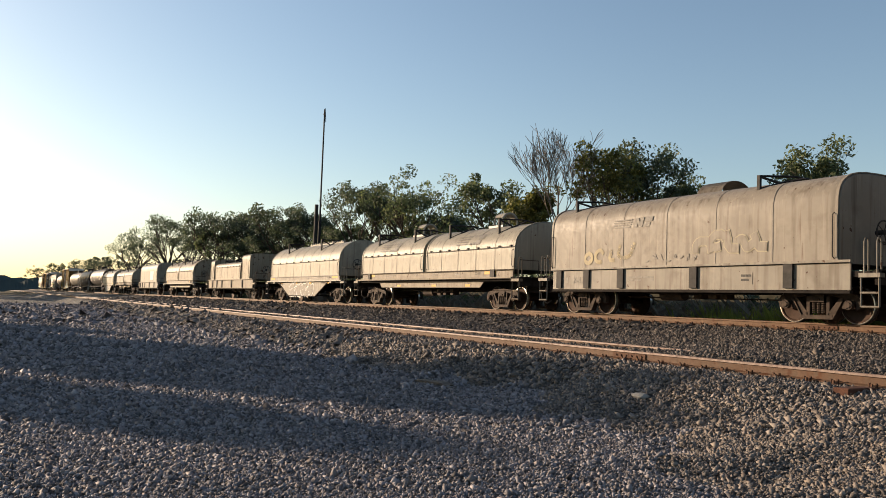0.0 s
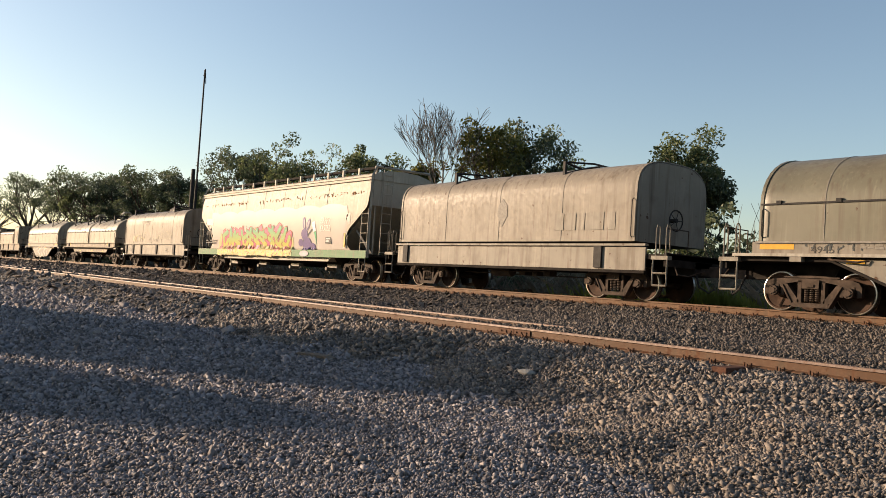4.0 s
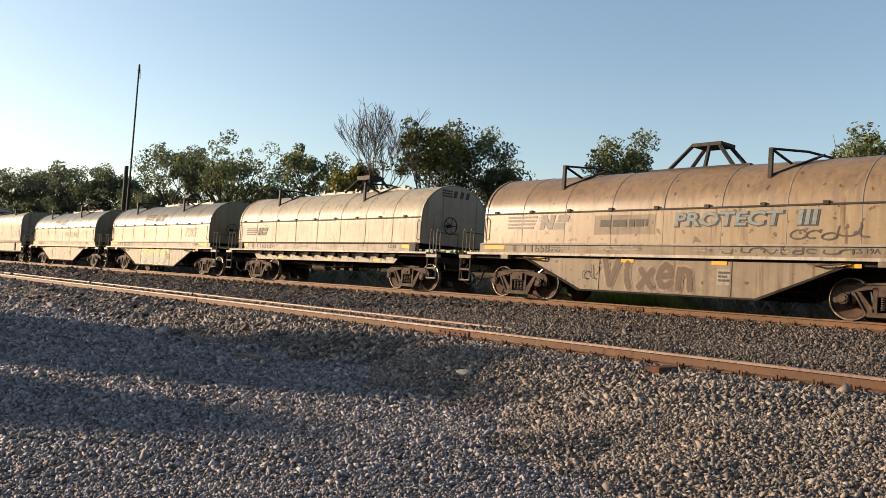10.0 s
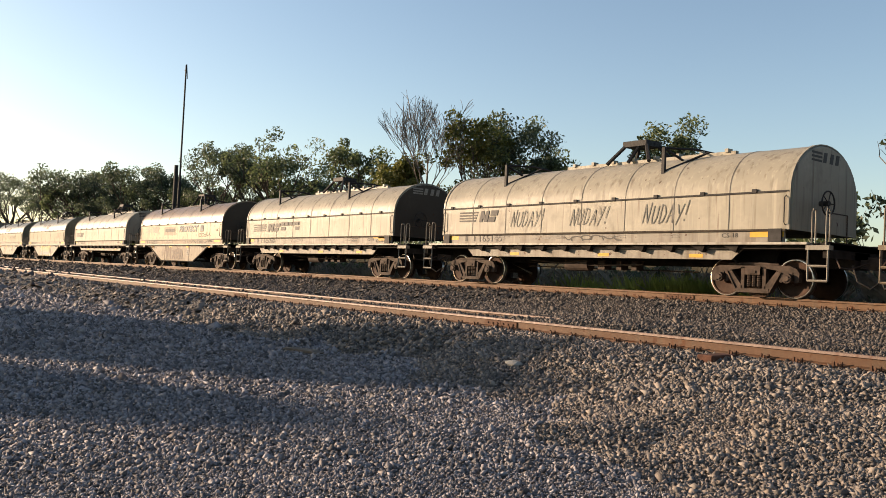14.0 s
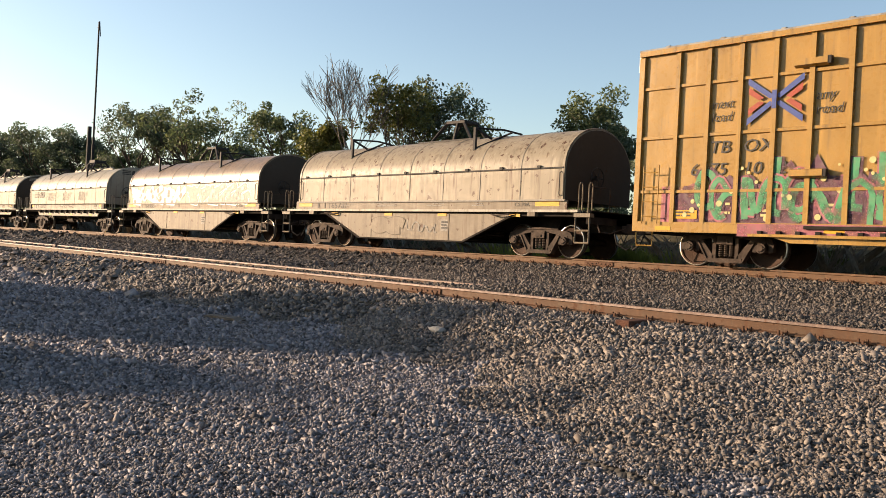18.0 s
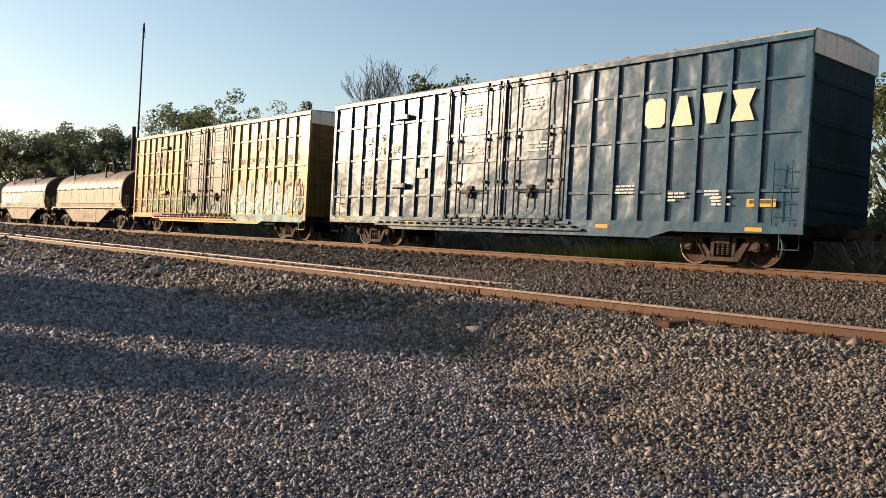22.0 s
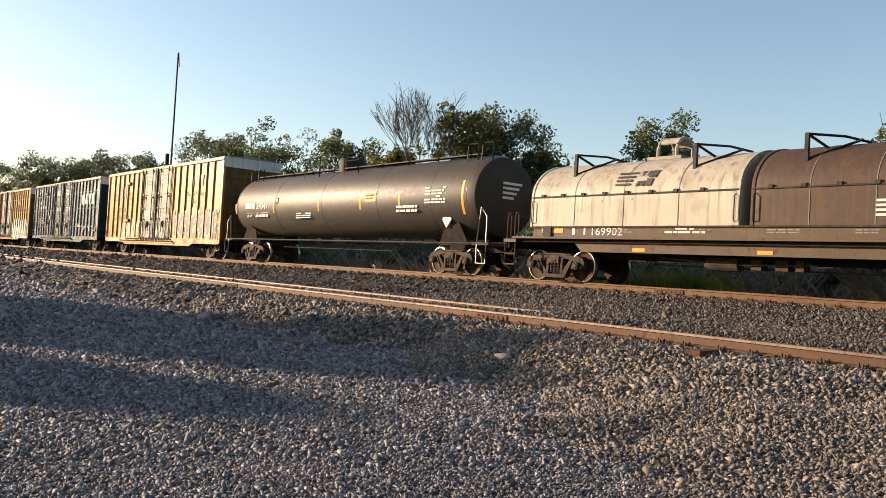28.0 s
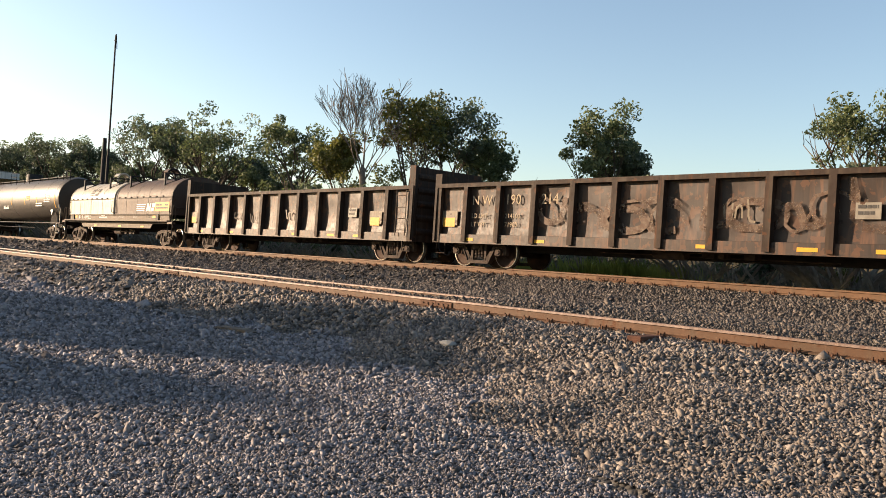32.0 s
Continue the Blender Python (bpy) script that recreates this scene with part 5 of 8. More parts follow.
    for s in (-1, 1):
        for k in range(4):
            z = ZB + 0.55 + k * 0.92
            bm = B()
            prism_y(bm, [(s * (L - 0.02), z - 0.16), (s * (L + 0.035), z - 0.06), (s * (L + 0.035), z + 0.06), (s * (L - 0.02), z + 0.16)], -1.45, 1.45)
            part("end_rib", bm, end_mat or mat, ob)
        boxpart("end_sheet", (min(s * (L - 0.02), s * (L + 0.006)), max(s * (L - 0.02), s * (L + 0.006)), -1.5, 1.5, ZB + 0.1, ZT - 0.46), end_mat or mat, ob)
        boxpart("roof_end", (min(s * L, s * (L + 0.05)), max(s * L, s * (L + 0.05)), -1.56, 1.56, ZT - 0.46, ZT + 0.05), M_ENDWHITE, ob)
        ladder(ob, s * (L - 0.5) - 0.2, -1.66, 0.95, 2.35, 0.42, 4, mat)
        bm = B()
        pipe(bm, [(s * (L - 0.1), -1.55, 0.86), (s * (L - 0.1), -1.55, 0.42), (s * (L - 0.55), -1.55, 0.42), (s * (L - 0.55), -1.55, 0.86)], 0.02, 5)
        part("sill_step", bm, mat, ob)
        truck(ob, s * 7.05)
        boxpart("end_sill", (min(s * (L - 0.2), s * (L + 0.25)), max(s * (L - 0.2), s * (L + 0.25)), -0.7, 0.7, 0.75, 1.05), M_DARK, ob)
    bm = B()
    prism_x(bm, [(-1.60, ZT + 0.02), (-1.58, ZT + 0.07), (0, ZT + 0.17), (1.58, ZT + 0.07), (1.58, ZT + 0.0)], -L - 0.03, L + 0.03)
    part("roof", bm, M_ROOF, ob)
    for k in range(13):
        x = -L + 0.7 + k * 1.42
        bm = B()
        prism_x(bm, [(-1.55, ZT + 0.07), (-1.5, ZT + 0.12), (0, ZT + 0.2), (1.5, ZT + 0.12), (1.5, ZT + 0.05)], x - 0.05, x + 0.05)
        part("roof_rib", bm, M_ROOF, ob)
    boxpart("underframe", (-L + 0.2, L - 0.2, -1.3, 1.3, 0.72, 0.95), M_DARK, ob)
    couplers(ob, L, L + 0.85)
    brake_gear(ob, -1.0, 3.0, seed + 40)
    for x in (-8.6, -4.6, 3.6, 7.9):
        boxpart("reflector", (x, x + 0.42, -1.608, -1.60, ZB - 0.06, ZB + 0.03), M_YELLOW, ob)
    return ob


def hopper(u, label):
    """Covered hopper with bulged sides, sloped ends, running boards and discharge gates."""
    ob = car("hopper_car", u, label, "railway car")
    L, Z0, Z1 = 8.95, 1.24, 4.12

    def end_at(z):
        return ramp(z, [(1.24, 7.55), (1.45, 7.25), (1.75, 7.2), (2.1, 7.45), (2.45, 8.05), (3.0, 8.85), (4.12, 8.95)])

    bm = B()
    nz, nx = 22, 60
    for s in (-1, 1):
        g = []
        for j in range(nz + 1):
            z = Z0 + (Z1 - Z0) * j / nz
            e = end_at(z)
            y = 1.46 + 0.13 * math.sin(math.pi * (z - Z0) / (Z1 - Z0))
            g.append([bm.verts.new((-e + 2 * e * i / nx, s * (y + 0.006 * math.cos(i * 2 * math.pi / 7.5)), z)) for i in range(nx + 1)])
        for j in range(nz):
            for i in range(nx):
                bm.faces.new((g[j][i], g[j][i + 1], g[j + 1][i + 1], g[j + 1][i]))
    body = part("side_sheet", bm, M_HOPPER, ob, smooth=True)
    bm = B()
    prism_y(bm, [(-8.85, 3.05), (-8.92, 4.3), (8.92, 4.3), (8.85, 3.05), (5.6, 0.75), (-5.6, 0.75)], -1.40, 1.40)
    part("slope_sheet", bm, M_HOPPER, ob)
    bm = B()
    prism_x(bm, [(-1.50, 4.08), (-1.50, 4.20), (-1.30, 4.36), (-0.7, 4.50), (0, 4.54), (0.7, 4.50), (1.30, 4.36), (1.50, 4.20), (1.50, 4.08)], -L, L)
    part("roof", bm, M_HOPPER, ob, smooth=True)
    for z in (4.10, 4.22):
        boxpart("roof_chord", (-L, L, -1.54, -1.49, z - 0.03, z + 0.02), M_HOPPER, ob)
    rnd = random.Random(6)
    rust = plain("rust_patch", (0.163, 0.068, 0.0204), 0.8, 0, 0.4, 30)
    for row, (z, y) in enumerate(((4.30, -1.379), (3.58, -1.538))):
        bm = B()
        for k in range(110):
            x, zq = -8.5 + 17 * rnd.random(), z + rnd.gauss(0, 0.035)
            w, h = 0.012 + 0.05 * rnd.random() ** 3, 0.012 + 0.06 * rnd.random() ** 2
            prism_y(bm, [(x - w, zq), (x - w * rnd.random(), zq + h * rnd.random()), (x + w * rnd.random(), zq + h), (x + w, zq - h * 0.3), (x + w * 0.3, zq - h * (0.5 + 2 * rnd.random())), (x - w * 0.5, zq - h)], y - 0.012, y - 0.0)
        tagged(part("rust_spots", bm, rust, ob), kind="stuff")
    for x in (-7.1, -5.0, -2.9, -0.8, 1.3, 3.4, 5.5):
        bm = B()
        loft(bm, [[(x + dx, -(1.464 + 0.13 * math.sin(math.pi * (z - Z0) / (Z1 - Z0))) - o, z) for z in [Z0 + (Z1 - Z0) * k / 12 for k in range(13)]] for dx, o in ((-0.012, 0), (-0.006, 0.005), (0.006, 0.005), (0.012, 0))], caps=False, closed=False)
        part("weld_seam", bm, M_HOPPER, ob)
    # pale primer with a scalloped upper edge
    bm = B()
    n = 90
    lo, hi = [], []
    for i in range(n + 1):
        x = -8.3 + 15.9 * i / n
        zt = 3.22 - 0.16 * abs(math.sin((x + 8.3) * math.pi / 2.2)) ** 0.7 * -1 - 0.18 - (0.5 if abs(x) > 7.4 else 0)
        yy = -(1.475 + 0.13 * math.sin(math.pi * (zt - Z0) / (Z1 - Z0)))
        col = []
        for k in range(9):
            z = 1.28 + (zt - 1.28) * k / 8
            if end_at(z) < abs(x) + 0.08:
                z = max(z, 2.75)
            col.append(bm.verts.new((x, -(1.472 + 0.13 * math.sin(math.pi * (z - Z0) / (Z1 - Z0))), z)))
        lo.append(col)
    for a, b in zip(lo, lo[1:]):
        for k in range(8):
            bm.faces.new((a[k], b[k], b[k + 1], a[k + 1]))
    part("primer_patch", bm, plain("pale_primer", (0.37, 0.325, 0.295), 0.5, 0, 0.05, 1.0), ob, smooth=True)
    boxpart("side_sill", (-L, L, -1.60, -1.46, 0.92, 1.23), M_GREEN, ob)
    boxpart("center_sill", (-L - 0.2, L + 0.2, -0.3, 0.3, 0.72, 1.0), M_DARK, ob)
    for s in (-1, 1):
        bm = B()
        pipe(bm, [(s * L, -1.5, 0.95), (s * L, -1.5, 4.2), (s * (L - 0.05), -1.3, 4.62), (s * (L - 0.05), 1.3, 4.62), (s * L, 1.5, 4.2), (s * L, 1.5, 0.95)], 0.055, 4)
        part("end_post", bm, M_HOPPER, ob)
        ladder(ob, s * (L - 0.25) - 0.24, -1.58, 0.95, 2.9, 0.5, 5, M_HOPPER)
        ladder(ob, s * (L + 0.06), -1.0, 1.0, 4.5, 0.45, 9, M_HOPPER, "end")
        bm = B()
        for y in (-1.2, 1.2):
            pipe(bm, [(s * (L - 0.2), y, 1.1), (s * (L - 1.6), y, 2.2)], 0.05, 4)
            pipe(bm, [(s * (L - 0.15), y, 1.1), (s * (L - 0.15), y, 3.2)], 0.04, 4)
        part("end_brace", bm, M_HOPPER, ob)
        boxpart("end_platform", (min(s * 7.6, s * (L + 0.15)), max(s * 7.6, s * (L + 0.15)), -1.5, 1.5, 1.0, 1.08), M_DARK, ob)
        truck(ob, s * 7.55)
        bm = B()
        pipe(bm, [(s * (L - 0.1), -1.55, 0.92), (s * (L - 0.1), -1.55, 0.4), (s * (L - 0.55), -1.55, 0.4), (s * (L - 0.55), -1.55, 0.92)], 0.02, 5)
        part("sill_step", bm, M_HOPPER, ob)
    brake_wheel(ob, L + 0.2, 0.55, 2.3)
    for y0, y1 in ((-0.95, -0.55), (0.55, 0.95)):
        boxpart("running_board", (-L, L, y0, y1, 4.66, 4.69), M_DARK, ob)
    for k in range(14):
        x = -8.5 + k * 1.31
        bm = B()
        prism_y(bm, [(x - 0.05, 4.3), (x + 0.05, 4.3), (x + 0.05, 4.69), (x - 0.05, 4.69)], -1.12, -1.04)
        pipe(bm, [(x, -1.1, 4.62), (x + 0.5, -0.7, 4.66)], 0.02, 4)
        part("board_bracket", bm, M_HOPPER, ob)
    for x in (-5.3, -1.8, 1.7, 5.2):
        bm = B()
        loft(bm, [[(x - w, -w2, z), (x + w, -w2, z), (x + w, w2, z), (x - w, w2, z)] for w, w2, z in ((1.2, 1.35, 1.0), (0.55, 0.75, 0.62), (0.5, 0.7, 0.52))])
        o = part("discharge_hopper", bm, M_DARK, ob)
        bm = B()
        box(bm, x - 0.42, x + 0.42, -0.95, -0.6, 0.50, 0.64)
        disc_y(bm, x - 0.35, 0.45, -1.05, -0.6, 0.08, 10)
        part("gate", bm, M_SKIRT, o)
    boxpart("board_edge", (-L, L, -1.0, -0.955, 4.60, 4.70), M_DARK, ob)
    couplers(ob, L + 0.1, L + 0.7)
    return ob


def tank_car(u, label, mat, bright=True, tc=16.1, half=9.9, short=1.0):
    """Long tank car: dished tank on saddles, top platform with domes, side rails, orange marks."""
    ob = car("tank_car", u, label, "railway car")
    R, ZC = 1.43, 2.66
    bm = B()
    loops = []
    rear = half - short
    for x, k in ((-rear, 0.05), (-rear + 0.04, 0.4), (-rear + 0.18, 0.75), (-rear + 0.42, 0.94), (-rear + 0.7, 1.0), (half - 0.7, 1.0), (half - 0.42, 0.94), (half - 0.18, 0.75), (half - 0.04, 0.4), (half, 0.05)):
        loops.append([(x, R * k * math.cos(a), ZC + R * k * math.sin(a)) for a in [2 * math.pi * i / 40 for i in range(40)]])
    loft(bm, loops[1:-3], caps=False)
    part("tank", bm, mat, ob, smooth=True)
    bm = B()
    loft(bm, loops[-4:])
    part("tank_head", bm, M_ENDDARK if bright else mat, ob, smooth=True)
    bm = B()
    loft(bm, loops[:2])
    part("tank_head", bm, mat, ob, smooth=True)
    if bright:
        bm = B()
        for k in range(4):
            box(bm, half + 0.01, half + 0.018, -0.5, 0.35 - 0.12 * k, 3.05 - 0.16 * k, 3.13 - 0.16 * k)
        tagged(part("stencil", bm, M_WHITE, ob), kind="stuff")
    for x in (-rear + 0.72, -4.3, -0.2, 3.9, 7.2, half - 0.75):
        bm = B()
        loft(bm, [[(x + dx, r * math.cos(a), ZC + r * math.sin(a)) for a in [2 * math.pi * i / 40 for i in range(40)]] for dx, r in ((-0.012, R), (-0.012, R + 0.008), (0.012, R + 0.008), (0.012, R))], caps=False)
        part("weld_seam", bm, mat, ob)
    for s, tx, xe in ((-1, tc / 2 - short, rear), (1, tc / 2, half)):
        truck(ob, s * tx)
        for y in (-1.12, 1.06):
            bm = B()
            prism_y(bm, [(s * (tx - 0.55), 0.95), (s * (tx - 0.35), 1.5), (s * (tx + 0.45), 1.75), (s * (tx + 1.0), 1.0)], y, y + 0.06)
            part("saddle", bm, M_DARK, ob)
        boxpart("stub_sill", (min(s * (tx - 0.6), s * (half + 0.4)), max(s * (tx - 0.6), s * (half + 0.4)), -0.6, 0.6, 0.78, 1.12), M_DARK, ob)
        boxpart("end_sill", (min(s * (xe - 0.3), s * (xe + 0.5)), max(s * (xe - 0.3), s * (xe + 0.5)), -1.45, 1.45, 0.98, 1.07), M_CAST, ob)
        grab(ob, [(s * (xe + 0.35), -1.42, 1.05), (s * (xe + 0.35), -1.42, 1.9), (s * (xe + 0.05), -1.42, 2.2), (s * (xe - 0.1), -1.42, 1.07)], M_SILVER, 0.02, "end_handrail")
        bm = B()
        pipe(bm, [(s * (xe + 0.42), -1.48, 1.0), (s * (xe + 0.42), -1.48, 0.4), (s * (xe - 0.02), -1.48, 0.4), (s * (xe - 0.02), -1.48, 1.0)], 0.02, 5)
        part("corner_step", bm, M_SILVER, ob)
    bm = B()
    pipe(bm, [(-rear, -1.42, 1.03), (half, -1.42, 1.03)], 0.035, 6)
    part("side_rail", bm, M_BLACK, ob)
    bm = B()
    pipe(bm, [(-3.4, -1.3, 0.72), (5.0, -1.3, 0.70)], 0.018, 5)
    part("brake_rod", bm, M_BLACK, ob)
    boxpart("top_walkway", (-8.2, 8.8, -0.5, -0.2, ZC + R + 0.02, ZC + R + 0.06), M_BLACK, ob)
    for k in range(10):
        bm = B()
        x = -8.0 + k * 1.8
        pipe(bm, [(x, -0.5, ZC + R - 0.12), (x, -0.52, ZC + R + 0.05)], 0.03, 4)
        part("walkway_bracket", bm, M_BLACK, ob)
    bm = B()
    loft(bm, [[(-0.25 + r * math.cos(a), r * math.sin(a), z) for a in [2 * math.pi * i / 20 for i in range(20)]] for r, z in ((0.55, ZC + R - 0.1), (0.55, ZC + R + 0.42), (0.5, ZC + R + 0.5))])
    part("valve_dome", bm, M_BLACK, ob, smooth=True)
    for x0, x1 in ((-2.7, -1.4), (0.6, 1.7)):
        bm = B()
        pipe(bm, [(x0, -0.9, ZC + R - 0.3), (x0, -0.9, ZC + R + 0.55), (x1, -0.9, ZC + R + 0.55), (x1, -0.9, ZC + R - 0.3)], 0.022, 5)
        pipe(bm, [(x0, -0.9, ZC + R + 0.25), (x1, -0.9, ZC + R + 0.25)], 0.018, 5)
        part("platform_rail", bm, M_BLACK, ob)
    for x in (-8.3, 8.3):
        for dx in (0.0, 0.75):
            bm = B()
            pipe(bm, [(x + dx, -0.75, ZC + R - 0.35), (x + dx, -0.72, ZC + R + 0.28), (x + dx + 0.08, -0.7, ZC + R + 0.36), (x + dx + 0.47, -0.7, ZC + R + 0.36), (x + dx + 0.55, -0.72, ZC + R + 0.28), (x + dx + 0.55, -0.75, ZC + R - 0.35)], 0.025, 5)
            part("ladder_hoop", bm, M_BLACK, ob)

    def on(z):
        return -math.sqrt(max(0.01, R * R - (z - ZC) ** 2)) - 0.006

    if bright:
        for x in (-8.45, -4.5, -0.5, 2.7, 5.3, 8.9):
            bm = B()
            zs = [2.25 + 0.07 * k for k in range(8)] if abs(x) < 8.5 else [2.0 + 0.16 * k for k in range(8)]
            loft(bm, [[(x, on(z), z) for z in zs], [(x + 0.12, on(z), z) for z in zs]], caps=False, closed=False)
            part("reflector", bm, M_YELLOW, ob)
        placard(ob, 3.1, on(2.8), 2.55, 0.75, 0.32, M_YELLOW, 2)
        lettering("24349", 0.40, -6.15, on(2.6) - 0.004, 2.46, M_WHITE, ob, squeeze=1.15, fat=0.006)
        bars(-7.3, on(2.6) - 0.002, 2.74, 1.0, 0.28, 1, M_WHITE, ob, seed=3, gap=0.05)
        for k, wd in enumerate(("LD LMT", "LT WT")):
            lettering(wd, 0.15, -7.2, on(2.2) - 0.01, 2.24 - 0.17 * k, M_WHITE, ob, squeeze=1.15)
            bars(-6.3, on(2.2) - 0.01, 2.36 - 0.17 * k, 1.3, 0.12, 1, M_WHITE, ob, seed=9 + k, gap=0.1)
        placard(ob, -4.25, on(2.8), 2.62, 0.26, 0.3, M_BLACK, 1, M_WHITE)
        bars(6.9, on(2.75), 2.95, 1.2, 0.6, 6, M_WHITE, ob, seed=5)
        bars(5.2, on(2.4), 2.35, 1.3, 0.3, 2, M_WHITE, ob, seed=6)
        bars(-2.4, on(2.2), 2.3, 1.3, 0.36, 4, M_WHITE, ob, seed=7)
        bars(0.9, on(2.2), 2.35, 0.9, 0.12, 1, M_WHITE, ob, seed=8)
        bm = B()
        prism_y(bm, [(7.95, 1.55), (8.2, 1.85), (7.95, 2.15), (7.7, 1.85)], -1.22, -1.2)
        part("placard", bm, M_WHITE, ob, "white diamond placard")
    couplers(ob, half + 0.3, half + 0.55)
    return ob


def gondola(u, label, seed, words, high=3.12):
    """High-ended steel gondola with bulged panels between posts, rusted and tagged."""
    ob = car("gondola_car", u, label, "railway car")
    L, Z0, Z1 = 8.2, 0.68, 2.46
    n = 12
    w = 2 * L / n
    for i in range(n):
        bm = dented_side(-L + i * w, -L + (i + 1) * w, Z0 + 0.28, Z1 - 0.05, -1.40, 0.035, seed * 3.3 + i, 0.11, 0.045)
        part("side_panel", bm, M_GON, ob, smooth=True)
    for i in range(n + 1):
        x = -L + i * w
        bm = B()
        prism_x(bm, [(-1.36, Z0 + 0.05), (-1.60, Z0 + 0.05), (-1.60, Z0 + 0.3), (-1.58, Z1 - 0.06), (-1.36, Z1 - 0.06)], max(-L, x - 0.085), min(L, x + 0.085))
        part("side_post", bm, M_GONDARK, ob)
    boxpart("top_chord", (-L, L, -1.58, -1.34, Z1 - 0.08, Z1 + 0.04), M_GONDARK, ob)
    boxpart("top_chord", (-L, L, 1.34, 1.58, Z1 - 0.08, Z1 + 0.04), M_GONDARK, ob)
    boxpart("far_side", (-L, L, 1.38, 1.45, Z0 + 0.1, Z1), M_GON, ob)
    boxpart("floor", (-L, L, -1.38, 1.38, Z0 + 0.25, Z0 + 0.33), M_DARK, ob)
    boxpart("side_sill", (-L, L, -1.53, -1.36, Z0, Z0 + 0.27), M_GON, ob)
    for s in (-1, 1):
        bm = B()
        box(bm, min(s * L, s * (L - 0.16)), max(s * L, s * (L - 0.16)), -1.5, 1.5, Z0, high)
        part("end_wall", bm, M_GONDARK, ob)
        for k in range(5):
            bm = B()
            z = 1.0 + k * (high - 1.32) / 4
            prism_y(bm, [(s * L, z - 0.12), (s * (L + 0.07), z - 0.04), (s * (L + 0.07), z + 0.04), (s * L, z + 0.12)], -1.4, 1.4)
            part("end_rib", bm, M_GONDARK, ob)
        boxpart("end_cap", (min(s * (L - 0.24), s * (L + 0.05)), max(s * (L - 0.24), s * (L + 0.05)), -1.55, -1.42, Z0, high + 0.04), M_GONDARK, ob)
        if s > 0:
            ladder(ob, s * (L - 0.55) - 0.24, -1.60, 0.85, 2.35, 0.5, 4, M_GONDARK)
        truck(ob, s * 6.65)
        bm = B()
        pipe(bm, [(s * (L - 0.1), -1.5, 0.7), (s * (L - 0.1), -1.5, 0.36), (s * (L - 0.5), -1.5, 0.36), (s * (L - 0.5), -1.5, 0.7)], 0.02, 5)
        part("sill_step", bm, M_GONDARK, ob)
    boxpart("center_sill", (-L, L, -0.35, 0.35, 0.5, 0.9), M_DARK, ob)
    couplers(ob, L, L + 0.6)
    brake_gear(ob, -1.0, 2.4, seed)
    for x in (-6.9, -4.1, 1.0, 3.4, 5.0):
        boxpart("reflector", (x, x + 0.45, -1.537, -1.53, Z0 + 0.08, Z0 + 0.17), M_YELLOW, ob)
    for x in (-L + 0.3, L - 1.0 - w):
        boxpart("sprayed_patch", (x - 0.05, x + 0.62, -1.440, -1.436, Z0 + 0.55, Z0 + 1.0), M_SKIRT_TAN, ob)
        boxpart("yellow_panel", (x, x + 0.52, -1.446, -1.441, Z0 + 0.50, Z0 + 0.78), M_YELLOW, ob)
    placard(ob, L - 2.5 * w - 0.25, -1.445, Z0 + 0.78, 0.5, 0.34, M_SKIRT, 2)
    rnd = random.Random(seed)
    for i in range(n):
        if rnd.random() < 0.6 and not (words and i < 4) and 0 < i < n - 3:
            ribbons(ob, -L + i * w + 0.3, -1.434, Z0 + 0.6 + rnd.uniform(-0.1, 0.2), 0.75, rnd.uniform(0.35, 0.7), [rnd.choice((M_G_OLD, M_SKIRT_TAN, M_G_TAUPE, M_G_TAUPE))], seed * 20 + i, rnd.choice((2, 3, 3)), 0.018)
    if words:
        ribbons(ob, -L + 3.2 * w, -1.430, Z0 + 0.4, 8.4 * w, 1.2, [M_S_RUST], 77, 10, 0.07)
        ribbons(ob, -L + 3.0 * w, -1.433, Z0 + 0.45, 8.6 * w, 1.1, [M_S_RUST], 78, 12, 0.03)
    for k, (x, z, text, size) in enumerate(words):
        lettering(text, size, x, -1.438, z, M_G_OLD, ob)
    return ob


M_G_OLD = plain("faded_chalk", (0.286, 0.224, 0.15), 0.7, 0, 0.3, 20)

# ---- the train, from its head to its end ----
M_G_PINK = plain("spray_pink", (0.421, 0.105, 0.175), 0.5)
M_G_GREEN = plain("spray_green", (0.0702, 0.322, 0.158), 0.5)
M_G_YELLOW = plain("spray_yellow", (0.48, 0.386, 0.0468), 0.5)
M_G_PURPLE = plain("spray_purple", (0.0937, 0.0643, 0.175), 0.5)
M_G_MAROON = plain("spray_maroon", (0.20, 0.05, 0.06), 0.5)
M_G_BONE = plain("bone_lettering", (0.50, 0.46, 0.34), 0.5, 0, 0.08)
M_GREYINK = plain("thin_grey_spray", (0.10, 0.095, 0.085), 0.6, 0, 0.3)
M_G_STONE = plain("spray_stone", (0.25, 0.22, 0.15), 0.5, 0, 0.2, 3)
M_G_LILAC = plain("spray_lilac", (0.27, 0.25, 0.29), 0.5)
M_G_TAUPE = plain("spray_taupe", (0.066, 0.049, 0.035), 0.6)
M_G_ROSEBROWN = plain("spray_rose_brown", (0.23, 0.13, 0.085), 0.5)
M_G_WHITE = plain("spray_white", (0.6, 0.59, 0.56), 0.5)
M_G_TEAL = plain("spray_teal", (0.193, 0.339, 0.351), 0.5)
M_G_BLUE = plain("spray_blue", (0.0468, 0.0702, 0.211), 0.5)
M_G_RED = plain("spray_red", (0.246, 0.0526, 0.0351), 0.5)
M_G_GREY = plain("spray_grey", (0.193, 0.187, 0.169), 0.5)
M_G_BROWN = plain("spray_brown", (0.146, 0.0819, 0.0585), 0.5)
M_G_ORANGE = plain("spray_orange", (0.421, 0.163, 0.0468), 0.5)
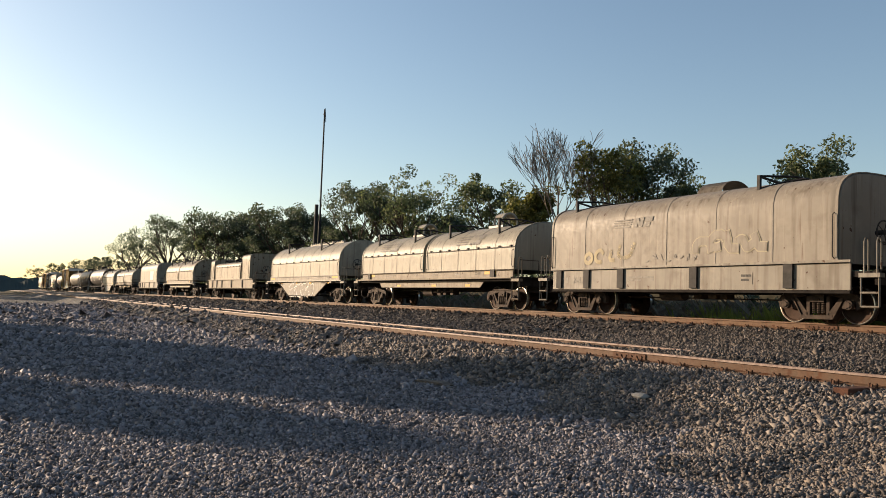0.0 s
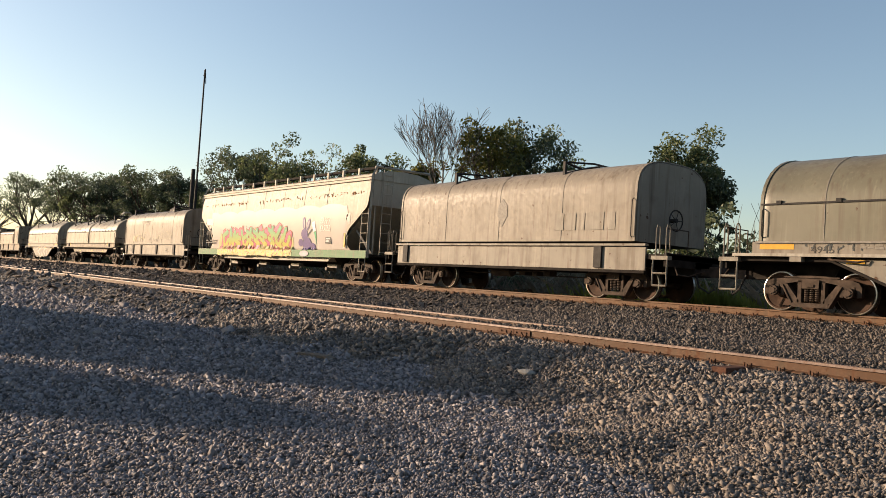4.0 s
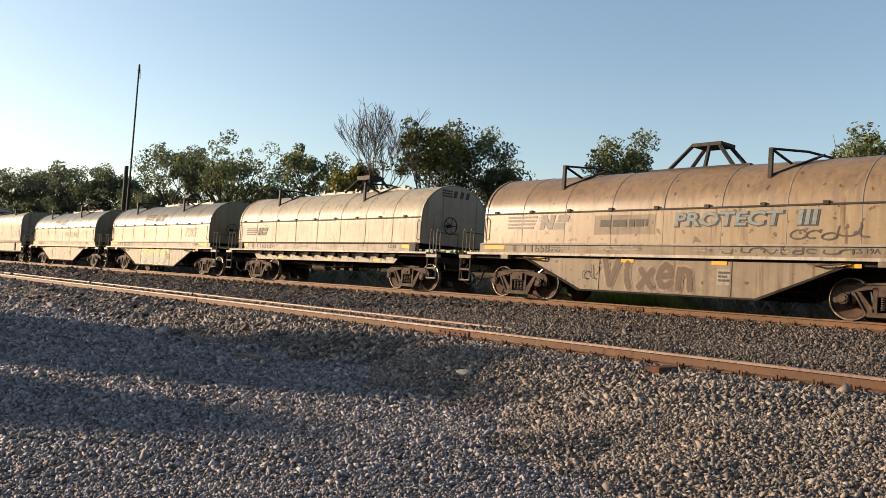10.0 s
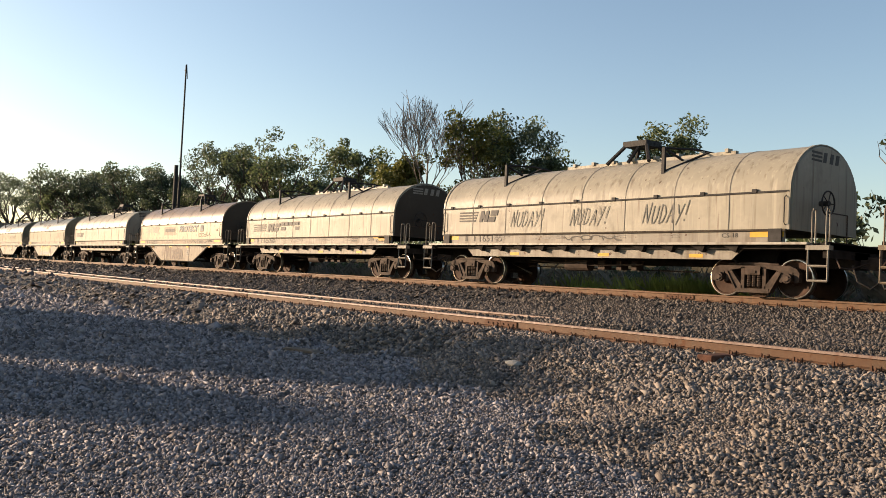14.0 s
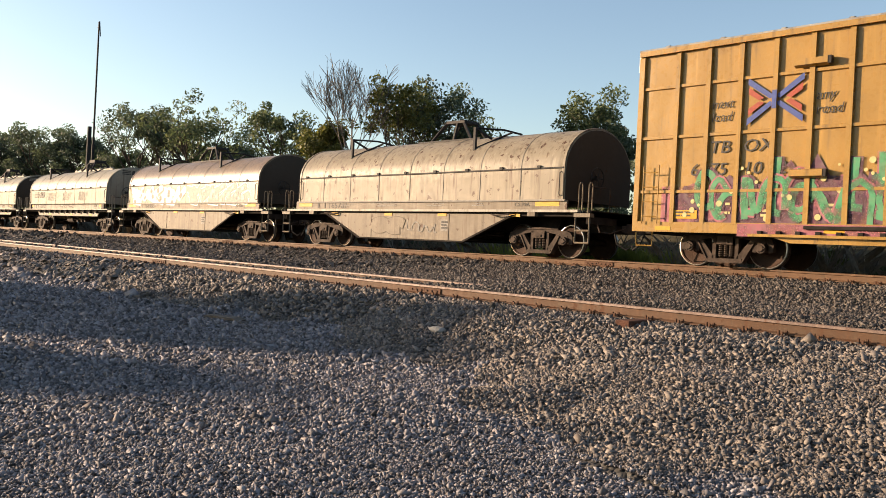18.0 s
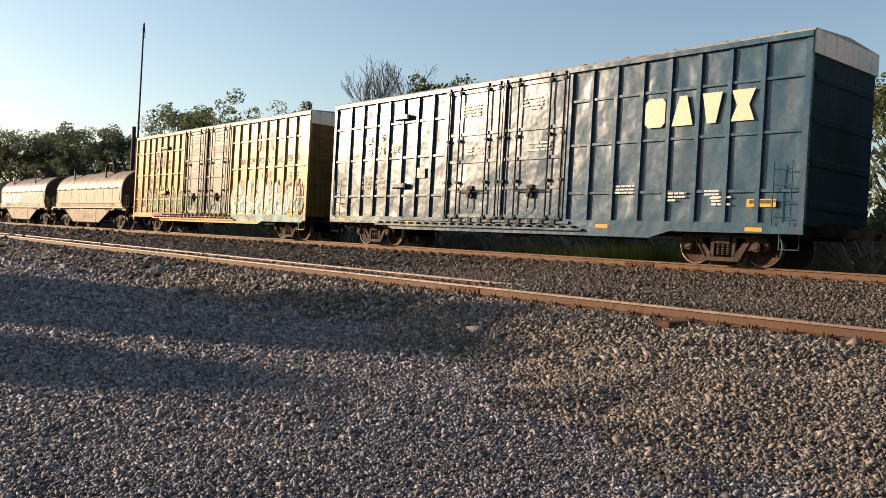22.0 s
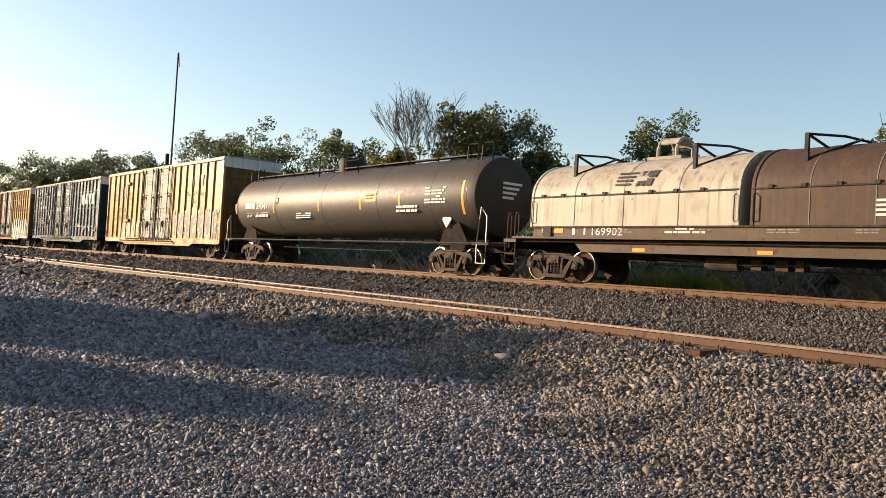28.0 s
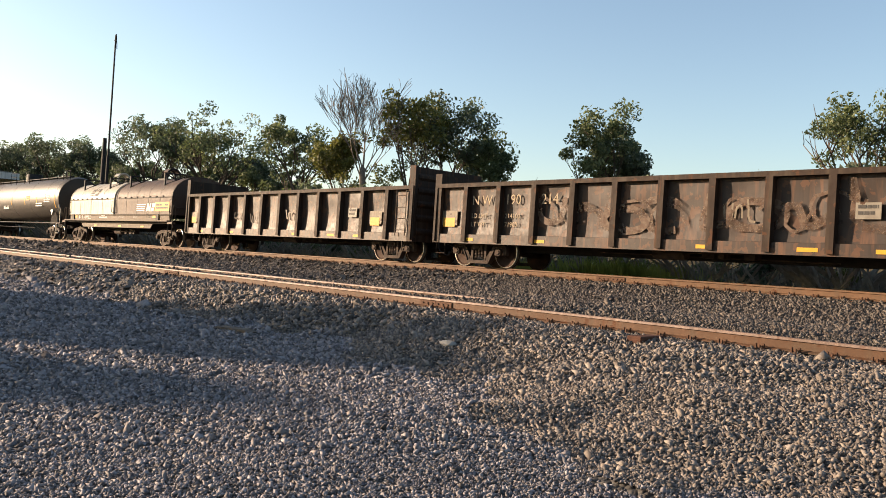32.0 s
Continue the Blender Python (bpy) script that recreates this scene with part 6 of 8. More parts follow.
M_G_FADE = spray("spray_green_to_yellow", (0.386, 0.363, 0.0585), 1.0, second=(0.117, 0.339, 0.193), z_mid=1.85)
M_G_ICE = spray("spray_green_to_ice", (0.16, 0.20, 0.25), 1.0, second=(0.25, 0.34, 0.08), z_mid=0.85)
M_G_PALE = spray("spray_pale_yellow", (0.433, 0.386, 0.175), 1.0)
M_S_RUST = spray("soft_rust", (0.075, 0.042, 0.027), 0.7, 2.4)
M_S_PLUM = spray("soft_plum", (0.10, 0.045, 0.07), 0.6, 2.2)
M_S_GREEN = spray("soft_green", (0.06, 0.24, 0.12), 0.72, 2.0)
M_S_ROSE = spray("soft_rose", (0.30, 0.10, 0.13), 0.78, 1.4)
M_S_WHITE = spray("soft_white", (0.386, 0.38, 0.351), 0.62, 1.4)
M_S_CREAM = spray("soft_cream", (0.322, 0.269, 0.163), 0.85, 1.2)
M_S_TEAL = spray("soft_teal", (0.199, 0.328, 0.339), 0.7, 1.2)
M_G_DARK = plain("spray_dark", (0.0408, 0.0476, 0.051), 0.5)


def cross_mark(ob, x, y, z, s):
    """Blue crossed arms with red chevrons inside them, as plain shapes."""
    for k, (mat, arms) in enumerate(((M_G_BLUE, ((0.0, 0.06, 0.52, 0.44),)), (M_G_RED, ((0.20, 0.045, 0.50, 0.26),)))):
        bm = B()
        yy = y - 0.016 - 0.004 * k
        for sx in (-1, 1):
            for sz in (-1, 1):
                for ax, az, bx, bz in arms:
                    t = 0.095 * s
                    prism_y(bm, [(x + sx * ax * s, z + sz * az * s), (x + sx * bx * s, z + sz * bz * s), (x + sx * (bx * s), z + sz * (bz * s - t * 1.3)), (x + sx * (ax * s + t), z + sz * (az * s - t * 0.4))], yy - 0.002, yy)
        tagged(part("painted_mark", bm, mat, ob), kind="stuff")
    boxpart("painted_centre", (x - 0.05, x + 0.05, -1.612, -1.607, z - 0.2, z + 0.2), M_G_BLUE, ob)


def block_letters(ob, x, y, z, w, h, n, mat):
    """A large brand word as plain blocks."""
    bm = B()
    cw = w / n
    forms = (((0.12, 0), (0.62, 0), (0.74, 0.14), (0.74, 0.86), (0.62, 1), (0.12, 1), (0, 0.86), (0, 0.14)), ((0, 0), (0.74, 0), (0.50, 1), (0.24, 1)), ((0.22, 0), (0.52, 0), (0.70, 1), (0.04, 1)), ((0, 0), (0.74, 0), (0.56, 0.5), (0.74, 1), (0, 1), (0.18, 0.5)))
    for k in range(n):
        prism_y(bm, [(x + k * cw + px * cw, z + pz * h) for px, pz in forms[k % 4]], y - 0.005, y)
    tagged(part("painted_mark", bm, mat, ob), kind="stuff")


def build_train():
    # head of the visible train: mixed hoods
    e0 = coil_car(-88.3, "tan double-hood coil car with black sill", "straight", [std_hood(M_TAN, "rings", -3.2, x0=-6.6, x1=0.0, brackets=(-5.0, -1.6), rail_x=None, seams=5), std_hood(M_TAN, "rings", 3.4, x0=0.15, x1=6.8, brackets=(1.5, 4.9), rail_x=None, seams=5)], half=7.6, tc=11.6, reach=8.1)
    f0 = coil_car(-106.0, "pale coil car with white patch on its hood", "staked", [std_hood(M_CREAM, None, x0=-5.6, x1=5.6, z0=1.5, z1=2.8, zt=3.75, power=3.2, crimp=False, rail_x=None, seams=4)], half=6.9, tc=9.0, reach=7.4)
    placard(f0, 1.2, -1.505, 1.75, 2.2, 1.0, M_WHITE)
    d0 = coil_car(-68.2, "tan coil car with low covers between tall end walls", "staked", [std_hood(M_TAN, None, x0=-4.6, x1=3.4, z0=1.5, z1=2.5, zt=2.95, power=3.5, crimp=True, rail_x=None, seams=4, brackets=(-2.5, 0.8)), std_hood(M_TAN, None, x0=-6.3, x1=-5.0, z0=1.5, z1=2.8, zt=3.3, power=4, crimp=False, rail_x=None, seams=2, brackets=()), std_hood(M_TAN, None, x0=3.8, x1=6.0, z0=1.5, z1=3.0, zt=3.45, power=4, crimp=False, rail_x=None, seams=2, brackets=())], half=7.6, tc=11.6, reach=8.1, skirt=M_SKIRT_TAN)
    c0 = coil_car(-50.5, "pale grey coil car with graffiti on its skirt", "sloped", [std_hood(M_CREAM, None)])
    piece(c0, -2.3, -1.472, 0.4, 4.4, 0.75, [M_G_WHITE, M_FADED, M_SKIRT], 12, 6)
    b0 = coil_car(-33.8, "pale double-hood coil car with brown sill", "straight", [std_hood(M_CREAM, "rings", -2.6, x0=-7.1, x1=0.0, brackets=(-5.6, -1.5), rail_x=None, seams=5, zt=3.45), std_hood(M_CREAM, "rings", 4.5, x0=0.25, x1=7.55, brackets=(1.9, 5.9), rail_x=None, seams=5, zt=3.45)], half=7.9, tc=12.1, reach=8.3, skirt=M_SKIRT_TAN, gussets=False)
    stripes_mark(b0, -4.9, -1.41, 2.62, 2.0, 0.42, M_FADED, wrap=(1.5, 2.42, 3.45))
    stripes_mark(b0, 2.9, -1.41, 2.62, 2.0, 0.42, M_FADED, wrap=(1.5, 2.42, 3.45))
    a0 = coil_car(-18.0, "beige coil car with boxy hood and black stakes", "staked", [std_hood(M_CREAM2, None, x0=-5.95, x1=5.5, z0=1.45, z1=2.75, zt=3.7, power=3.0, crimp=False, rail_x=None, seams=6, brackets=(-4.9, 2.9))], half=6.55, tc=9.2, reach=7.15, number="68755", num_mat=M_FADED)
    hoop = B()
    loft(hoop, [[(0.1 + dx, -0.62 * math.cos(a), 3.62 + 0.42 * math.sin(a)) for a in [math.pi * k / 12 for k in range(13)]] for dx in (0.0, 0.95)], caps=False, closed=False)
    bmesh.ops.solidify(hoop, geom=hoop.faces[:], thickness=0.05)
    part("lifting_hoop", hoop, M_CREAM2, a0, smooth=True)
    stripes_mark(a0, -2.6, -1.503, 2.72, 1.7, 0.3, M_FADED)
    ribbons(a0, 1.0, -1.500, 1.75, 2.5, 0.75, [M_G_STONE, M_CREAM2], 21, 5, 0.11, 1.3)
    ribbons(a0, -4.0, -1.502, 1.62, 2.2, 0.6, [M_S_CREAM], 31, 4, 0.05)
    scrawl(a0, -1.1, -1.504, 1.62, 2.2, 0.26, M_FADED, 32, 8, 0.016)
    placard(a0, 2.55, -1.503, 0.95, 0.42, 0.3, M_SKIRT, 2)
    # covered hopper
    hp = hopper(-0.65, "white covered hopper with green sill and bright graffiti")
    cloud(hp, -6.2, -1.612, 0.93, 8.75, 1.55, M_G_PALE, 40, 0.55, 26)
    piece(hp, -5.9, -1.618, 1.15, 8.2, 1.30, [M_G_RED, M_G_PINK], 43, 9, 0.17, 1.2)
    piece(hp, -5.7, -1.636, 1.12, 7.9, 1.28, [M_G_RED, M_G_FADE, M_G_FADE], 41, 10, 0.16, 1.22)
    piece(hp, -6.1, -1.654, 0.93, 8.5, 0.32, [M_G_ORANGE, M_G_PALE, M_G_YELLOW], 44, 13, 0.2, 1.15)
    dots(hp, -5.0, -1.676, 1.6, 7.0, 0.8, M_G_TEAL, 45, 26, 0.05)
    blots = ((3.62, 2.40, 0.13, 0.30, 0.15, M_G_PURPLE), (4.02, 2.36, 0.13, 0.28, -0.5, M_G_PURPLE), (3.64, 2.39, 0.07, 0.2, 0.15, M_G_LILAC), (4.02, 2.35, 0.07, 0.19, -0.5, M_G_LILAC), (3.65, 1.92, 0.31, 0.25, 0.0, M_G_PURPLE), (3.85, 1.47, 0.40, 0.30, 0.3, M_G_PURPLE), (3.28, 1.55, 0.23, 0.17, 0.0, M_G_PURPLE), (4.42, 1.38, 0.24, 0.15, -0.4, M_G_PURPLE), (3.78, 1.06, 0.42, 0.13, 0.0, M_G_LILAC))
    for k, (cx, cz, rx, rz, tilt, m) in enumerate(blots):
        bm = B()
        ring = [(rx * math.cos(2 * math.pi * q / 20), rz * math.sin(2 * math.pi * q / 20)) for q in range(20)]
        bm.faces.new([bm.verts.new((cx + px * math.cos(tilt) - pz * math.sin(tilt), -1.628 - 0.004 * k, cz + px * math.sin(tilt) + pz * math.cos(tilt))) for px, pz in ring])
        tagged(part("graffiti_fill", bm, m, hp, "plain sprayed blot"), kind="stuff")
    for k, (pts, m) in enumerate((([(3.12, 1.46), (3.18, 1.40), (4.42, 2.10), (4.36, 2.17)], M_G_DARK), ([(4.34, 2.42), (4.46, 2.02), (4.72, 2.06), (4.58, 2.50)], M_G_WHITE), ([(4.52, 2.0), (4.72, 2.05), (4.74, 1.8), (4.69, 1.42), (4.64, 1.75)], M_G_GREEN))):
        bm = B()
        bm.faces.new([bm.verts.new((px, -1.616 - 0.003 * k, pz)) for px, pz in pts])
        tagged(part("graffiti_fill", bm, m, hp, "plain sprayed patch"), kind="stuff")
    for o in hp.children:
        if o.name.startswith("graffiti_fill"):
            bm = B()
            bm.from_mesh(o.data)
            bmesh.ops.triangulate(bm, faces=bm.faces[:])
            bmesh.ops.subdivide_edges(bm, edges=bm.edges[:], cuts=4, use_grid_fill=True)
            for v in bm.verts:
                curve = 1.476 + 0.13 * math.sin(math.pi * (max(1.24, min(v.co.z, 4.1)) - 1.24) / 2.88)
                k = smooth01((v.co.z - 1.22) / 0.07)
                v.co.y = -(1.602 * (1 - k) + curve * k) - 0.008 - 0.25 * max(0.0, -v.co.y - 1.61)
            bm.to_mesh(o.data)
            bm.free()
    sprayed_word(hp, "HAPPY", 5.12, -1.612, 2.37, 0.85, 0.25, [(M_G_WHITE, 0.0105)], 0.15, 46)
    sprayed_word(hp, "EASTER", 5.1, -1.608, 2.05, 0.9, 0.24, [(M_G_WHITE, 0.0105)], 0.15, 47)
    placard(hp, 5.54, -1.545, 1.51, 0.47, 0.28, M_INK, 2, M_WHITE)
    boxpart("reflector", (7.1, 7.2, -1.56, -1.53, 1.35, 2.2), M_YELLOW, hp)
    placard(hp, -7.94, -1.604, 2.52, 0.95, 0.36, M_WHITE)
    lettering("68545", 0.30, -7.95, -1.59, 2.0, M_INK, hp)
    bars(-7.95, -1.58, 1.72, 1.5, 0.24, 2, M_INK, hp, seed=9)
    # plain boxy-hood coil car
    p = coil_car(16.3, "plain grey coil car with boxy hood", "staked", [std_hood(M_CREAM2, None, x0=-5.8, x1=5.5, z0=1.58, z1=2.85, zt=3.85, power=3.0, crimp=False, rail_x=None, seams=4, brackets=(-2.9, 2.4))], half=6.6, tc=8.9, reach=7.2, rec=(-5.3, 4.2))
    bm = B()
    prism_y(bm, [(-0.25, 2.4), (0, 2.05), (0.25, 2.4), (0.2, 2.75), (0, 2.95), (-0.2, 2.75)], -1.507, -1.5)
    tagged(part("painted_mark", bm, M_FADED, p), kind="stuff")
    bars(2.4, -1.503, 2.4, 2.4, 0.55, 1, M_SKIRT, p, seed=4, gap=0.1)
    # single-hood cars in a row, each with its own look
    a = coil_car(31.75, "grey-green covered coil car with sloped white skirt", "sloped", [std_hood(M_GREYGREEN, "rings", 0.4, dark=M_BLACK)])
    stripes_mark(a, -1.9, -1.40, 2.62, 2.3, 0.36, M_INK, wrap=(1.5, 2.42, 3.62))
    sprayed_word(a, "PH1KS*HD", 0.6, -1.503, 1.86, 2.7, 0.28, [(M_GREYINK, 0.017)], 0.05, 14)
    lettering("49451", 0.22, -5.0, -1.505, 1.30, M_INK, a, squeeze=1.25)
    for x in (-3.9, -2.6, -0.4, 1.9, 3.4):
        bars(x, -1.503, 1.50, 0.6, 0.12, 2, M_FADED, a, seed=int(x * 10) + 90)
    scrawl(a, -5.3, -1.504, 1.33, 1.6, 0.2, M_G_DARK, 13, 6, 0.014)
    b = coil_car(47.35, "grey-green coil car with graffiti on its skirt", "sloped", [std_hood(M_GREYGREEN, "rings", 0.8, dark=M_BLACK)], number="165501")
    stripes_mark(b, -1.7, -1.40, 2.62, 2.5, 0.40, M_INK, wrap=(1.5, 2.42, 3.62))
    cloud(b, -1.9, -1.474, 0.38, 3.7, 0.8, M_S_WHITE, 60, 0.3, 10)
    sprayed_word(b, "Bees", -1.62, -1.478, 0.53, 3.2, 0.62, [(M_G_PALE, 0.2), (M_G_DARK, 0.15), (M_G_ICE, 0.125), (M_G_GREY, 0.012)], 0.05, 61)
    sprayed_word(b, "ZUKE", 3.6, -1.503, 1.80, 1.45, 0.42, [(M_G_MAROON, 0.015)], 0.2, 62)
    scrawl(b, -5.9, -1.504, 1.3, 3.4, 0.24, M_G_DARK, 63, 7, 0.014)
    c = coil_car(62.95, "pale coil car with straight ribbed sill", "straight", [std_hood(M_CREAM, "tower", 1.2, dark=M_BLACK, end=M_CREAM, end_mark=M_INK)], number="165139")
    stripes_mark(c, -5.6, -1.505, 1.85, 1.7, 0.32, M_INK)
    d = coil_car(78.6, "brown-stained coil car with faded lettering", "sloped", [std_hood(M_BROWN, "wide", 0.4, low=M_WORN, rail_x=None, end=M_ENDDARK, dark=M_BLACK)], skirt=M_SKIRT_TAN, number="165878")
    stripes_mark(d, -5.3, -1.505, 1.95, 2.2, 0.4, M_FADED)
    lettering("PROTECT  III", 0.44, 0.35, -1.508, 1.99, M_INK, d, squeeze=1.42, slant=0.1, fat=0.03)
    lettering("PROTECT  III", 0.44, 0.33, -1.514, 2.0, M_BLUEGREY, d, squeeze=1.42, slant=0.1, fat=0.012)
    boxpart("faded_panel", (-2.1, -0.2, -1.506, -1.5, 1.8, 2.3), M_SKIRT_TAN, d)
    bars(-1.9, -1.51, 2.18, 1.5, 0.2, 1, M_INK, d, seed=27, gap=0.1)
    sprayed_word(d, "Vixen", -1.75, -1.474, 0.50, 2.75, 0.66, [(M_SKIRT, 0.13), (M_G_BROWN, 0.105), (M_G_TAUPE, 0.075)], 0.06, 71)
    ribbons(d, 3.3, -1.506, 1.66, 1.7, 0.34, [M_INK], 72, 5, 0.013)
    ribbons(d, 1.7, -1.504, 1.33, 3.0, 0.19, [M_INK], 73, 9, 0.011)
    ribbons(d, -2.4, -1.504, 0.62, 0.5, 0.45, [M_INK], 74, 2, 0.012)
    lettering("H-IC", 0.2, 5.5, -1.507, 1.95, M_G_BROWN, d, slant=0.2)
    e = coil_car(94.2, "pale coil car with dark ribbed sill", "straight", [std_hood(M_CREAM, "tower", 0.2, dark=M_BLACK, end=M_ENDDARK, end_mark=M_FADED)], number="165200")
    stripes_mark(e, -5.5, -1.505, 1.85, 2.6, 0.36, M_INK)
    bars(-2.7, -1.503, 2.25, 1.8, 0.42, 2, M_INK, e, seed=16, gap=0.25)
    lettering("CS-18", 0.17, 5.2, -1.506, 1.31, M_INK, e, squeeze=1.2)
    boxpart("yellow_panel", (5.0, 6.0, -1.506, -1.5, 1.46, 1.54), M_YELLOW, e)
    placard(e, 3.4, -1.502, 1.29, 0.6, 0.24, M_SKIRT_TAN, 2)
    f = coil_car(109.8, "pale coil car with scribbled dark tags", "straight", [std_hood(M_CREAM, "tower", 0.9, dark=M_BLACK, end=M_CREAM, end_mark=M_INK)], number="165145")
    stripes_mark(f, -5.4, -1.505, 1.95, 1.8, 0.36, M_INK)
    for k, x in enumerate((-2.9, -0.4, 2.2)):
        sprayed_word(f, "NUDAY!", x, -1.503, 1.78, 1.5, 0.46, [(M_GREYINK, 0.014)], 0.25, 81 + k)
    ribbons(f, -0.6, -1.504, 1.32, 2.2, 0.2, [M_INK], 84, 6, 0.012)
    g = coil_car(125.4, "brown-topped coil car with large grey graffiti", "sloped", [std_hood(M_BROWN, "wide", 0.0, low=M_WORN, rail_x=None, end=M_ENDDARK, dark=M_BLACK)], skirt=M_SKIRT_TAN, number="164903")
    piece(g, -5.9, -1.502, 1.6, 5.6, 0.82, [M_G_GREY, M_G_WHITE, M_FADED], 5, 6)
    piece(g, 0.2, -1.502, 1.6, 5.4, 0.78, [M_G_WHITE, M_G_GREY, M_BROWN], 6, 6)
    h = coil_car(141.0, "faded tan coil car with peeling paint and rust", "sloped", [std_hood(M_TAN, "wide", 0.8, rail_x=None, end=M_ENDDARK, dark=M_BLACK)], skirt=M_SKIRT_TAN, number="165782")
    ribbons(h, -1.7, -1.474, 0.45, 1.5, 0.65, [M_G_TAUPE, M_SKIRT_TAN], 91, 2, 0.15, 1.15)
    ribbons(h, -0.1, -1.476, 0.55, 1.6, 0.42, [M_FADED], 92, 5, 0.016)
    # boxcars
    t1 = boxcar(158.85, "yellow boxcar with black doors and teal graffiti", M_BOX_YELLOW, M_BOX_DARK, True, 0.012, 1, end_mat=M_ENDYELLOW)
    cross_mark(t1, -5.796, -1.552, 3.68, 1.2)
    for x, wds in ((-7.30, ("next", "load")), (-4.92, ("any", "road"))):
        for k, wd in enumerate(wds):
            lettering(wd, 0.3, x, -1.548, 3.6 - k * 0.3, M_INK, t1, slant=0.2)
    for x, z, wd in ((-7.32, 2.58, "TB"), (-6.5, 2.58, "OX"), (-7.78, 2.08, "6"), (-7.30, 2.08, "75"), (-6.48, 2.08, "10"), (-5.70, 2.08, "2")):
        lettering(wd, 0.40, x, -1.55, z, M_INK, t1, squeeze=1.15, slant=0.15)
    for x, z in ((-7.2, 1.45), (-6.3, 1.4), (-4.7, 1.42)):
        bars(x, -1.56, z, 0.5, 0.3, 3, M_G_PALE, t1, seed=int(x * 10) + 300)
    placard(t1, -8.15, -1.56, 1.08, 0.62, 0.2, M_YELLOW, 2)
    placard(t1, 7.75, -1.562, 1.0, 0.85, 0.3, M_YELLOW, 2)
    bars(7.75, -1.552, 2.75, 0.7, 0.75, 6, M_INK, t1, seed=305, gap=0.6)
    lettering("RAILCAR POOLING EXPERTS", 0.36, 3.3, -1.552, 3.22, M_INK, t1, squeeze=1.12)
    block_letters(t1, 4.7, -1.552, 3.75, 1.9, 0.75, 3, M_G_RED)
    cloud(t1, 2.6, -1.546, 0.98, 6.3, 1.75, M_S_WHITE, 100, 0.6, 16)
    ribbons(t1, 2.8, -1.545, 1.55, 5.9, 1.0, [M_G_DARK, M_G_ROSEBROWN], 104, 8, 0.13, 1.25)
    piece(t1, 2.9, -1.546, 1.6, 5.7, 0.95, [M_G_DARK, M_G_ROSEBROWN], 113, 9, 0.16, 1.3)
    ribbons(t1, 2.7, -1.553, 0.98, 6.1, 0.6, [M_G_TEAL], 112, 9, 0.17)
    ribbons(t1, 2.8, -1.556, 0.95, 5.9, 1.6, [M_G_DARK, M_G_TEAL, M_G_WHITE, M_S_WHITE], 101, 7, 0.17, 1.16)
    piece(t1, 2.8, -1.566, 0.98, 5.9, 0.95, [M_G_DARK, M_G_TEAL], 122, 9, 0.10, 1.3)
    ribbons(t1, 5.4, -1.549, 2.55, 1.1, 0.35, [M_G_BROWN], 119, 4, 0.02)
    boxpart("sprayed_sill", (2.5, 9.0, -1.607, -1.602, 0.70, 0.98), M_S_TEAL, t1)
    cloud(t1, -8.5, -1.546, 0.98, 5.8, 1.15, M_S_ROSE, 103, 0.4)
    cloud(t1, -8.2, -1.5495, 0.98, 5.4, 1.2, M_S_PLUM, 118, 0.6)
    cloud(t1, -7.6, -1.5525, 0.98, 5.0, 1.5, M_S_PLUM, 125, 0.5)
    ribbons(t1, -7.5, -1.555, 1.0, 4.9, 1.35, [M_S_PLUM, M_S_GREEN], 105, 9, 0.075, 1.9)
    ribbons(t1, -7.1, -1.562, 1.0, 4.5, 1.45, [M_S_ROSE, M_S_GREEN], 126, 8, 0.06, 1.7)
    dots(t1, -8.2, -1.572, 1.05, 5.4, 1.3, M_G_PALE, 106, 30, 0.075)
    boxpart("sprayed_sill", (-6.5, -0.5, -1.607, -1.602, 0.70, 0.98), M_S_ROSE, t1)
    ribbons(t1, -2.5, -1.574, 1.05, 2.2, 1.1, [M_S_PLUM, M_S_GREEN], 108, 4, 0.07, 1.6)
    ribbons(t1, 0.2, -1.574, 1.05, 2.1, 0.8, [M_G_DARK, M_S_TEAL, M_S_WHITE], 109, 5, 0.06, 1.3)
    for x in (-2.0, 0.55):
        for k, wd in enumerate(("IMPORTANT", "CLOSE THIS DOOR", "BEFORE CLOSING MAIN DOOR", "", "IMPORTANTE", "CIERRE ESTA PUERTA ANTES DE", "CERRAR LA PUERTA PRINCIPAL") if x < 0 else ("CLOSE AND LOCK", "BOTH DOORS BEFORE", "MOVING CAR", "", "CIERRE Y PONGA EL SEGURO", "EN AMBAS PUERTAS ANTES", "DE MOVER EL CARRO")):
            lettering(wd or " ", 0.125, x + 0.72, -1.585, 4.66 - k * 0.135, M_WHITE, t1, align="CENTER")
        bars(x + 0.2, -1.572, 3.35, 0.6, 0.22, 3, M_WHITE, t1, seed=int(x * 10) + 60)
        bars(x + 1.1, -1.572, 2.5, 0.6, 0.24, 3, M_WHITE, t1, seed=int(x * 10) + 61)
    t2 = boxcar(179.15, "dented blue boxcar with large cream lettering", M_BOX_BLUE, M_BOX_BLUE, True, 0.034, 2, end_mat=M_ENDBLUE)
    block_letters(t2, 5.0, -1.585, 3.32, 3.18, 0.72, 4, M_G_BONE)
    for x, z, wd in ((-7.2, 3.60, "LR"), (-6.28, 3.66, "S"), (-7.2, 3.16, "13"), (-6.42, 3.20, "76"), (-5.62, 3.22, "58")):
        lettering(wd, 0.34, x, -1.584, z, M_G_BONE, t2, squeeze=1.2, fat=0.006)
